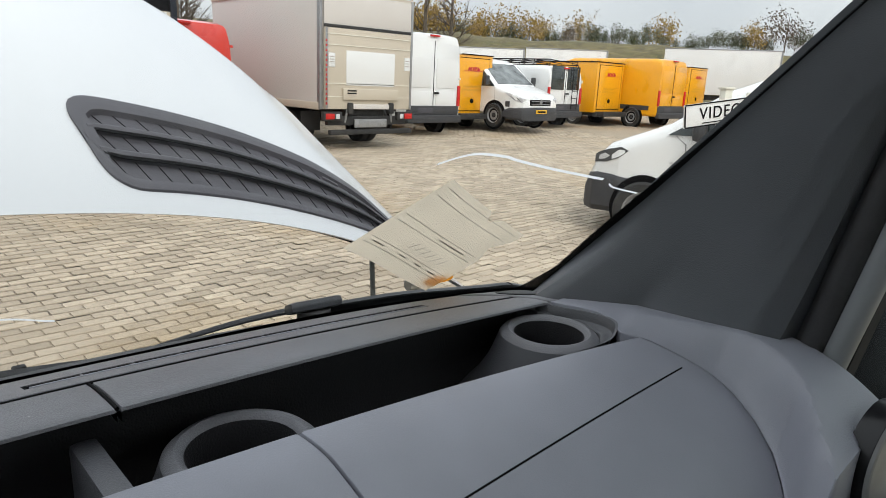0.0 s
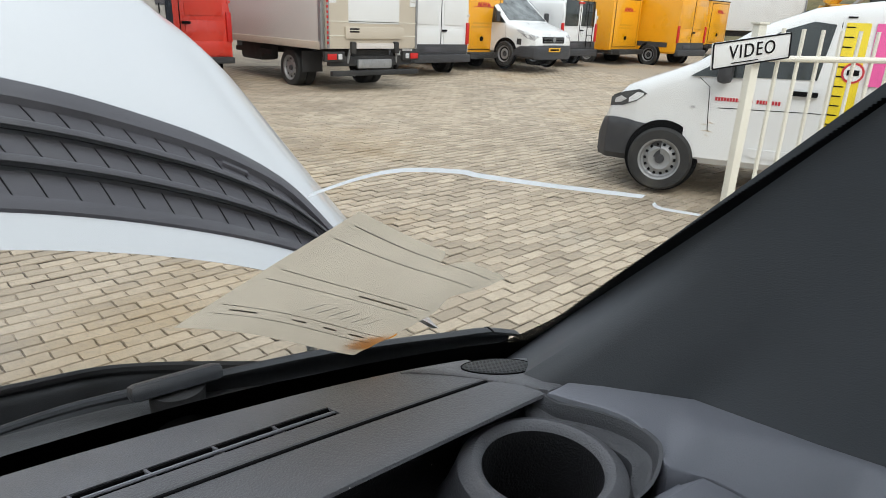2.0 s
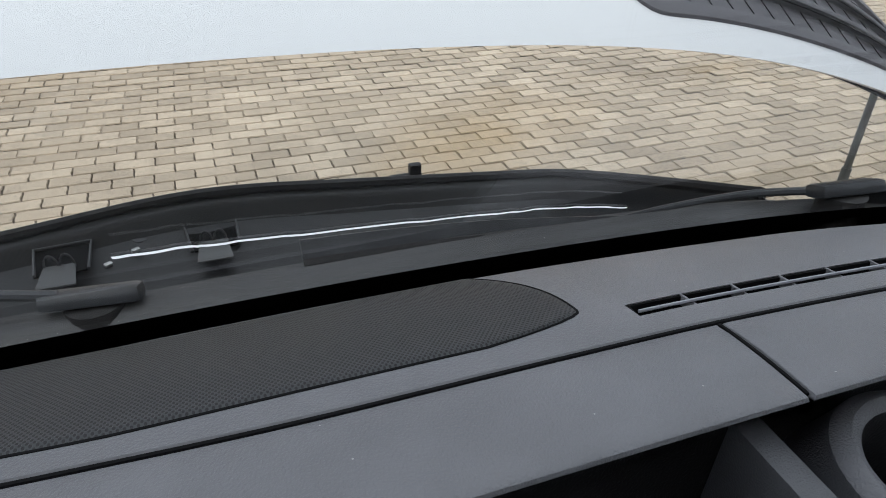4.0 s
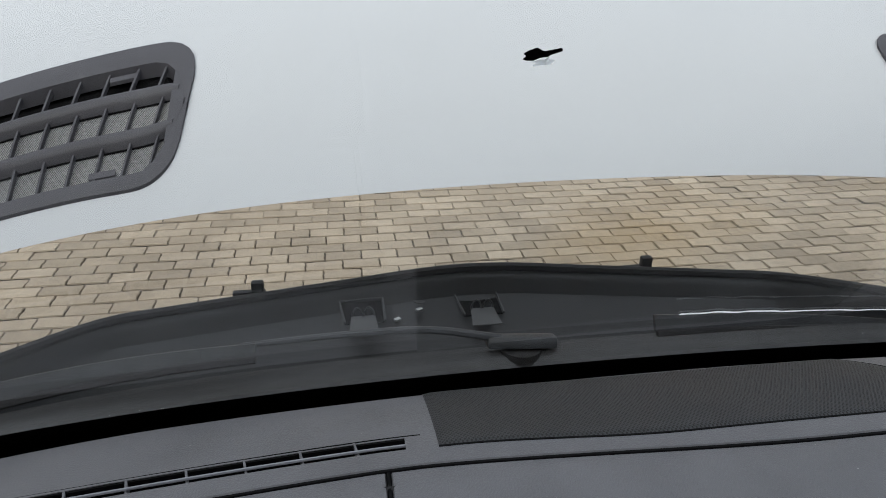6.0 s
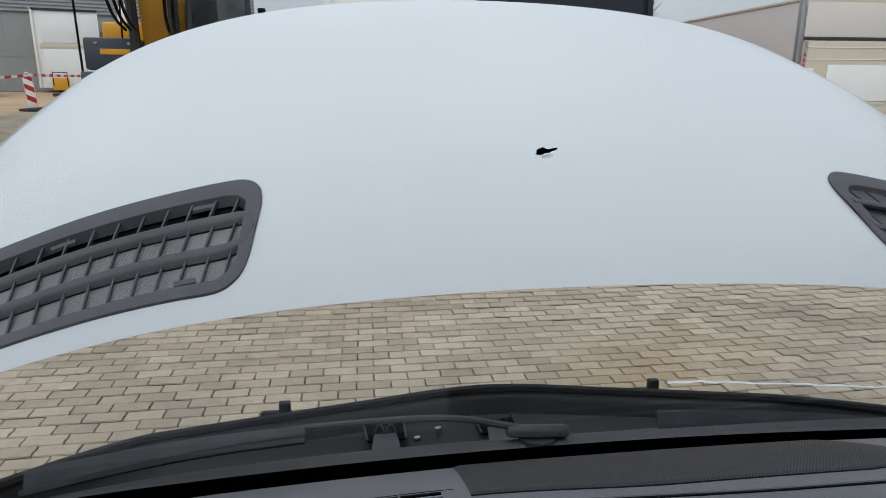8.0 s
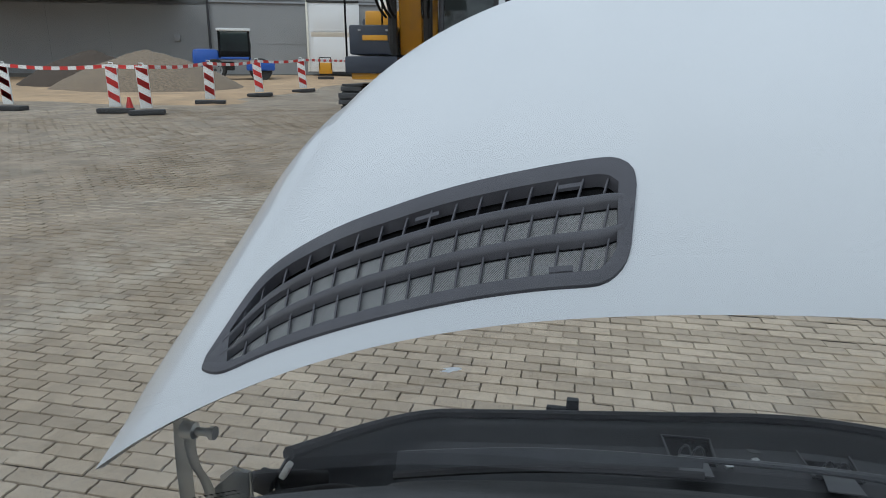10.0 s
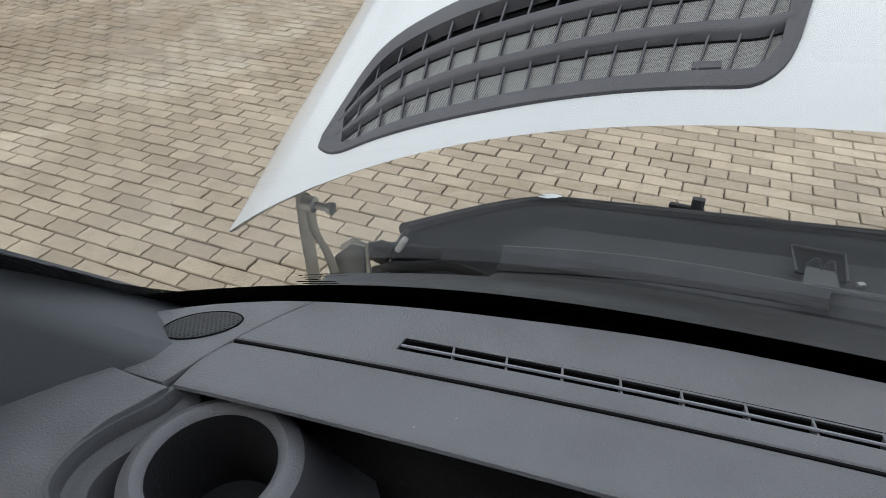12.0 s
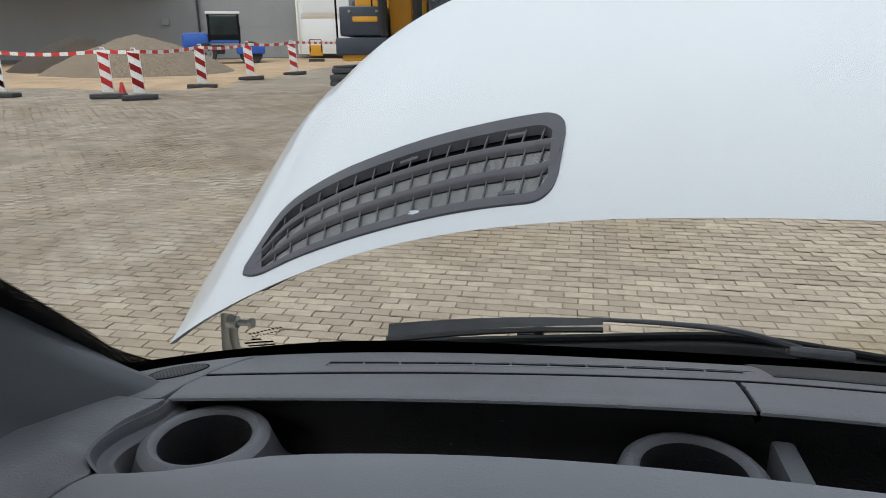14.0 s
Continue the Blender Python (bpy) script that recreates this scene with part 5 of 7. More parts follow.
for i in range(ns):
    for j in range(nt):
        bm.faces.new((vv[i][j], vv[i + 1][j], vv[i + 1][j + 1], vv[i][j + 1]))
part("sheet", bm, M["paper"], paper)


def on_paper(s0, s1, t0, w, material, name, tilt=0.0):
    bm = bmesh.new()
    k = 8
    prev = None
    for i in range(k + 1):
        s = s0 + (s1 - s0) * i / k
        q = [bm.verts.new(paper_pt(s, t0 + tilt * i / k + e, 0.0080)) for e in (-w / 2, w / 2)]
        if prev:
            bm.faces.new((prev[0], q[0], q[1], prev[1]))
        prev = q
    bmesh.ops.solidify(bm, geom=list(bm.faces), thickness=0.0003)
    return part(name, bm, material, paper)


for t_ in (0.93, 0.83, 0.56, 0.48, 0.24, 0.16):
    on_paper(0.04, 0.94, t_, 0.005, M["print"], "printed_line")
for s0, s1, t_ in ((0.5, 0.82, 0.52), (0.10, 0.24, 0.20), (0.42, 0.5, 0.20), (0.60, 0.68, 0.20), (0.76, 0.86, 0.20)):
    on_paper(s0, s1, t_, 0.013, M["print"], "printed_bar")
for s0 in (0.40, 0.47, 0.54, 0.61, 0.68, 0.75):
    on_paper(s0, s0 + 0.035, 0.30, 0.014, M["ink"], "ink_bar", 0.09)
tab = thing("orange_tab", Matrix(), "orange oval tab tucked beside the paper", "tab")
bm = bmesh.new()
vs = [bm.verts.new(glass_pt(0.799 + 0.024 * math.cos(k * math.tau / 24), 1.402 + 0.010 * math.sin(k * math.tau / 24) - 0.004 * math.cos(k * math.tau / 24), 0.013)) for k in range(24)]
bm.faces.new(vs)
part("oval", bm, M["orange"], tab)
# ---------------------------------------------------------------- vehicles


def wheel(parent, x, y, r, w, side, holes=14):
    """Tyre, pressed steel rim and hub on one axle end; side: +1 faces +x."""
    t = part("wheel", lathe([(r * 0.62, -w * 0.12), (r * 0.66, -w / 2), (r * 0.93, -w / 2), (r, -w * 0.36), (r, w * 0.36), (r * 0.93, w / 2), (r * 0.66, w / 2), (r * 0.62, w * 0.12)], 36, "x"), M["tyre"], parent)
    t.matrix_basis = Matrix.Translation((x, y, r))
    bm = lathe([(0.001, side * w * 0.10), (r * 0.63, side * w * 0.10), (r * 0.64, side * w * 0.46), (r * 0.66, side * w * 0.5), (r * 0.60, side * w * 0.46), (r * 0.57, side * w * 0.30), (r * 0.52, side * w * 0.26), (r * 0.40, side * w * 0.32), (r * 0.34, side * w * 0.37), (r * 0.20, side * w * 0.30), (0.001, side * w * 0.30)], 36, "x")
    part("rim", bm, M["rim"], t)
    bm = bmesh.new()
    for k in range(holes):
        a = k * math.tau / holes
        add_box(bm, (side * w * 0.30, r * 0.46 * math.cos(a), r * 0.47 * math.sin(a)), (0.02, r * 0.085, r * 0.085), r * 0.02, Matrix.Rotation(a, 4, "X"))
    part("rim_holes", bm, M["black"], t)
    part("hub", lathe([(0.001, side * w * 0.30), (r * 0.15, side * w * 0.30), (r * 0.13, side * w * 0.42), (0.001, side * w * 0.43)], 20, "x"), M["bumper"], t)
    return t


class Body:
    """Lofted van body: y runs forward from the tail; top and bottom lines are given as (y, z) pairs."""

    def __init__(self, top, bottom, half, belt, tumble, widths):
        self.top, self.bottom, self.half, self.belt, self.tumble, self.widths = top, bottom, half, belt, tumble, widths

    def at(self, line, y):
        for (a, za), (b, zb) in zip(line, line[1:]):
            if y <= b:
                t = (y - a) / (b - a)
                return za + (zb - za) * t
        return line[-1][1]

    def hw(self, y, z):
        w = self.half * self.at(self.widths, y)
        tp = max(self.at(self.top, y), self.belt + 0.05)
        k = min(1.0, max(0.0, (z - self.belt) / (max(l[1] for l in self.top) - self.belt)))
        return w * (1 - self.tumble * k**1.4)

    def mesh(self, n=40):
        y0, y1 = self.top[0][0], self.top[-1][0]
        ys = sorted({y0 + (y1 - y0) * i / n for i in range(n + 1)} | {p[0] for p in self.top} | {p[0] for p in self.widths})
        bm = bmesh.new()
        rings = []
        for y in ys:
            zb, zt = self.at(self.bottom, y), self.at(self.top, y)
            r = min(0.14, (zt - zb) * 0.25)
            hp = [(0.0, zb), (self.hw(y, zb) - 0.05, zb), (self.hw(y, zb), zb + 0.06)]
            for k in range(1, 9):
                z = zb + 0.06 + (zt - r - zb - 0.06) * k / 8
                hp.append((self.hw(y, z), z))
            wr = self.hw(y, zt - r)
            for k in (30, 60, 80):
                a = radians(k)
                hp.append((wr - r * (1 - math.cos(a)) * 1.1, zt - r + r * math.sin(a) * 0.93))
            hp.append((wr * 0.5, zt - 0.004))
            hp.append((0.0, zt))
            ring = [bm.verts.new((x, y, z)) for x, z in hp] + [bm.verts.new((-x, y, z)) for x, z in hp[-2:0:-1]]
            rings.append(ring)
        m_ = len(rings[0])
        for q, w in zip(rings, rings[1:]):
            for k in range(m_):
                bm.faces.new((q[k], q[(k + 1) % m_], w[(k + 1) % m_], w[k]))
        bm.faces.new(rings[0])
        bm.faces.new(rings[-1][::-1])
        return bm

    def side(self, poly, side, off=0.006, thick=0.02):
        """Plate lying on the body's flank: outline in (y, z)."""
        bm = bmesh.new()
        vs = [bm.verts.new((side * (self.hw(y, z) + off), y, z)) for y, z in poly]
        fc = bm.faces.new(vs)
        r = bmesh.ops.extrude_face_region(bm, geom=[fc])
        bmesh.ops.translate(bm, vec=(-side * thick, 0, 0), verts=[g for g in r["geom"] if isinstance(g, bmesh.types.BMVert)])
        return bm

    def lid(self, poly, off=0.006):
        """Plate on the nose, screen or roof: outline in (x, y), subdivided by rows."""
        bm = bmesh.new()
        vs = [bm.verts.new((x, y, self.at(self.top, y) + off)) for x, y in poly]
        fc = bm.faces.new(vs)
        r = bmesh.ops.extrude_face_region(bm, geom=[fc])
        bmesh.ops.translate(bm, vec=(0, 0, -0.02), verts=[g for g in r["geom"] if isinstance(g, bmesh.types.BMVert)])
        return bm


def seams(parent, body, side, lines, w=0.008):
    for ln in lines:
        bm = bmesh.new()
        add_tube(bm, [(side * (body.hw(y, z) + 0.001), y, z) for y, z in ln], w / 2, 6)
        part("panel_gap", bm, M["black"], parent)


def plate(parent, c, s, yellow=True):
    o = part("number_plate", box(c, s, 0.004), M["plate"] if yellow else M["lettering"], parent)
    part("plate_bar", box((c[0], c[1] + math.copysign(0.006, -s[1] if False else (c[1] if abs(c[1]) > 1e-6 else -1)) * 0, c[2]), (s[0] * 0.75, s[1] + 0.006, s[2] * 0.42)), M["black"], o)
    return o


def panel_van(name, m, paint, L, H, W, label, group="", rear_glass=False, rack=False, bumper="bumper", plain_tail=False):
    """Large delivery van, tail at y = 0."""
    o = thing(name, m, label, "van", group)
    top = [(0, H - 0.22), (0.06, H - 0.05), (0.3, H), (L - 2.1, H), (L - 1.75, H - 0.10), (L - 0.95, 1.22), (L - 0.15, 1.0), (L, 0.8)]
    b = Body(top, [(0, 0.42), (L, 0.34)], W / 2, 1.05, 0.10, [(0, 0.97), (0.3, 1.0), (L - 1.0, 1.0), (L - 0.2, 0.93), (L, 0.80)])
    part("body", b.mesh(), paint, o)
    r = 0.345
    for y in (0.95, L - 0.95):
        for s in (-1, 1):
            part("wheel_arch", lathe([(0.0, -0.01), (0.43, -0.01), (0.43, 0.012), (0.0, 0.012)], 28, "x"), M["black"], o).matrix_basis = Matrix.Translation((s * (b.hw(y, 0.5) - 0.006), y, 0.36))
            wheel(o, s * (W / 2 - 0.065), y, r, 0.22, s, 10)
    part("rear_bumper", box((0, -0.05, 0.45), (W * 0.96, 0.16, 0.12 if plain_tail else 0.20), 0.03), M[bumper], o)
    bump = Body([(L - 0.62, 0.50), (L - 0.42, 0.62), (L - 0.1, 0.66), (L + 0.02, 0.62), (L + 0.06, 0.5)], [(L - 0.62, 0.28), (L + 0.06, 0.24)], W / 2 + 0.02, 3.0, 0.0, [(L - 0.62, 1.0), (L - 0.25, 0.94), (L, 0.84), (L + 0.06, 0.7)])
    part("front_bumper", bump.mesh(12), M["bumper"], o)
    gr = part("grille", box((0, L - 0.015, 0.76), (W * 0.50, 0.08, 0.17), 0.03), M["black"], o)
    for z in (0.72, 0.80):
        part("grille_bar", box((0, L + 0.022, z), (W * 0.46, 0.02, 0.018), 0.005), M["rim"], gr)
    part("badge", slab([(-0.07, L + 0.028, 0.78), (0, L + 0.028, 0.88), (0.07, L + 0.028, 0.78), (0, L + 0.028, 0.68)], (0, 1, 0), 0.012), M["rim"], gr)
    plate(o, (0, L + 0.07, 0.50), (0.52, 0.012, 0.11))
    for s in (-1, 1):
        part("tail_lamp", box((s * (W / 2 - 0.075), -0.012, 1.05), (0.10, 0.06, 0.55), 0.02), M["redlens"], o)
        part("side_window", b.side([(L - 1.0, 1.18), (L - 1.55, 1.18), (L - 1.95, 1.2), (L - 1.95, 1.85), (L - 1.72, 1.80)], s), M["darkglass"], o)
        part("rub_strip", b.side([(0.3, 0.62), (L - 0.4, 0.62), (L - 0.4, 0.78), (0.3, 0.78)], s, 0.012), M[bumper], o)
        part("wing_mirror", box((s * (W / 2 + 0.12), L - 1.2, 1.35), (0.16, 0.10, 0.28), 0.04), M["bumper"], o)
        part("headlamp", b.side([(L - 0.02, 0.74), (L - 0.22, 0.80), (L - 0.62, 1.02), (L - 0.50, 1.02), (L - 0.15, 0.92), (L - 0.02, 0.86)], s, 0.012, 0.16), M["whitelens"], o)
        part("lamp_core", b.side([(L - 0.06, 0.78), (L - 0.24, 0.83), (L - 0.40, 0.93), (L - 0.15, 0.88)], s, 0.017, 0.05), M["bumper"], o)
        seams(o, b, s, [[(L - 2.05, 0.45), (L - 2.05, 1.0), (L - 2.05, 1.5), (L - 2.05, H - 0.3)], [(L - 0.95, 0.7), (L - 0.98, 1.15)], [(L - 3.3, 0.45), (L - 3.3, 1.2), (L - 3.3, H - 0.25)]])
    part("windscreen", b.lid([(-W * 0.36, L - 1.72), (W * 0.36, L - 1.72), (W * 0.42, L - 1.0), (-W * 0.42, L - 1.0)]), M["skyglass"], o)
    # tail doors: centre gap, side gaps, hinges, handle
    part("door_gap", box((0, -0.006, (H + 0.55) / 2 - 0.05), (0.010, 0.02, H - 0.85)), M["black"], o)
    part("lower_panel", box((0, -0.012, 0.66), (W * 0.93, 0.03, 0.26), 0.01), paint if plain_tail else M[bumper], o)
    if not plain_tail:
        part("dark_plate", box((-0.28, -0.03, 0.66), (0.52, 0.012, 0.13), 0.004), M["vent"], o)
    for s in (-1, 1):
        for z in (0.8, 1.5, H - 0.45):
            part("hinge", box((s * (W / 2 - 0.06), -0.02, z), (0.06, 0.04, 0.05), 0.01), paint, o)
        part("door_press", box((s * W * 0.225, -0.004, 1.62), (W * 0.36, 0.02, 0.75), 0.012), M["darkglass"] if rear_glass else paint, o)
        part("door_press", box((s * W * 0.225, -0.004, 0.95), (W * 0.36, 0.016, 0.42), 0.01), paint, o)
    part("door_handle", box((0.10, -0.03, 1.12), (0.16, 0.04, 0.05), 0.012), M["black"], o)
    part("brake_lamp", box((0, 0.0, H - 0.07), (0.32, 0.06, 0.05), 0.015), M["redlens"], o)
    if rack:
        for s in (-1, 1):
            part("rack_rail", tube([(s * 0.75, 0.1, H + 0.18), (s * 0.75, L - 1.9, H + 0.18)], 0.02), M["black"], o)
            part("rack_rail", tube([(s * 0.75, 0.1, H + 0.06), (s * 0.75, L - 1.9, H + 0.06)], 0.016), M["black"], o)
        for k in range(6):
            y = 0.15 + (L - 2.1) * k / 5
            part("rack_bar", tube([(-0.75, y, H - 0.04), (-0.75, y, H + 0.18), (0.75, y, H + 0.10), (0.75, y, H - 0.04)], 0.014, 6), M["black"], o)
        for s in (0.32, 0.62):
            part("ladder_rail", tube([(s, -0.07, 0.62), (s, -0.07, H - 0.1), (s, 0.06, H + 0.18)], 0.014, 6), M["black"], o)
        for k in range(7):
            part("ladder_rung", tube([(0.32, -0.07, 0.75 + 0.23 * k), (0.62, -0.07, 0.75 + 0.23 * k)], 0.01, 6), M["black"], o)
    return o


def delivery_box_van(m, cx=0.0):
    """Small electric delivery truck with a square box body; the box's tail stands at y = 0."""
    o = thing("delivery_truck", m, "small yellow electric box truck with red lettering shapes", "truck", "yellow box trucks")
    part("box_body", box((0, 1.35, 1.32), (1.72, 2.7, 1.72), 0.03), M["yellow"], o)
    part("roof_edge", box((0, 1.35, 2.185), (1.76, 2.74, 0.03), 0.008), M["black"], o)
    part("tail_door", box((0, -0.006, 1.33), (1.42, 0.02, 1.5), 0.008), M["yellow"], o)
    part("door_gap", box((0, -0.003, 1.33), (1.46, 0.015, 1.54)), M["black"], o)
    part("cab", Body([(2.7, 1.95), (3.3, 1.95), (3.9, 1.25), (4.5, 1.0), (4.65, 0.8)], [(2.7, 0.4), (4.65, 0.35)], 0.84, 1.0, 0.1, [(2.7, 1.0), (4.65, 0.9)]).mesh(), M["yellow"], o)
    part("chassis", box((0, 1.6, 0.42), (1.5, 3.9, 0.16), 0.02), M["chassis"], o)
    part("bumper", box((0, -0.03, 0.40), (1.7, 0.14, 0.16), 0.03), M["chassis"], o)
    for s in (-1, 1):
        part("tail_lamp", box((s * 0.72, -0.08, 0.42), (0.16, 0.03, 0.09), 0.01), M["redlens"], o)
        for y in (0.9, 3.7):
            wheel(o, s * 0.72, y, 0.31, 0.2, s, 8)
    plate(o, (-0.35, -0.11, 0.42), (0.42, 0.012, 0.1))
    # logo as a slanted red bar group, lines of small print, round badge
    for k in range(3):
        for dx, w_ in ((0.0, 0.05), (0.085, 0.06)) if k < 2 else ((0.0, 0.11),):
            x0 = -0.22 + 0.19 * k + dx
            part("logo_bar", slab([(x0, -0.026, 1.73), (x0 + w_, -0.026, 1.73), (x0 + w_ + 0.035, -0.026, 1.84 if k < 2 else 1.77), (x0 + 0.035, -0.026, 1.84)], (0, 1, 0), 0.008), M["redprint"], o)
        if k < 2:
            part("logo_bar", box((-0.13 + 0.19 * k, -0.022, 1.785), (0.14, 0.010, 0.025)), M["redprint"], o)
    part("logo_stripe", box((0.05, -0.02, 1.72), (0.85, 0.010, 0.015)), M["redprint"], o)
    for z, w_ in ((1.28, 0.75), (1.18, 0.9)):
        part("print_bar", box((0.0, -0.02, z), (w_, 0.010, 0.045)), M["exc_y"], o)
    part("badge", lathe([(0.0, -0.012), (0.07, -0.012), (0.07, 0.012), (0.0, 0.012)], 20, "y"), M["black"], o).matrix_basis = Matrix.Translation((0.0, -0.02, 0.86))
    return o


def own_body():
    """Lower body and wheels that carry the cab, below every line of sight."""
    o = thing("van_body", Matrix(), "white lower body of the van carrying the cab", "van")
    part("sill_body", box((0.03, -0.10, 0.43), (1.96, 1.85, 0.26), 0.05), M["body_w"], o)
    part("engine_block", box((0.03, 1.22, 0.62), (1.40, 0.66, 0.50), 0.06), M["chassis"], o)
    part("front_bumper", box((0.03, 1.60, 0.45), (1.50, 0.14, 0.28), 0.05), M["bumper"], o)
    for s in (-1, 1):
        for y in (1.15, -0.70):
            wheel(o, 0.03 + s * 0.86, y, 0.34, 0.22, s, 10)


own_body()


def on_ground(x, y, heading, dz=0.0):
    """Pose on the ground, y axis along heading (degrees from +y, to the left)."""
    return pose(x, y, ground_z(x, y) + dz, 0, 0, heading)


def box_truck():
    """Light box truck with a folded tail lift, tail at y = 0."""
    o = thing("box_truck", on_ground(8.51, 11.08, 0), "off-white box truck with folded aluminium tail lift", "truck")
    H0, H1, LB = 0.80, 3.0, 4.5
    part("box_body", box((0, LB / 2, (H0 + H1) / 2), (2.3, LB, H1 - H0), 0.03), M["body_w2"], o)
    part("top_rail", box((0, LB / 2, H1), (2.34, LB + 0.02, 0.05), 0.012), M["lift"], o)
    for s in (-1, 1):
        part("corner_post", box((s * 1.135, 0.0, (H0 + H1) / 2), (0.07, 0.10, H1 - H0), 0.015), M["rim"], o)
        part("base_rail", box((s * 1.16, LB / 2, H0 + 0.06), (0.03, LB, 0.14), 0.01), M["lift"], o)
        part("side_guard", box((s * 1.0, 2.9, 0.62), (0.03, 1.6, 0.10), 0.01), M["chassis"], o)
        part("lamp_housing", box((s * 0.93, -0.10, 0.67), (0.44, 0.10, 0.18), 0.02), M["chassis"], o)
        part("tail_lamp", box((s * 1.00, -0.15, 0.67), (0.20, 0.03, 0.11), 0.01), M["redlens"], o)
        part("corner_lamp", box((s * 0.82, -0.15, 0.67), (0.09, 0.03, 0.10), 0.01), M["whitelens"], o)
        wheel(o, s * 0.96, 1.3, 0.37, 0.20, s, 8)
        wheel(o, s * 0.74, 1.3, 0.37, 0.20, s, 8)
        part("mudguard", box((s * 0.85, 1.3, 0.80), (0.5, 1.0, 0.05), 0.02), M["chassis"], o)
        part("mud_flap", box((s * 0.85, 0.78, 0.52), (0.46, 0.02, 0.40), 0.005), M["rubber"], o)
    lift = part("tail_lift", box((0, -0.09, 1.57), (2.18, 0.07, 1.52), 0.02), M["lift"], o, "folded aluminium tail lift platform")
    for z in (1.05, 1.30, 2.02, 2.22):
        part("lift_rib", box((0, -0.130, z), (2.14, 0.012, 0.014)), M["post"], lift)
    for s in (-1, 1):
        part("lift_edge", box((s * 1.06, -0.128, 1.57), (0.05, 0.016, 1.50), 0.004), M["rim"], lift)
        part("notice", box((s * 0.95, -0.132, 1.74), (0.15, 0.012, 0.26), 0.004), M["body_w"], lift)
        for k in range(3):
            part("print_bar", box((s * 0.95, -0.140, 1.80 - 0.05 * k), (0.10, 0.006, 0.014)), M["print"], lift)
        part("lift_arm", box((s * 0.52, -0.12, 0.83), (0.12, 0.14, 0.22), 0.03), M["chassis"], o)
        part("lift_ram", tube([(s * 0.60, -0.05, 0.50), (s * 0.56, -0.12, 0.82)], 0.025), M["rim"], o)
    part("white_panel", box((0.0, -0.130, 1.60), (1.22, 0.012, 0.66), 0.006), M["body_w"], lift)
    part("lift_flap", box((0.0, -0.15, 1.10), (1.40, 0.05, 0.22), 0.02), M["lift"], lift)
    for z in (1.12, 1.17):
        part("grip_slot", box((-0.50, -0.176, z), (0.22, 0.008, 0.028), 0.003), M["black"], lift)
    for k in range(14):
        part("warning_stripe", box((-1.075, -0.138, 0.92 + 0.09 * k), (0.035, 0.006, 0.045), 0.001), M["redlens"], lift)
    part("lower_lip", box((0.0, -0.14, 0.86), (1.0, 0.05, 0.10), 0.015), M["body_w2"], lift)
    part("shutter", box((0, -0.055, 2.68), (2.16, 0.03, 0.58), 0.01), M["body_w2"], o, "upper part of the roller shutter")
    part("shutter_rail", box((0, -0.075, 2.37), (2.16, 0.03, 0.05), 0.01), M["chassis"], o)
    part("plate_holder", box((0.0, -0.14, 0.53), (0.82, 0.05, 0.17), 0.02), M["rim"], o)
    part("underrun_bar", box((0.05, -0.12, 0.36), (2.1, 0.10, 0.10), 0.02), M["chassis"], o)
    part("cross_beam", box((0, -0.02, 0.58), (2.0, 0.12, 0.18), 0.02), M["chassis"], o)
    part("chassis", box((0, 2.4, 0.68), (0.9, 4.8, 0.22), 0.02), M["chassis"], o)
    part("fuel_tank", box((-0.80, 3.0, 0.60), (0.45, 0.9, 0.36), 0.08), M["chassis"], o)
    return o


box_truck()
panel_van("red_van", on_ground(5.44, 12.71, 0), M["red"], 5.3, 2.3, 2.0, "glossy red delivery van seen from its tail doors", plain_tail=True)
panel_van("panel_van", on_ground(12.09, 12.93, 0), M["body_w"], 5.6, 2.62, 2.0, "tall white panel van with closed tail doors", group="white vans")
delivery_box_van(on_ground(14.55, 13.89, 0))
panel_van("panel_van", on_ground(15.92, 17.55, 180), M["body_w"], 5.2, 1.97, 1.95, "low white van with dark grille parked nose out", group="white vans")
panel_van("panel_van", on_ground(18.32, 13.24, 0), M["body_w"], 5.2, 2.0, 1.9, "white van with black roof rack and ladder", group="white vans", rear_glass=True, rack=True)
delivery_box_van(on_ground(20.93, 13.21, 0))
panel_van("yellow_van", on_ground(22.88, 11.8, 0), M["yellow"], 5.9, 2.42, 2.05, "tall yellow delivery van with red tail lamps")
delivery_box_van(on_ground(28.59, 13.62, 0))


def plain_box(name, x, y, heading, w, l, z0, z1, material, label, group=""):
    o = thing(name, on_ground(x, y, heading), label, "trailer", group)
    part("box_body", box((0, l / 2, (z0 + z1) / 2), (w, l, z1 - z0), 0.03), material, o)
    part("top_rail", box((0, l / 2, z1 + 0.02), (w + 0.02, l + 0.02, 0.05), 0.01), M["rim"], o)
    for s in (-1, 1):
        part("corner_post", box((s * w / 2, 0, (z0 + z1) / 2), (0.08, 0.08, z1 - z0), 0.015), M["rim"], o)
        for y_ in (l * 0.2, l * 0.3):
            wheel(o, s * (w / 2 - 0.15), y_, 0.45, 0.25, s, 8)
    part("chassis", box((0, l / 2, z0 - 0.15), (w * 0.8, l * 0.95, 0.25), 0.02), M["chassis"], o)
    return o


plain_box("white_trailer", 36.74, 13.30, 26, 2.4, 5.6, 0.9, 3.15, M["body_w"], "long plain white box trailer behind the vans", "far trailers")
plain_box("white_trailer", 29.95, 19.36, 39, 2.4, 4.0, 0.8, 2.68, M["body_w"], "white box body parked in a far row", "far trailers")
plain_box("white_trailer", 27.41, 22.57, 39, 2.4, 4.6, 0.8, 2.55, M["body_w"], "white box body parked in a far row", "far trailers")


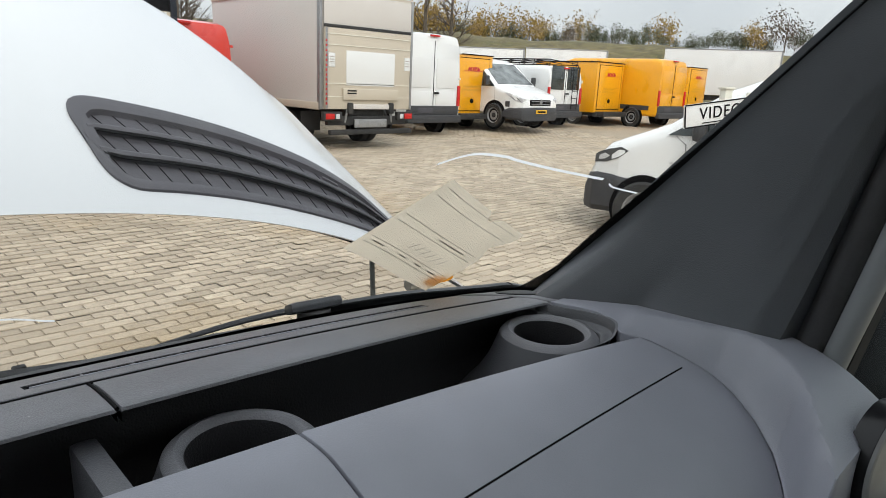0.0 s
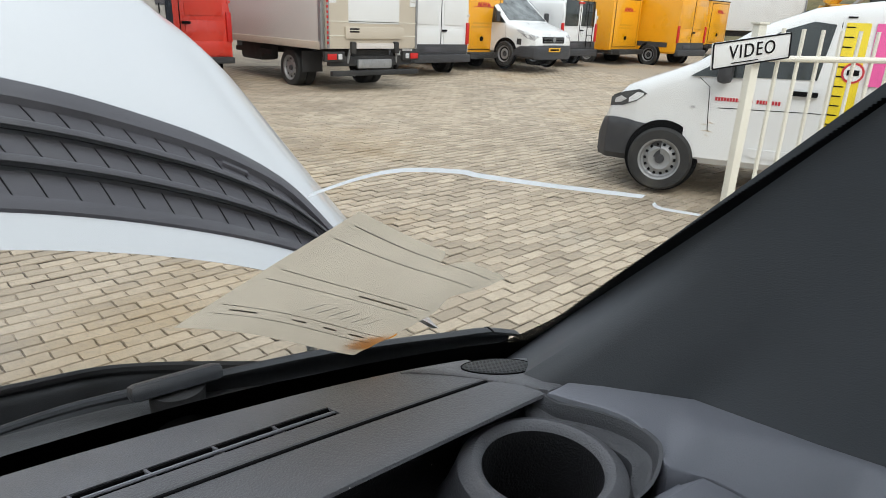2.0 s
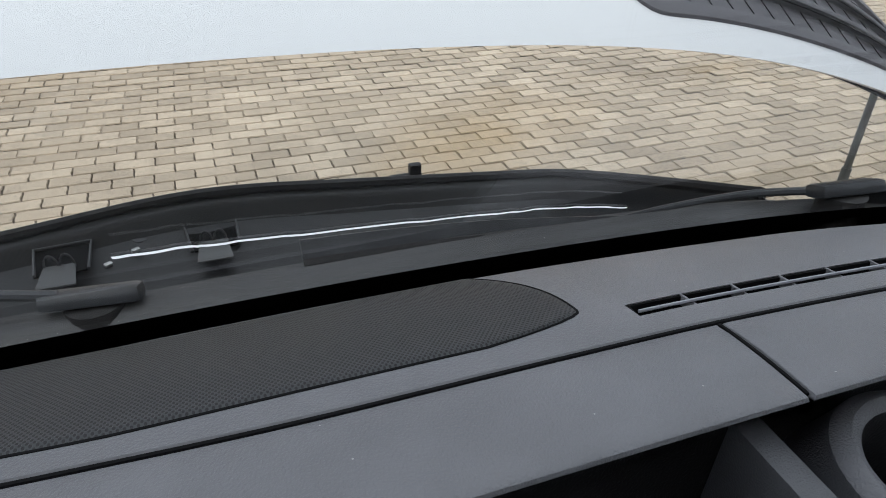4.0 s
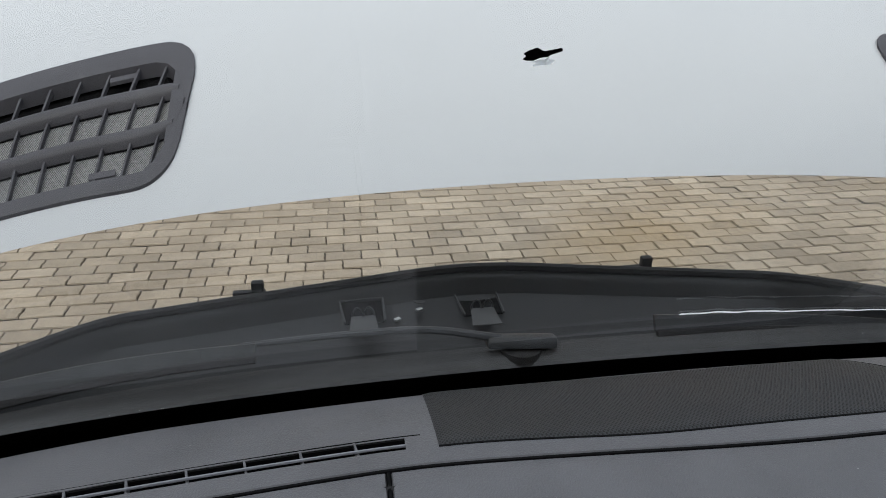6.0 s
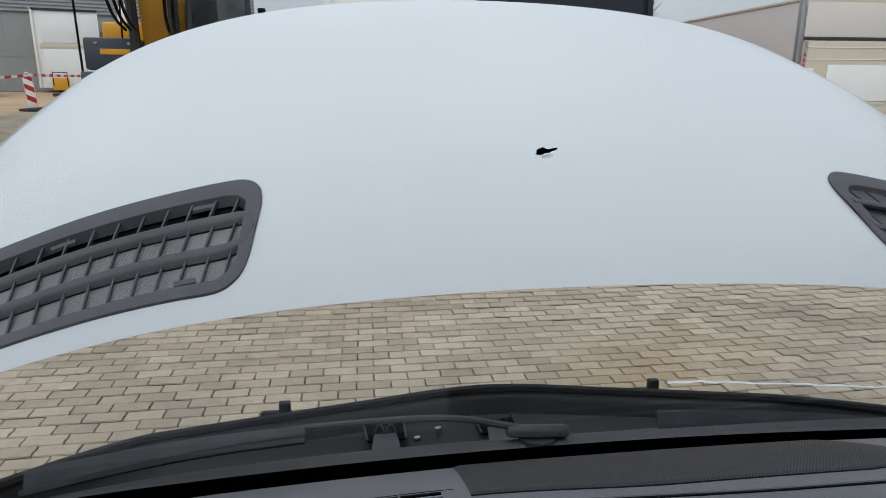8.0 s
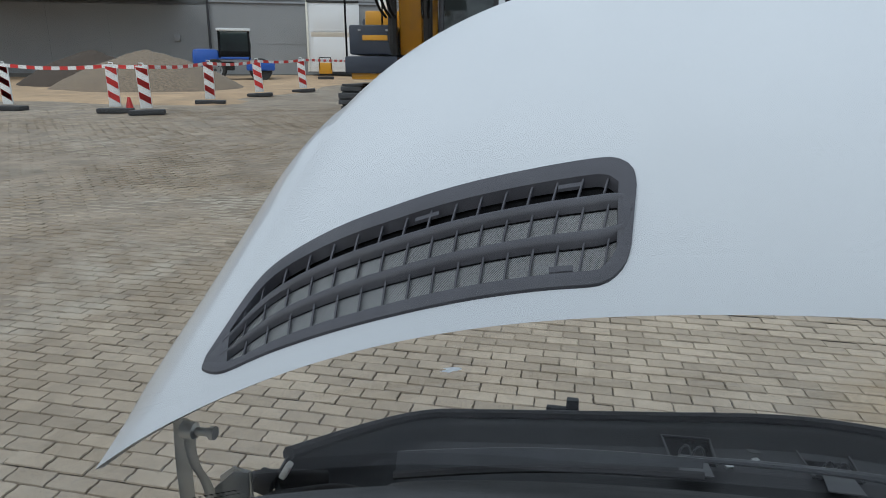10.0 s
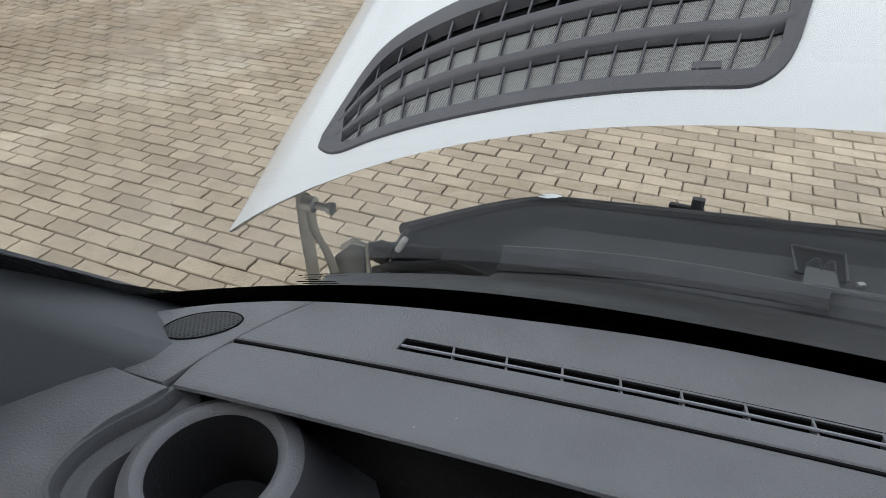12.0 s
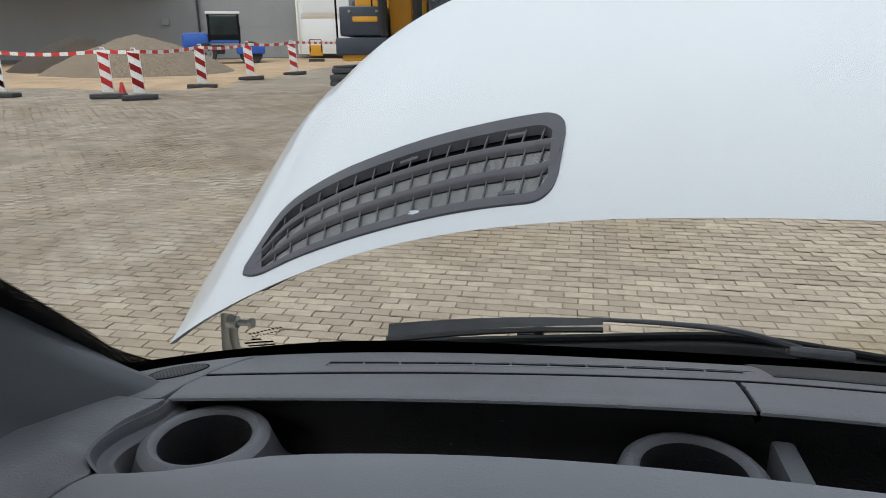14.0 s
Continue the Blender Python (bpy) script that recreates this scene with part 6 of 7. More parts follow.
def nearby_van():
    """White people carrier with grey bumper, nose at y = 5.1."""
    o = thing("white_van", on_ground(8.78, -0.36, 20), "white van with grey bumper, dents and red lettering bars", "van")
    L, H, W = 5.1, 1.84, 1.92
    top = [(0, 1.55), (0.08, 1.74), (0.5, 1.82), (1.6, H), (2.9, 1.81), (3.35, 1.745), (3.8, 1.56), (4.28, 1.225), (4.5, 1.13), (4.88, 0.975), (5.03, 0.82), (5.1, 0.66)]
    b = Body(top, [(0, 0.34), (4.3, 0.30), (5.1, 0.24)], W / 2, 1.0, 0.16, [(0, 0.96), (0.4, 1.0), (4.1, 1.0), (4.75, 0.93), (5.02, 0.80), (5.1, 0.66)])
    part("body", b.mesh(60), M["body_w"], o)
    bump = Body([(4.45, 0.62), (4.8, 0.70), (5.0, 0.70), (5.12, 0.62), (5.16, 0.5)], [(4.45, 0.26), (5.16, 0.22)], W / 2 + 0.015, 3.0, 0.0, [(4.45, 1.0), (4.75, 0.94), (5.03, 0.82), (5.16, 0.6)])
    part("front_bumper", bump.mesh(14), M["bumper"], o, "dark grey plastic bumper")
    for s in (-1, 1):
        for y in (0.95, 4.45):
            part("wheel_arch", lathe([(0.0, -0.02), (0.345, -0.02), (0.35, 0.006), (0.0, 0.006)], 32, "x"), M["black"], o).matrix_basis = Matrix.Translation((s * (b.hw(y, 0.45) - 0.002), y, 0.33))
            wheel(o, s * (W / 2 - 0.06), y, 0.305, 0.21, s, 14)
        part("headlamp", b.side([(5.04, 0.75), (4.90, 0.77), (4.76, 0.83), (4.66, 0.91), (4.74, 0.945), (4.90, 0.905), (5.03, 0.84)], s, 0.008, 0.12), M["lamp_grey"], o, "clear swept headlamp")
        part("lamp_core", b.side([(4.99, 0.79), (4.92, 0.80), (4.86, 0.84), (4.92, 0.865), (4.98, 0.835)], s, 0.012, 0.02), M["whitelens"], o)
        part("side_window", b.side([(3.78, 1.13), (3.25, 1.14), (3.19, 1.60), (3.36, 1.62), (3.58, 1.54), (3.78, 1.42)], s, 0.008), M["darkglass"], o)
        part("quarter_window", b.side([(4.28, 1.11), (3.84, 1.12), (3.84, 1.38), (3.92, 1.34)], s, 0.026), M["darkglass"], o)
        part("window_frame", b.side([(3.84, 1.12), (3.78, 1.12), (3.78, 1.42), (3.84, 1.38)], s, 0.018), M["black"], o)
        part("side_window", b.side([(1.2, 1.20), (0.4, 1.20), (0.4, 1.60), (1.2, 1.64)], s, 0.008), M["darkglass"], o)
        part("wing_mirror", box((s * (W / 2 + 0.11), 3.98, 1.17), (0.20, 0.13, 0.20), 0.055), M["bumper"], o)
        part("door_handle", b.side([(3.22, 1.00), (3.42, 1.00), (3.42, 1.04), (3.22, 1.04)], s, 0.035, 0.04), M["black"], o)
        part("rub_strip", b.side([(1.3, 0.42), (3.68, 0.42), (3.68, 0.50), (1.3, 0.50)], s, 0.012), M["body_w"], o)
        seams(o, b, s, [[(4.06, 0.62), (4.08, 0.8), (4.10, 1.02), (4.20, 1.10)], [(3.16, 0.36), (3.15, 0.9), (3.15, 1.62)], [(1.5, 0.36), (1.48, 1.0), (1.5, 1.64)], [(4.0, 0.84), (3.3, 0.86), (1.6, 0.88)]], 0.007)
        for k in range(22):
            y0 = 4.02 - 0.025 * k
            if k not in (9, 13, 18):
                part("lettering_bar", b.side([(y0, 0.905), (y0 + 0.017, 0.905), (y0 + 0.017, 0.938), (y0, 0.938)], s, 0.006, 0.007), M["redprint"], o)
        part("side_repeater", b.side([(4.20, 0.82), (4.24, 0.82), (4.24, 0.84), (4.20, 0.84)], s, 0.008, 0.02), M["whitelens"], o)
        rg_ = random.Random(3)
        for k in range(4):
            y_, z_ = rg_.uniform(3.98, 4.06), rg_.uniform(0.55, 0.8)
            part("scrape", b.side([(y_, z_), (y_ + rg_.uniform(0.04, 0.12), z_ + 0.01), (y_ + 0.05, z_ + rg_.uniform(0.012, 0.03))], s, 0.004, 0.005), M["lift"], o)
        # printed measuring tape and pink panel on the rear flank
        for k in range(12):
            part("tape_print", b.side([(2.94, 0.42 + 0.1 * k), (3.12, 0.42 + 0.1 * k), (3.12, 0.52 + 0.1 * k), (2.94, 0.52 + 0.1 * k)], s, 0.009, 0.012), M["tape_y"], o, "yellow printed measuring tape")
        disc = [(3.0 + 0.085 * math.cos(q * math.tau / 20), 1.22 + 0.085 * math.sin(q * math.tau / 20)) for q in range(20)]
        part("round_print", b.side(disc, s, 0.016, 0.012), M["redprint"], o)
        part("round_print", b.side([(3.0 + (y_ - 3.0) * 0.8, 1.22 + (z_ - 1.22) * 0.8) for y_, z_ in disc], s, 0.019, 0.012), M["body_w"], o, "white round print with red rim")
        part("print_bar", b.side([(2.955, 1.20), (3.045, 1.20), (3.045, 1.245), (2.955, 1.245)], s, 0.023, 0.012), M["black"], o)
        for k in range(16):
            z_ = 0.46 + 0.08 * k
            part("tape_mark", b.side([(3.05, z_), (3.12, z_), (3.12, z_ + 0.010), (3.05, z_ + 0.010)], s, 0.012, 0.014), M["black"], o)
        part("pink_print", b.side([(1.6, 1.12), (2.90, 1.12), (2.90, 1.62), (1.6, 1.63)], s, 0.016, 0.012), M["pink"], o)
    part("windscreen", b.lid([(-0.52, 3.42), (0.52, 3.42), (0.62, 4.24), (-0.62, 4.24)]), M["darkglass"], o)
    part("grille", box((0, 5.06, 0.76), (0.9, 0.06, 0.14), 0.02), M["black"], o)
    return o


M["lamp_grey"] = mat("smoked_headlamp", (0.085, 0.09, 0.095), 0.12, metal=0.2, var=0.2, scale=9)
M["tape_y"] = mat("yellow_tape_print", (0.78, 0.60, 0.02), 0.4, var=0.04)
M["pink"] = mat("pink_print", (0.75, 0.10, 0.33), 0.4, var=0.04)
nearby_van()


def gate():
    """Temporary gate panel on a drilled foot block, with a name board on its post."""
    bx, by, h = 5.16, 2.28, -112.0
    o = thing("gate", on_ground(bx, by, h), "cream painted steel gate panel with round bars", "gate")
    part("post", box((0, 0, 0.83), (0.06, 0.07, 1.62), 0.008), M["post"], o)
    part("post_cap", box((0, 0, 1.645), (0.08, 0.09, 0.016), 0.004), M["post"], o)
    for z in (0.27, 1.42):
        part("rail", tube([(0.0, 0, z), (0.0, 2.6, z)], 0.022, 8), M["post"], o)
    for k in range(14):
        part("bar", tube([(0, 0.22 + 0.185 * k, 0.12), (0, 0.22 + 0.185 * k, 1.62)], 0.014, 8), M["post"], o)
    f_ = thing("foot_block", on_ground(bx, by, h), "drilled grey recycled plastic foot block", "block")
    part("block", box((0, 0.16, 0.07), (0.24, 0.72, 0.14), 0.012), M["concrete"], f_)
    for k in range(4):
        part("block_hole", box((0, -0.10 + 0.17 * k, 0.141), (0.08, 0.07, 0.006), 0.002), M["black"], f_)
    sgn = thing("sign_board", on_ground(bx, by, h, 0.05) @ Matrix.Translation((0, -0.10, 1.42)) @ Matrix.Rotation(radians(7.5), 4, "X") @ Matrix.Translation((0, -0.06, -1.42)), "white name board with black border on the gate post", "sign")
    part("board", box((0.065, 0.06, 1.42), (0.014, 0.66, 0.17), 0.006), M["body_w"], sgn)
    for c, s in (((0.074, 0.06, 1.500), (0.006, 0.65, 0.009)), ((0.074, 0.06, 1.340), (0.006, 0.65, 0.009)), ((0.074, -0.265, 1.42), (0.006, 0.009, 0.15)), ((0.074, 0.385, 1.42), (0.006, 0.009, 0.15))):
        part("border", box(c, s), M["black"], sgn)
    cu = bpy.data.curves.new("sign_word", "FONT")
    cu.body, cu.size, cu.extrude, cu.align_x, cu.align_y = "VIDEO", 0.122, 0.002, "CENTER", "CENTER"
    cu.space_character = 1.15
    tob = new("sign_word", cu)
    tob.data.materials.append(M["black"])
    tob.parent = sgn
    tob.matrix_basis = Matrix.Translation((0.075, 0.06, 1.425)) @ Matrix(((0, 0, 1, 0), (1, 0, 0, 0), (0, 1, 0, 0), (0, 0, 0, 1)))
    part("small_print", box((0.075, 0.0, 1.360), (0.005, 0.22, 0.006)), M["black"], sgn)
    return o


gate()
# ---------------------------------------------------------------- works yard beyond the bonnet


def building():
    """Long grey shed, seen along its front."""
    o = tagged(thing("building", pose(-19.7, 32.4, 1.28, 0, 0, 20.4), "long grey metal-clad shed with ribbed fascia", "building"), kind="structure")
    L = 15.2
    part("wall", box((L / 2 - 16, 4.0, 1.9), (L + 32, 8.0, 3.9), 0.0), M["wallmetal"], o)
    for k in range(17):
        part("wall_joint", box((-31 + 2.9 * k, -0.006, 1.9), (0.025, 0.02, 3.8)), M["fascia"], o)
    part("wall_joint", box((-8, -0.006, 1.75), (46, 0.02, 0.02)), M["fascia"], o)
    bm = bmesh.new()
    n, z0, z1 = 9, 3.72, 5.2
    prev = None
    for k in range(n * 4 + 1):
        z = z0 + (z1 - z0) * k / (n * 4)
        y = -0.06 - 0.05 * (1 if k % 4 in (1, 2) else 0)
        q = [bm.verts.new((0.0, y, z)), bm.verts.new((L, y, z))]
        if prev:
            bm.faces.new((prev[0], prev[1], q[1], q[0]))
        prev = q
    part("fascia", bm, M["fascia"], o, "ribbed metal fascia", smooth=False)
    part("fascia_return", box((L - 0.02, 4.0, 4.46), (0.06, 8.1, 1.5)), M["fascia"], o)
    part("roof", box((L / 2 - 16, 4.0, 5.2), (L + 32, 8.1, 0.10)), M["fascia"], o)
    part("drain_pipe", tube([(0.02, -0.12, 0.0), (0.02, -0.12, 5.2)], 0.06), M["bumper"], o)
    part("wall_box", box((-1.6, -0.08, 2.0), (0.30, 0.16, 0.36), 0.02), M["rim"], o)
    part("upper_wall", box((-16, 0.2, 4.4), (32, 0.4, 1.6)), M["wallmetal"], o)
    part("canopy", box((-9.2, -2.4, 4.15), (16, 5.0, 0.40), 0.02), M["bumper"], o, "dark canopy over the loading door")
    part("canopy_lamp", box((-4.6, -4.2, 3.86), (1.6, 0.2, 0.10), 0.02), M["lamp"], o, "lit strip lamp")
    part("mast", tube([(-1.0, 1.0, 5.2), (-1.0, 1.0, 8.2)], 0.07), M["bumper"], o)
    part("base_kerb", box((L / 2 - 16, -0.2, 0.1), (L + 32, 0.3, 0.2)), M["concrete"], o)
    return o


M["lamp"] = bpy.data.materials.new("strip_lamp")
M["lamp"].use_nodes = True
M["lamp"].node_tree.nodes["Principled BSDF"].inputs["Emission Color"].default_value = (1, 0.95, 0.85, 1)
M["lamp"].node_tree.nodes["Principled BSDF"].inputs["Emission Strength"].default_value = 6.0
building()


def sand_field():
    bm = bmesh.new()
    rg = random.Random(5)
    n = 46
    v = {}
    for i in range(n + 1):
        for j in range(n + 1):
            x, y = -46 + 38.6 * i / n, 14.6 + 21 * j / n
            lim = -9.2 - 0.02 * (y - 15) + 0.9 * noise.noise(Vector((0, y * 0.35, 0)))
            edge = smooth01((lim - x) / 1.2) * smooth01((y - 15.3 - 0.6 * noise.noise(Vector((x * 0.3, 0, 2)))) / 1.0)
            z = ground_z(x, y) - 0.05 + edge * (0.11 + 0.05 * noise.noise(Vector((x * 0.5, y * 0.5, 0))) + 0.02 * noise.noise(Vector((x * 2, y * 2, 0))))
            v[i, j] = bm.verts.new((x, y, z))
    for i in range(n):
        for j in range(n):
            bm.faces.new((v[i, j], v[i + 1, j], v[i + 1, j + 1], v[i, j + 1]))
    return tagged(part("sand_area", bm, M["sand"]), "bare ochre sand of the dug-up yard", "sand", kind="stuff")


sand_field()


def heap(x, y, rx, ry, h, material, label, seed):
    def fn(a, b):
        an, r = a * math.tau, b
        k = 1 + 0.14 * noise.noise(Vector((math.cos(an) * 1.4, math.sin(an) * 1.4, seed)))
        px, py = rx * r * k * math.cos(an), ry * r * k * math.sin(an)
        z = h * (1 - r) ** 0.9 * (1 - 0.25 * (1 - r)) * 1.3 + 0.12 * noise.noise(Vector((px * 1.6, py * 1.6, seed))) * (1 - r)
        z += 0.035 * noise.noise(Vector((px * 7, py * 7, seed))) * (r < 0.98)
        return (x + px, y + py, ground_z(x, y) - 0.05 + z)
    return tagged(part("heap", grid(fn, 72, 36), material), label, "heap", kind="stuff")


heap(-15.76, 21.76, 3.7, 2.6, 1.45, M["gravel"], "heap of brown gravel on the sand", 1.0)
heap(-19.9, 23.89, 3.1, 2.4, 1.45, M["soil"], "heap of dark soil behind the gravel", 5.0)


def beacon():
    o = thing("barrier_beacon", Matrix(), "red and white striped barrier beacon on a rubber foot", "beacon", "barrier beacons")
    part("panel", box((0, 0, 0.60), (0.25, 0.04, 0.92), 0.012), M["beacon_w"], o)
    for k in range(3):
        bm = bmesh.new()
        z = 0.22 + 0.31 * k
        vs = [bm.verts.new((-0.115, -0.027, z + 0.14)), bm.verts.new((0.115, -0.027, z)), bm.verts.new((0.115, -0.027, z + 0.15)), bm.verts.new((-0.115, -0.027, z + 0.29))]
        if k == 2:
            for q in vs:
                q.co.z = min(q.co.z, 1.03)
        bmesh.ops.solidify(bm, geom=[bm.faces.new(vs)], thickness=0.003)
        part("stripe", bm, M["beacon_r"], o)
    part("foot", box((0, 0, 0.055), (0.75, 0.36, 0.11), 0.03), M["rubber"], o)
    part("handle", tube([(-0.05, 0, 1.05), (-0.04, 0, 1.11), (0.04, 0, 1.11), (0.05, 0, 1.05)], 0.014), M["beacon_w"], o)
    return o


M["beacon_w"] = mat("beacon_white", (0.72, 0.72, 0.70), 0.4, var=0.04, dirt=(0.4, 0.36, 0.3), dscale=5, damt=0.3)
M["beacon_r"] = mat("beacon_red", (0.55, 0.03, 0.025), 0.35, var=0.06)
BEACONS = [(-13.86, 13.61, 10), (-10.92, 13.56, 24), (-10.02, 13.43, 30), (-10.07, 16.12, 26), (-10.12, 18.97, 24), (-9.61, 21.07, 20)]
first = beacon()
first.matrix_world = on_ground(*BEACONS[0])
for x, y, h in BEACONS[1:]:
    copy_thing(first, on_ground(x, y, h) @ pose(0, 0, 0, 0, random.Random(x).uniform(-4, 4), 0))
cone = thing("traffic_cone", on_ground(-10.74, 13.81, 0), "small dirty orange traffic cone", "cone")
part("cone_body", lathe([(0.0, 0.0), (0.14, 0.0), (0.14, 0.03), (0.10, 0.04), (0.03, 0.34), (0.0, 0.34)], 16, "z"), M["beacon_r"], cone)
tape = thing("barrier_tape", Matrix(), "red and white barrier tape sagging between beacons", "tape")
rows_ = [(-22.0, 12.7)] + [(b[0], b[1]) for b in BEACONS] + [(-9.1, 29.4)]
for nm, off in (("tape_white", 0), ("tape_red", 1)):
    bm = bmesh.new()
    for (xa, ya), (xb, yb) in zip(rows_, rows_[1:]):
        L_ = math.hypot(xb - xa, yb - ya)
        n = max(3, int(L_ / 0.22))
        for k in range(n):
            if k % 2 != off:
                continue
            q = []
            for t in (k / n, (k + 1) / n):
                x, y = xa + (xb - xa) * t, ya + (yb - ya) * t
                z = ground_z(x, y) + 1.04 - 0.09 * math.sin(t * math.pi) * min(1, L_ / 4)
                q.append((x, y, z))
            vs = [bm.verts.new((*q[0][:2], q[0][2] - 0.04)), bm.verts.new((*q[1][:2], q[1][2] - 0.04)), bm.verts.new((*q[1][:2], q[1][2] + 0.04)), bm.verts.new((*q[0][:2], q[0][2] + 0.04))]
            bm.faces.new(vs)
    part(nm, bm, M["beacon_r"] if off else M["beacon_w"], tape)


M["cabpane"] = glass_mat("tinted_cab_pane", (0.35, 0.42, 0.40), 0.8)


def roller():
    o = thing("road_roller", on_ground(-16.2, 27.85, -61) @ Matrix.Scale(0.76, 4), "blue road roller with white-roofed cab", "roller")
    part("drum", lathe([(0.0, -0.95), (0.62, -0.95), (0.65, -0.9), (0.65, 0.9), (0.62, 0.95), (0.0, 0.95)], 32, "x"), M["chassis"], o).matrix_basis = Matrix.Translation((0, 1.85, 0.65))
    part("drum_frame", box((0, 1.85, 0.85), (2.25, 1.6, 0.50), 0.08), M["blue"], o)
    for s in (-1, 1):
        wheel(o, s * 0.72, -0.7, 0.62, 0.45, s, 8)
        part("cab_rail", tube([(s * 0.98, 1.25, 1.2), (s * 1.0, 1.35, 2.1), (s * 0.98, 1.2, 2.4)], 0.03), M["black"], o)
    part("engine_hood", box((0, -1.15, 1.28), (1.7, 1.5, 1.05), 0.30), M["blue"], o)
    part("hood_sides", box((0, -0.6, 0.85), (1.1, 2.0, 0.5), 0.1), M["chassis"], o)
    part("cab_floor", box((0, 0.45, 1.30), (1.9, 1.8, 0.16), 0.05), M["blue"], o)
    for sx in (-1, 1):
        part("cab_pane", box((sx * 0.90, 0.45, 2.05), (0.02, 1.5, 1.30)), M["cabpane"], o)
        part("cab_pane", box((0, 0.45 + sx * 0.80, 2.05), (1.7, 0.02, 1.30)), M["cabpane"], o)
        for sy in (-0.37, 1.27):
            part("cab_post", tube([(sx * 0.92, sy, 1.3), (sx * 0.86, sy, 2.80)], 0.06), M["black"], o)
        part("cab_sill", box((sx * 0.92, 0.45, 1.52), (0.06, 1.6, 0.32), 0.02), M["black"], o)
    part("seat", box((0, 0.2, 1.75), (0.60, 0.5, 0.85), 0.08), M["black"], o)
    part("console", box((0.2, 0.95, 1.65), (0.6, 0.2, 0.6), 0.05), M["black"], o)
    part("cab_roof", box((0, 0.45, 2.86), (2.0, 1.9, 0.16), 0.06), M["body_w"], o)
    part("side_mirror", box((1.25, 1.25, 2.2), (0.22, 0.05, 0.36), 0.03), M["black"], o)
    return o


roller()


def excavator():
    m = on_ground(-4.42, 16.0, 192, -0.22)
    o = thing("excavator", m, "yellow excavator with raised rusty bucket and dark cab", "excavator")
    turn = Matrix.Rotation(radians(-27), 4, "Z")
    for s in (-1, 1):
        pts = [(-1.2, 0.21), (-1.45, 0.50), (-1.2, 0.80), (1.0, 0.80), (1.25, 0.50), (1.0, 0.21)]
        t = part("track", slab([turn @ Vector((s * 1.15 - 0.28, y, z)) for y, z in pts], turn @ Vector((1, 0, 0)), 0.56), M["chassis"], o)
        for k in range(16):
            part("track_shoe", box(turn @ Vector((s * 1.15, -1.2 + 0.15 * k, 0.82)), (0.60, 0.11, 0.05), 0.01, turn), M["bumper"], t)
        for k in range(4):
            part("track_shoe", box(turn @ Vector((s * 1.15, 1.28 - 0.10 * abs(k - 1.5), 0.28 + 0.15 * k)), (0.60, 0.05, 0.11), 0.01, turn), M["bumper"], t)
    part("turntable", lathe([(0.0, 0.6), (0.8, 0.6), (0.8, 1.05), (0.0, 1.05)], 28, "z"), M["chassis"], o)
    part("deck", box((-0.1, -0.3, 1.06), (3.0, 3.4, 0.20), 0.04), M["exc_y"], o, "yellow deck edge")
    part("engine_cover", box((0, -1.4, 1.75), (2.8, 1.4, 1.3), 0.10), M["bluegrey"], o)
    part("step_box", box((0.95, 0.75, 1.27), (1.15, 1.5, 0.36), 0.04), M["bluegrey"], o, "dark blue-grey lower tool box")
    part("side_box", box((0.92, 0.55, 1.80), (1.05, 1.5, 0.62), 0.05), M["bluegrey"], o, "dark blue-grey upper tool box")
    part("box_slot", box((0.88, 1.31, 1.84), (0.55, 0.02, 0.11), 0.01), M["exc_y"], o)
    for dx in (-0.3, 0.3):
        part("box_latch", box((0.92 + dx, 1.31, 2.0), (0.06, 0.03, 0.05), 0.01), M["rim"], o)
    part("hood", box((0.75, -0.3, 2.30), (0.95, 0.8, 0.40), 0.06), M["exc_y"], o)
    part("air_filter", lathe([(0.0, 0.0), (0.17, 0.0), (0.19, 0.06), (0.19, 0.30), (0.12, 0.40), (0.0, 0.40)], 20, "z"), M["body_w"], o, "white rounded filter cap").matrix_basis = Matrix.Translation((0.75, -0.3, 2.5))
    part("boom_foot", box((-0.12, 0.5, 2.0), (0.75, 0.9, 1.9), 0.06), M["exc_y"], o)
    part("cab", box((-1.15, 0.55, 2.05), (1.2, 1.9, 1.9), 0.12), M["darkglass"], o, "glazed operator cab")
    for sx in (-1.73, -0.57):
        for sy in (-0.35, 1.48):
            part("cab_post", tube([(sx, sy, 1.1), (sx, sy, 3.0)], 0.055), M["bumper"], o)
    part("cab_roof", box((-1.15, 0.55, 3.02), (1.3, 2.0, 0.12), 0.04), M["bumper"], o)
    part("cab_frame", box((-1.15, 1.50, 1.55), (1.15, 0.05, 0.10), 0.01), M["bumper"], o)
    for sx in (-1.6, -1.25, -0.75):
        part("work_lamp", box((sx, 1.5, 3.16), (0.16, 0.1, 0.14), 0.02), M["black"], o)
    part("mirror_arm", tube([(-1.75, 1.5, 2.3), (-1.98, 1.62, 2.35), (-1.98, 1.62, 2.7)], 0.018), M["black"], o)
    part("side_mirror", box((-1.99, 1.62, 2.6), (0.16, 0.05, 0.30), 0.03), M["black"], o)
    part("handrail", tube([(1.5, 1.3, 1.1), (1.52, 1.32, 2.9), (1.35, 1.0, 3.0)], 0.022), M["black"], o)
    part("handrail", tube([(0.42, 1.3, 2.1), (0.42, 1.32, 3.1), (0.70, 1.3, 3.1), (0.72, 1.3, 2.1)], 0.018), M["black"], o)

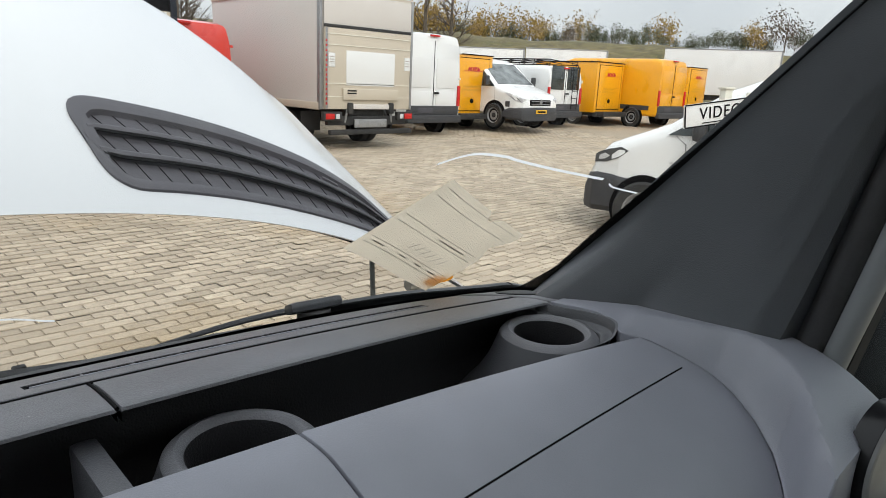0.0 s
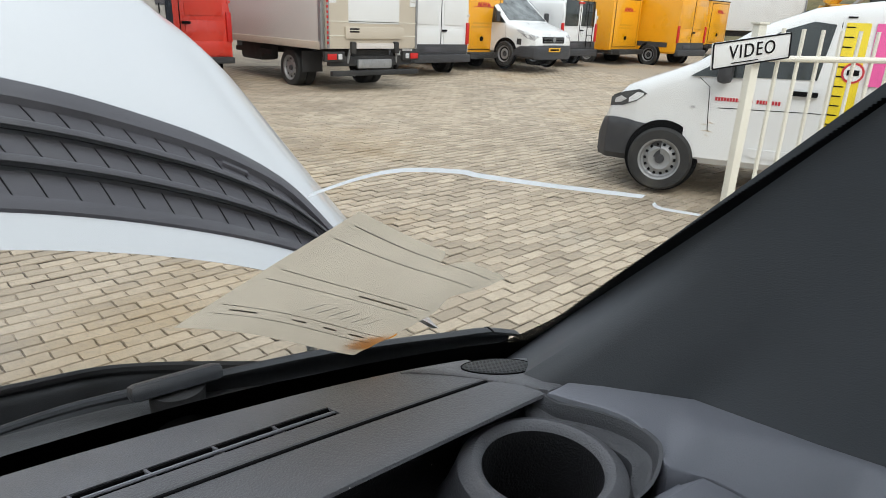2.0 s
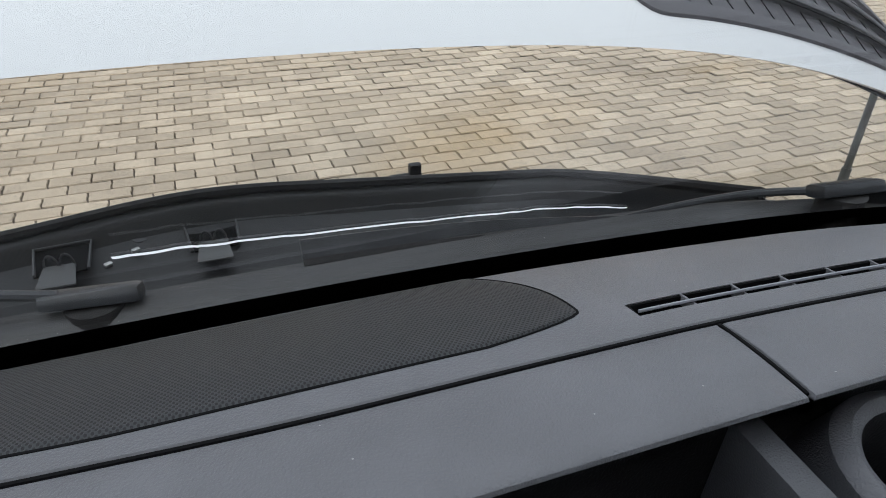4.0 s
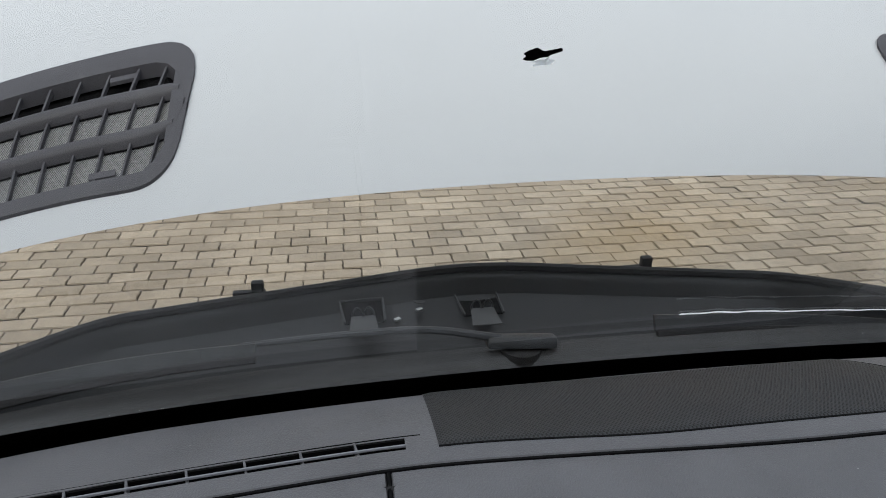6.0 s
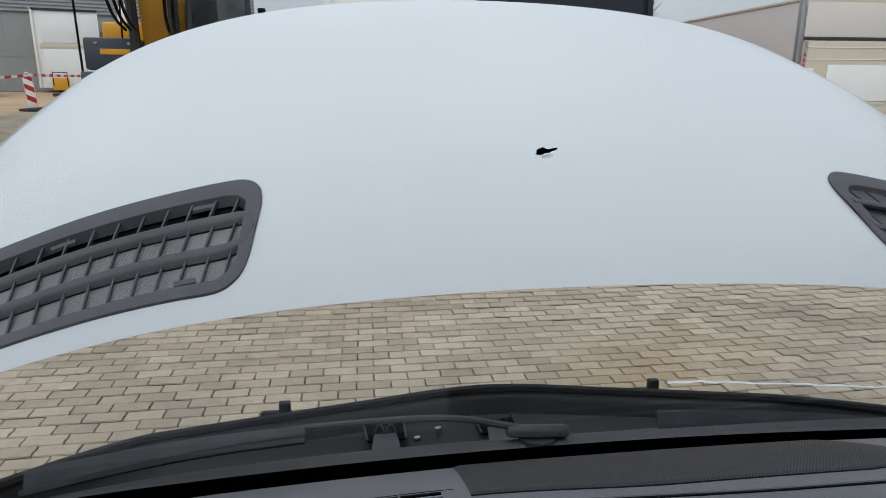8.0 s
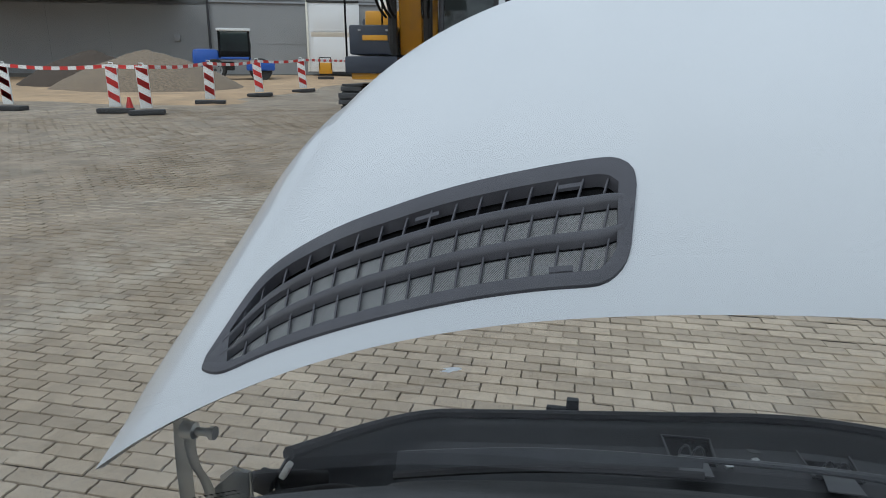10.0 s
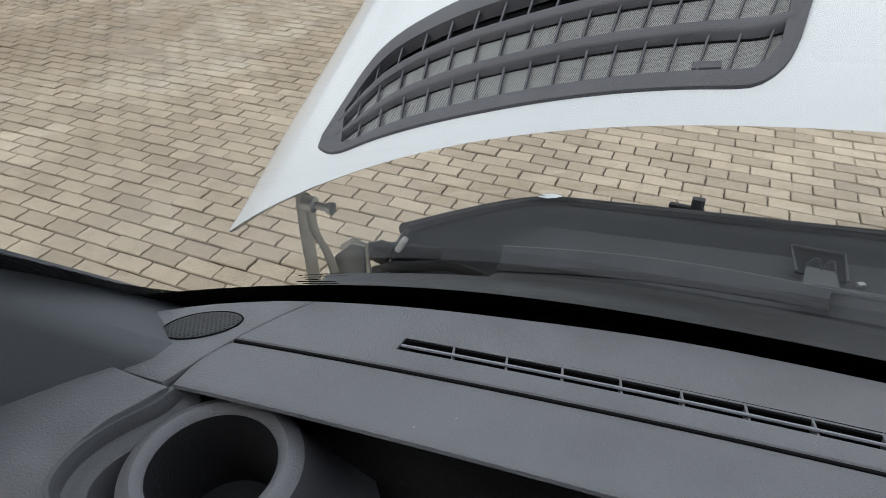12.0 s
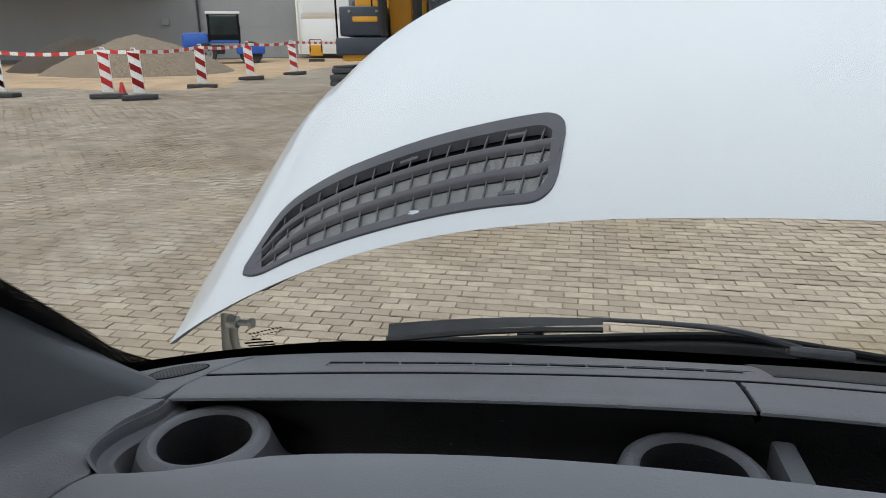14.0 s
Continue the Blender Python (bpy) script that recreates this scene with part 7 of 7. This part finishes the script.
    def limb(name, pts, wd, hs, material, x0=0.1):
        bm = bmesh.new()
        rings = []
        for k, (y, z) in enumerate(pts):
            a = Vector(pts[min(k + 1, len(pts) - 1)]) - Vector(pts[max(k - 1, 0)])
            nrm = Vector((-a.y, a.x)).normalized() * hs[k] / 2
            rings.append([bm.verts.new((x0 + sx * wd / 2, y + s2 * nrm.x, z + s2 * nrm.y)) for sx, s2 in ((-1, -1), (1, -1), (1, 1), (-1, 1))])
        for q, w in zip(rings, rings[1:]):
            for k in range(4):
                bm.faces.new((q[k], q[(k + 1) % 4], w[(k + 1) % 4], w[k]))
        bm.faces.new(rings[0])
        bm.faces.new(rings[-1][::-1])
        bmesh.ops.bevel(bm, geom=list(bm.edges), offset=0.02, segments=1, affect="EDGES")
        return part(name, bm, material, o)

    limb("boom", [(0.6, 1.6), (1.3, 3.2), (2.2, 4.8), (3.2, 5.6)], 0.5, [0.6, 0.75, 0.6, 0.45], M["exc_y"])
    limb("stick", [(3.1, 5.8), (3.6, 4.8), (3.9, 3.6)], 0.36, [0.5, 0.5, 0.35], M["exc_y"])
    for sx in (-0.28, 0.48):
        part("ram", tube([(sx, 1.2, 1.5), (sx, 1.75, 3.0)], 0.10), M["chassis"], o)
        part("ram_rod", tube([(sx, 1.75, 3.0), (sx, 2.4, 4.6)], 0.05), M["rim"], o)
    part("stick_ram", tube([(0.1, 4.2, 5.2), (0.1, 4.35, 3.5)], 0.075), M["rim"], o)
    for k, sx in enumerate((-0.22, -0.34, 0.42, 0.52, 0.62)):
        part("hose", tube(spline([(sx, 3.2, 5.2), (sx * 1.2, 4.3, 4.4), (sx * 1.2, 4.3, 3.3), (sx, 3.6, 2.4), (sx * 0.9, 2.2, 2.2)], 6), 0.028, 6), M["black"], o)
    part("coupler", box((0.1, 4.40, 2.95), (0.42, 0.34, 0.50), 0.08), M["exc_y"], o)
    part("coupler_plate", box((0.1, 4.45, 3.28), (0.62, 0.30, 0.12), 0.04), M["exc_y"], o)
    for sx in (-0.16, 0.36):
        part("coupler_ear", box((sx, 4.40, 3.62), (0.09, 0.30, 0.75), 0.03), M["exc_y"], o)

    # wide bucket behind the coupler: a rolled shell with a straight lip, closed by side plates
    def shell(a, b):
        an = radians(-30 + 215 * b)
        return (-1.08 + 2.3 * a, 3.75 + 0.48 * math.cos(an), 3.55 - 0.72 * math.sin(an))
    part("bucket_shell", grid(shell, 6, 22, 0.05), M["rust"], o, "rusty curved bucket shell")
    for sx in (-1.08, 1.22):
        pts = [shell(0, k / 12) for k in range(13)]
        part("bucket_side", slab([(sx, p[1], p[2]) for p in pts], (math.copysign(1, sx), 0, 0), 0.05), M["rust"], o)
    part("bucket_lip", box((0.07, 4.28, 3.42), (2.42, 0.06, 0.16), 0.015), M["rust"], o)
    return o


M["bluegrey"] = mat("dark_bluegrey_paint", (0.028, 0.036, 0.055), 0.4, var=0.1, scale=3, dirt=(0.1, 0.09, 0.08), dscale=4, damt=0.3)
excavator()


def parked_truck(name, x, y, w, l, z1, material, label, white):
    o = thing(name, on_ground(x, y, 0), label, "truck")
    part("box_body", box((0, l / 2, (1.0 + z1) / 2), (w, l, z1 - 1.0), 0.02), material, o)
    for s in (-1, 1):
        part("corner_post", box((s * (w / 2 - 0.02), 0.0, (1.0 + z1) / 2), (0.10, 0.10, z1 - 1.0), 0.015), M["body_w"] if white else M["navy"], o)
        wheel(o, s * (w / 2 - 0.2), 1.4, 0.46, 0.26, s, 8)
    part("top_frame", box((0, -0.02, z1 - 0.05), (w, 0.10, 0.12), 0.015), M["body_w"] if white else M["navy"], o)
    part("chassis", box((0, l / 2, 0.75), (w * 0.7, l * 0.95, 0.3), 0.03), M["chassis"], o)
    if white:
        part("roll_door", box((0, -0.005, (1.0 + z1) / 2 - 0.15), (w - 0.3, 0.03, z1 - 1.35), 0.005), M["body_w"], o)
        for k in range(8):
            part("door_slat_gap", box((0, -0.022, 1.25 + 0.27 * k), (w - 0.3, 0.012, 0.012)), M["rim"], o)
        part("door_frame", box((0, -0.03, z1 - 0.33), (w - 0.2, 0.03, 0.03)), M["chassis"], o)
        part("camera_box", box((0.05, -0.06, z1 + 0.02), (0.22, 0.12, 0.10), 0.03), M["black"], o)
        for s in (-1, 1):
            part("marker_lamp", box((s * (w / 2 - 0.15), -0.08, z1 - 0.03), (0.2, 0.03, 0.05), 0.01), M["black"], o)
    else:
        for k in range(8):
            part("letter_block", box((-0.56 + 0.16 * k, -0.012, z1 - 0.24), (0.115, 0.016, 0.17), 0.03), M["lettering"], o)
        part("script_bar", box((0.05, -0.012, z1 - 0.50), (0.95, 0.014, 0.045), 0.01), M["lettering"], o)
        # printed living-room picture below the lettering
        p = part("picture", box((0.0, -0.008, 1.62), (2.36, 0.014, 1.30), 0.003), M["print_wall"], o, "printed picture of a room with a grey sofa")
        flat = lambda x0, x1, z0, z1_, mt, d, lean=0.0: part("picture_print", slab([(x0 + lean, -0.016 - d, z0), (x1 + lean, -0.016 - d, z0), (x1, -0.016 - d, z1_), (x0, -0.016 - d, z1_)], (0, 1, 0), 0.002), M[mt], p)
        flat(-1.17, 1.17, 0.98, 1.80, "print_floor", 0.0)
        for x0, x1, mt in ((-0.30, -0.16, "post"), (-0.16, -0.05, "print_wood"), (0.0, 0.08, "body_w2"), (0.10, 0.48, "whitelens"), (0.55, 0.62, "print_wood"), (0.80, 0.84, "bumper"), (0.86, 1.10, "body_w"), (0.93, 0.96, "bumper"), (1.02, 1.05, "bumper")):
            flat(x0, x1, 1.78, 2.26, mt, 0.001)
        flat(0.18, 0.40, 2.05, 2.24, "leaf_g", 0.003, 0.03)
        for k in range(7):
            flat(0.62 + 0.04 * k, 0.64 + 0.04 * k, 1.98, 2.10 + 0.03 * (k % 3), "leaf_y", 0.003, -0.02 * (k - 3) / 2)
        flat(-0.22, 0.62, 1.88, 2.06, "print_sofa", 0.005)
        flat(-0.02, 0.86, 1.72, 1.92, "print_sofa", 0.007, 0.02)
        flat(0.05, 0.24, 1.92, 2.02, "body_w2", 0.009, 0.03)
        for x0 in (0.10, 0.42, 0.82):
            flat(x0, x0 + 0.02, 1.62, 1.73, "bumper", 0.006, 0.02)
        flat(0.30, 0.52, 1.66, 1.71, "post", 0.011)
        flat(0.96, 1.17, 1.42, 1.78, "vent", 0.009, 0.05)
        flat(0.98, 1.17, 1.60, 1.80, "bumper", 0.011)
        flat(1.05, 1.07, 1.30, 1.44, "black", 0.010)
        part("top_band", box((0, -0.014, 2.36), (2.40, 0.02, 0.16), 0.004), M["black"], o)
        st = part("sticker", box((1.06, -0.045, 1.98), (0.28, 0.012, 0.38), 0.004), M["body_w"], o, "white sticker with red and blue corners")
        part("sticker_corner", slab([(0.94, -0.053, 2.14), (1.18, -0.053, 2.14), (1.18, -0.053, 2.06)], (0, 1, 0), 0.003), M["red"], st)
        part("sticker_corner", slab([(0.94, -0.053, 1.92), (1.18, -0.053, 1.83), (0.94, -0.053, 1.83)], (0, 1, 0), 0.003), M["blue"], st)
        for k in range(2):
            part("print_bar", box((1.06, -0.053, 2.02 - 0.04 * k), (0.12, 0.004, 0.022)), M["black"], st)
    return o


parked_truck("white_box_truck", 0.56, 11.88, 2.5, 6.0, 3.28, M["body_w"], "white box truck with roller door at its tail", True)
parked_truck("dark_box_truck", 3.43, 11.12, 2.45, 6.0, 3.42, M["navy"], "dark navy box truck with lettering and room picture", False)

sb = thing("site_container", on_ground(-13.0, 32.7, 18.8), "white box body standing against the shed", "container")
part("body", box((0, 0.8, 2.0), (2.6, 1.6, 3.4), 0.03), M["body_w"], sb)
part("post", box((-1.28, -0.02, 2.0), (0.10, 0.08, 3.4), 0.01), M["post"], sb)
part("top_beam", box((0, -0.02, 3.66), (2.6, 0.08, 0.10), 0.01), M["chassis"], sb)
part("shutter", box((0.1, -0.012, 2.85), (2.2, 0.03, 1.2), 0.01), M["body_w"], sb)
part("shutter", box((0.1, -0.012, 1.25), (2.2, 0.03, 1.5), 0.01), M["body_w"], sb)
part("band", box((0.1, -0.016, 2.1), (2.4, 0.03, 0.22), 0.01), M["lift"], sb)
gen = thing("plate_compactor", on_ground(-12.0, 29.0, 21), "small yellow compactor standing by the wall", "compactor")
part("engine", box((0, 0, 0.55), (0.6, 0.5, 0.5), 0.08), M["exc_y"], gen)
part("base", box((0, 0.1, 0.12), (0.7, 0.8, 0.14), 0.03), M["chassis"], gen)
part("handle", tube([(-0.25, -0.3, 0.5), (-0.25, -0.7, 1.0), (0.25, -0.7, 1.0), (0.25, -0.3, 0.5)], 0.02), M["black"], gen)


def yellow_arm():
    """Boom of a second excavator over the roofs, far behind the white van."""
    o = thing("far_excavator", on_ground(33.61, 9.98, -74), "yellow excavator boom beyond the parked van", "excavator")
    bm = tube(spline([(-1.3, 0, 1.8), (-0.9, 0, 2.6), (0.1, 0, 3.5), (1.3, 0, 4.0), (3.0, 0, 4.3), (4.6, 0, 3.4)], 6), 0.30, 8)
    part("boom", bm, M["exc_y"], o)
    part("boom_ram", tube([(-0.6, -0.3, 1.9), (0.9, -0.3, 3.2)], 0.10, 8), M["rim"], o)
    part("house", box((0.2, 0, 1.7), (2.4, 2.2, 1.2), 0.1), M["exc_y"], o)
    part("cab", box((0.9, 0.6, 2.3), (1.0, 1.0, 1.1), 0.08), M["darkglass"], o)
    part("tracks", box((0.2, 0, 0.55), (3.0, 2.4, 0.9), 0.2), M["chassis"], o)


yellow_arm()

# ---------------------------------------------------------------- bank, trees, mast


def bank():
    def fn(a, b):
        az = radians(-20 + 150 * a)
        d = 44 + 34 * b
        x, y = d * math.cos(az), d * math.sin(az)
        h = smooth01(b / 0.55) * (4.3 + 0.5 * noise.noise(Vector((az * 4, 0, 1))))
        h *= 0.35 + 0.65 * smooth01((a - 0.10) / 0.2)
        h += 0.25 * noise.noise(Vector((x * 0.35, y * 0.35, 0))) * smooth01(b / 0.2) + 0.10 * noise.noise(Vector((x * 1.3, y * 1.3, 4)))
        return (x, y, ground_z(x, y) - 0.1 + h)
    return tagged(part("grass_bank", grid(fn, 150, 30), M["grass"]), "overgrown grass bank behind the yard", "bank", kind="structure")


bank()


def tree(x, y, z, h, spread, leafmat, seed, dens, label, bare=False):
    """Tapered trunk with limbs and forked twigs, and loose clumps of small leaves with gaps between."""
    rg = random.Random(seed)
    o = thing("tree", pose(x, y, z), label, "tree", "trees on the bank")
    bm = bmesh.new()
    add_tube(bm, [(0, 0, -0.4), (0.03 * h * rg.uniform(-1, 1), 0, h * 0.4), (0.04 * h * rg.uniform(-1, 1), 0, h * 0.75), (0, 0, h * 0.97)], [h * 0.020, h * 0.015, h * 0.009, h * 0.002], 6)
    tips = []
    for k in range(14 if not bare else 34):
        zz = h * (rg.uniform(0.05, 0.75) if not bare else rg.uniform(0.2, 0.85))
        a = rg.uniform(0, math.tau)
        ln = spread * (1.1 - 0.85 * zz / h) * rg.uniform(0.55, 1.0)
        e = (ln * math.cos(a), ln * math.sin(a), min(h, zz + ln * rg.uniform(0.5, 1.3)))
        add_tube(bm, [(0, 0, zz), (e[0] * 0.5, e[1] * 0.5, zz + (e[2] - zz) * 0.4), e], [h * 0.006, h * 0.004, h * 0.001], 4)
        tips.append(e)
        for q in range(4 if bare else 2):
            b2 = rg.uniform(0, math.tau)
            e2 = (e[0] + 0.4 * ln * math.cos(b2), e[1] + 0.4 * ln * math.sin(b2), e[2] + rg.uniform(-0.1, 0.5) * ln)
            add_tube(bm, [(e[0] * 0.6, e[1] * 0.6, zz + (e[2] - zz) * 0.55), e2], [h * 0.003, h * 0.0007], 3)
            tips.append(e2)
    part("trunk", bm, M["bark"], o)
    verts, faces = [], []
    for k in range(dens):
        tx, ty, tz = tips[k % len(tips)]
        f_ = rg.uniform(0.55, 1.08)
        c = Vector((tx * f_, ty * f_, tz * (rg.uniform(0.25, 1.02) if not bare else rg.uniform(0.8, 1.02)))) + Vector((rg.gauss(0, 1), rg.gauss(0, 1), rg.gauss(0, 0.9))) * spread * (0.13 if not bare else 0.06)
        s = h * rg.uniform(0.018, 0.046) * (0.22 if bare else 1)
        u = Vector((rg.gauss(0, 1), rg.gauss(0, 1), rg.gauss(0, 1))).normalized()
        w = u.orthogonal().normalized()
        q = u.cross(w)
        b0 = len(verts)
        verts += [c + w * s, c + q * s * 0.6, c - w * s, c - q * s * 0.6]
        faces.append((b0, b0 + 1, b0 + 2, b0 + 3))
    me = bpy.data.meshes.new("crown")
    me.from_pydata(verts, [], faces)
    me.materials.append(leafmat)
    new("crown", me).parent = o
    return o


rt = random.Random(12)
for k in range(64):
    az = radians(12 + 44 * (k + rt.uniform(-0.5, 0.5)) / 63)
    d = rt.uniform(64, 76)
    x, y = d * math.cos(az), d * math.sin(az)
    kind = rt.random()
    hh = rt.uniform(1.0, 1.8) if kind < 0.7 else rt.uniform(2.0, 2.9)
    if math.degrees(az) > 40:
        hh *= 1.35
    lm = M["leaf_y"] if (kind > 0.8 or (math.degrees(az) > 40 and kind > 0.45)) else (M["leaf_g"] if kind < 0.5 else M["leaf_b"])
    tree(x, y, 5.6, hh, hh * 0.75, lm, k, 1300 if lm is not M["leaf_b"] else 900, "autumn tree with thinning leaves on the bank" if lm is not M["leaf_g"] else "low green bush on the bank")
for x, y, h, s_ in ((21.0, 50.0, 9.5, 31), (22.5, 52.0, 9.0, 32), (37.0, 41.0, 11.0, 33), (39.5, 40.5, 10.0, 34)):
    tree(x, y, 1.2, h, h * 0.26, M["leaf_b"], s_, 120, "tall leafless tree behind the trucks", True)
tree(5.4, 62.0, 1.8, 13.5, 1.5, M["leaf_b"], 41, 900, "slender poplar behind the trucks", True)
tree(7.0, 64.0, 1.8, 12.8, 1.5, M["leaf_b"], 42, 900, "slender poplar behind the trucks", True)
mast = thing("lamp_mast", on_ground(-1.78, 47.86, 0), "thin grey lighting mast far off", "mast")
part("pole", tube([(0, 0, 0), (0, 0, 6.2)], [0.09, 0.05], 8), M["rim"], mast)

# ---------------------------------------------------------------- clay pavers, laid in rows


def paver_outline(rg):
    """Wavy-ended paver, 205 x 100 mm, centred on the origin."""
    hl, hw = 0.1017, 0.0470
    j = lambda: rg.uniform(-0.0016, 0.0016)
    zig = 0.0030
    return [(-hl + zig + j(), -hw + j()), (-0.03, -hw + j()), (0.04, -hw + j()), (hl + zig + j(), -hw + j()), (hl - zig + j(), -0.012), (hl + zig * 0.6 + j(), 0.016), (hl - zig + j(), hw + j()), (0.03, hw + j()), (-0.05, hw + j()), (-hl - zig + j(), hw + j()), (-hl + zig * 0.6, 0.016), (-hl - zig * 0.4, -0.012)]


def lay_pavers():
    rg = random.Random(21)
    outlines = [paver_outline(rg) for _ in range(12)]
    n = 12
    verts, faces = [], []
    singles = []
    ny = int((PY1 - PY0) / 0.105)
    nx = int((PX1 - PX0) / 0.21)
    for r in range(ny):
        y = PY0 + 0.105 * (r + 0.5)
        shift = 0.105 * (r % 2) + 0.0021 * r
        for c in range(nx):
            x = PX0 + 0.21 * (c + 0.5) + shift % 0.21
            if x + 0.2 < -9.3 and y > 15.3:
                continue
            z = ground_z(x, y) + rg.gauss(0, 0.0015)
            tx, ty = rg.gauss(0, 0.010), rg.gauss(0, 0.012)
            rot = rg.gauss(0, 0.008)
            if -1.1 < x < 1.3 and 3.3 < y < 5.3 and len(singles) < 300:
                singles.append((x, y, z, tx, ty, rot, rg.randrange(12)))
                continue
            o = outlines[rg.randrange(12)]
            s = -1 if rg.random() < 0.5 else 1
            b = len(verts)
            near = x * x + (y - 3) ** 2 < 64
            for k, (px, py) in enumerate(o):
                px, py = px * s + py * rot, py * s
                verts.append((x + px, y + py, z - 0.008 + tx * px + ty * py))
            for k, (px, py) in enumerate(o):
                px, py = px * s + py * rot, py * s
                verts.append((x + px * 0.978, y + py * 0.955, z + tx * px + ty * py))
            for k in range(n):
                faces.append((b + k, b + (k + 1) % n, b + n + (k + 1) % n, b + n + k))
            faces.append(tuple(b + n + k for k in range(n)))
    me = bpy.data.meshes.new("paver_field")
    me.from_pydata(verts, [], faces)
    me.materials.append(M["paver"])
    f_ = new("paver_field", me)
    f_.parent = pavement
    tagged(f_, "weathered beige clay pavers with dark joints", kind="stuff")
    meshes = []
    for o in outlines:
        mv = [(px, py, -0.008) for px, py in o] + [(px * 0.978, py * 0.955, 0.0) for px, py in o]
        mf = [(k, (k + 1) % n, n + (k + 1) % n, n + k) for k in range(n)] + [tuple(n + k for k in range(n))]
        m1 = bpy.data.meshes.new("paver")
        m1.from_pydata(mv, [], mf)
        m1.materials.append(M["paver_piece"])
        meshes.append(m1)
    for x, y, z, tx, ty, rot, k in singles:
        p = new("paver", meshes[k])
        p.parent = pavement
        p.matrix_basis = Matrix.Translation((x, y, z)) @ Euler((ty, -tx, rot)).to_matrix().to_4x4()


lay_pavers()
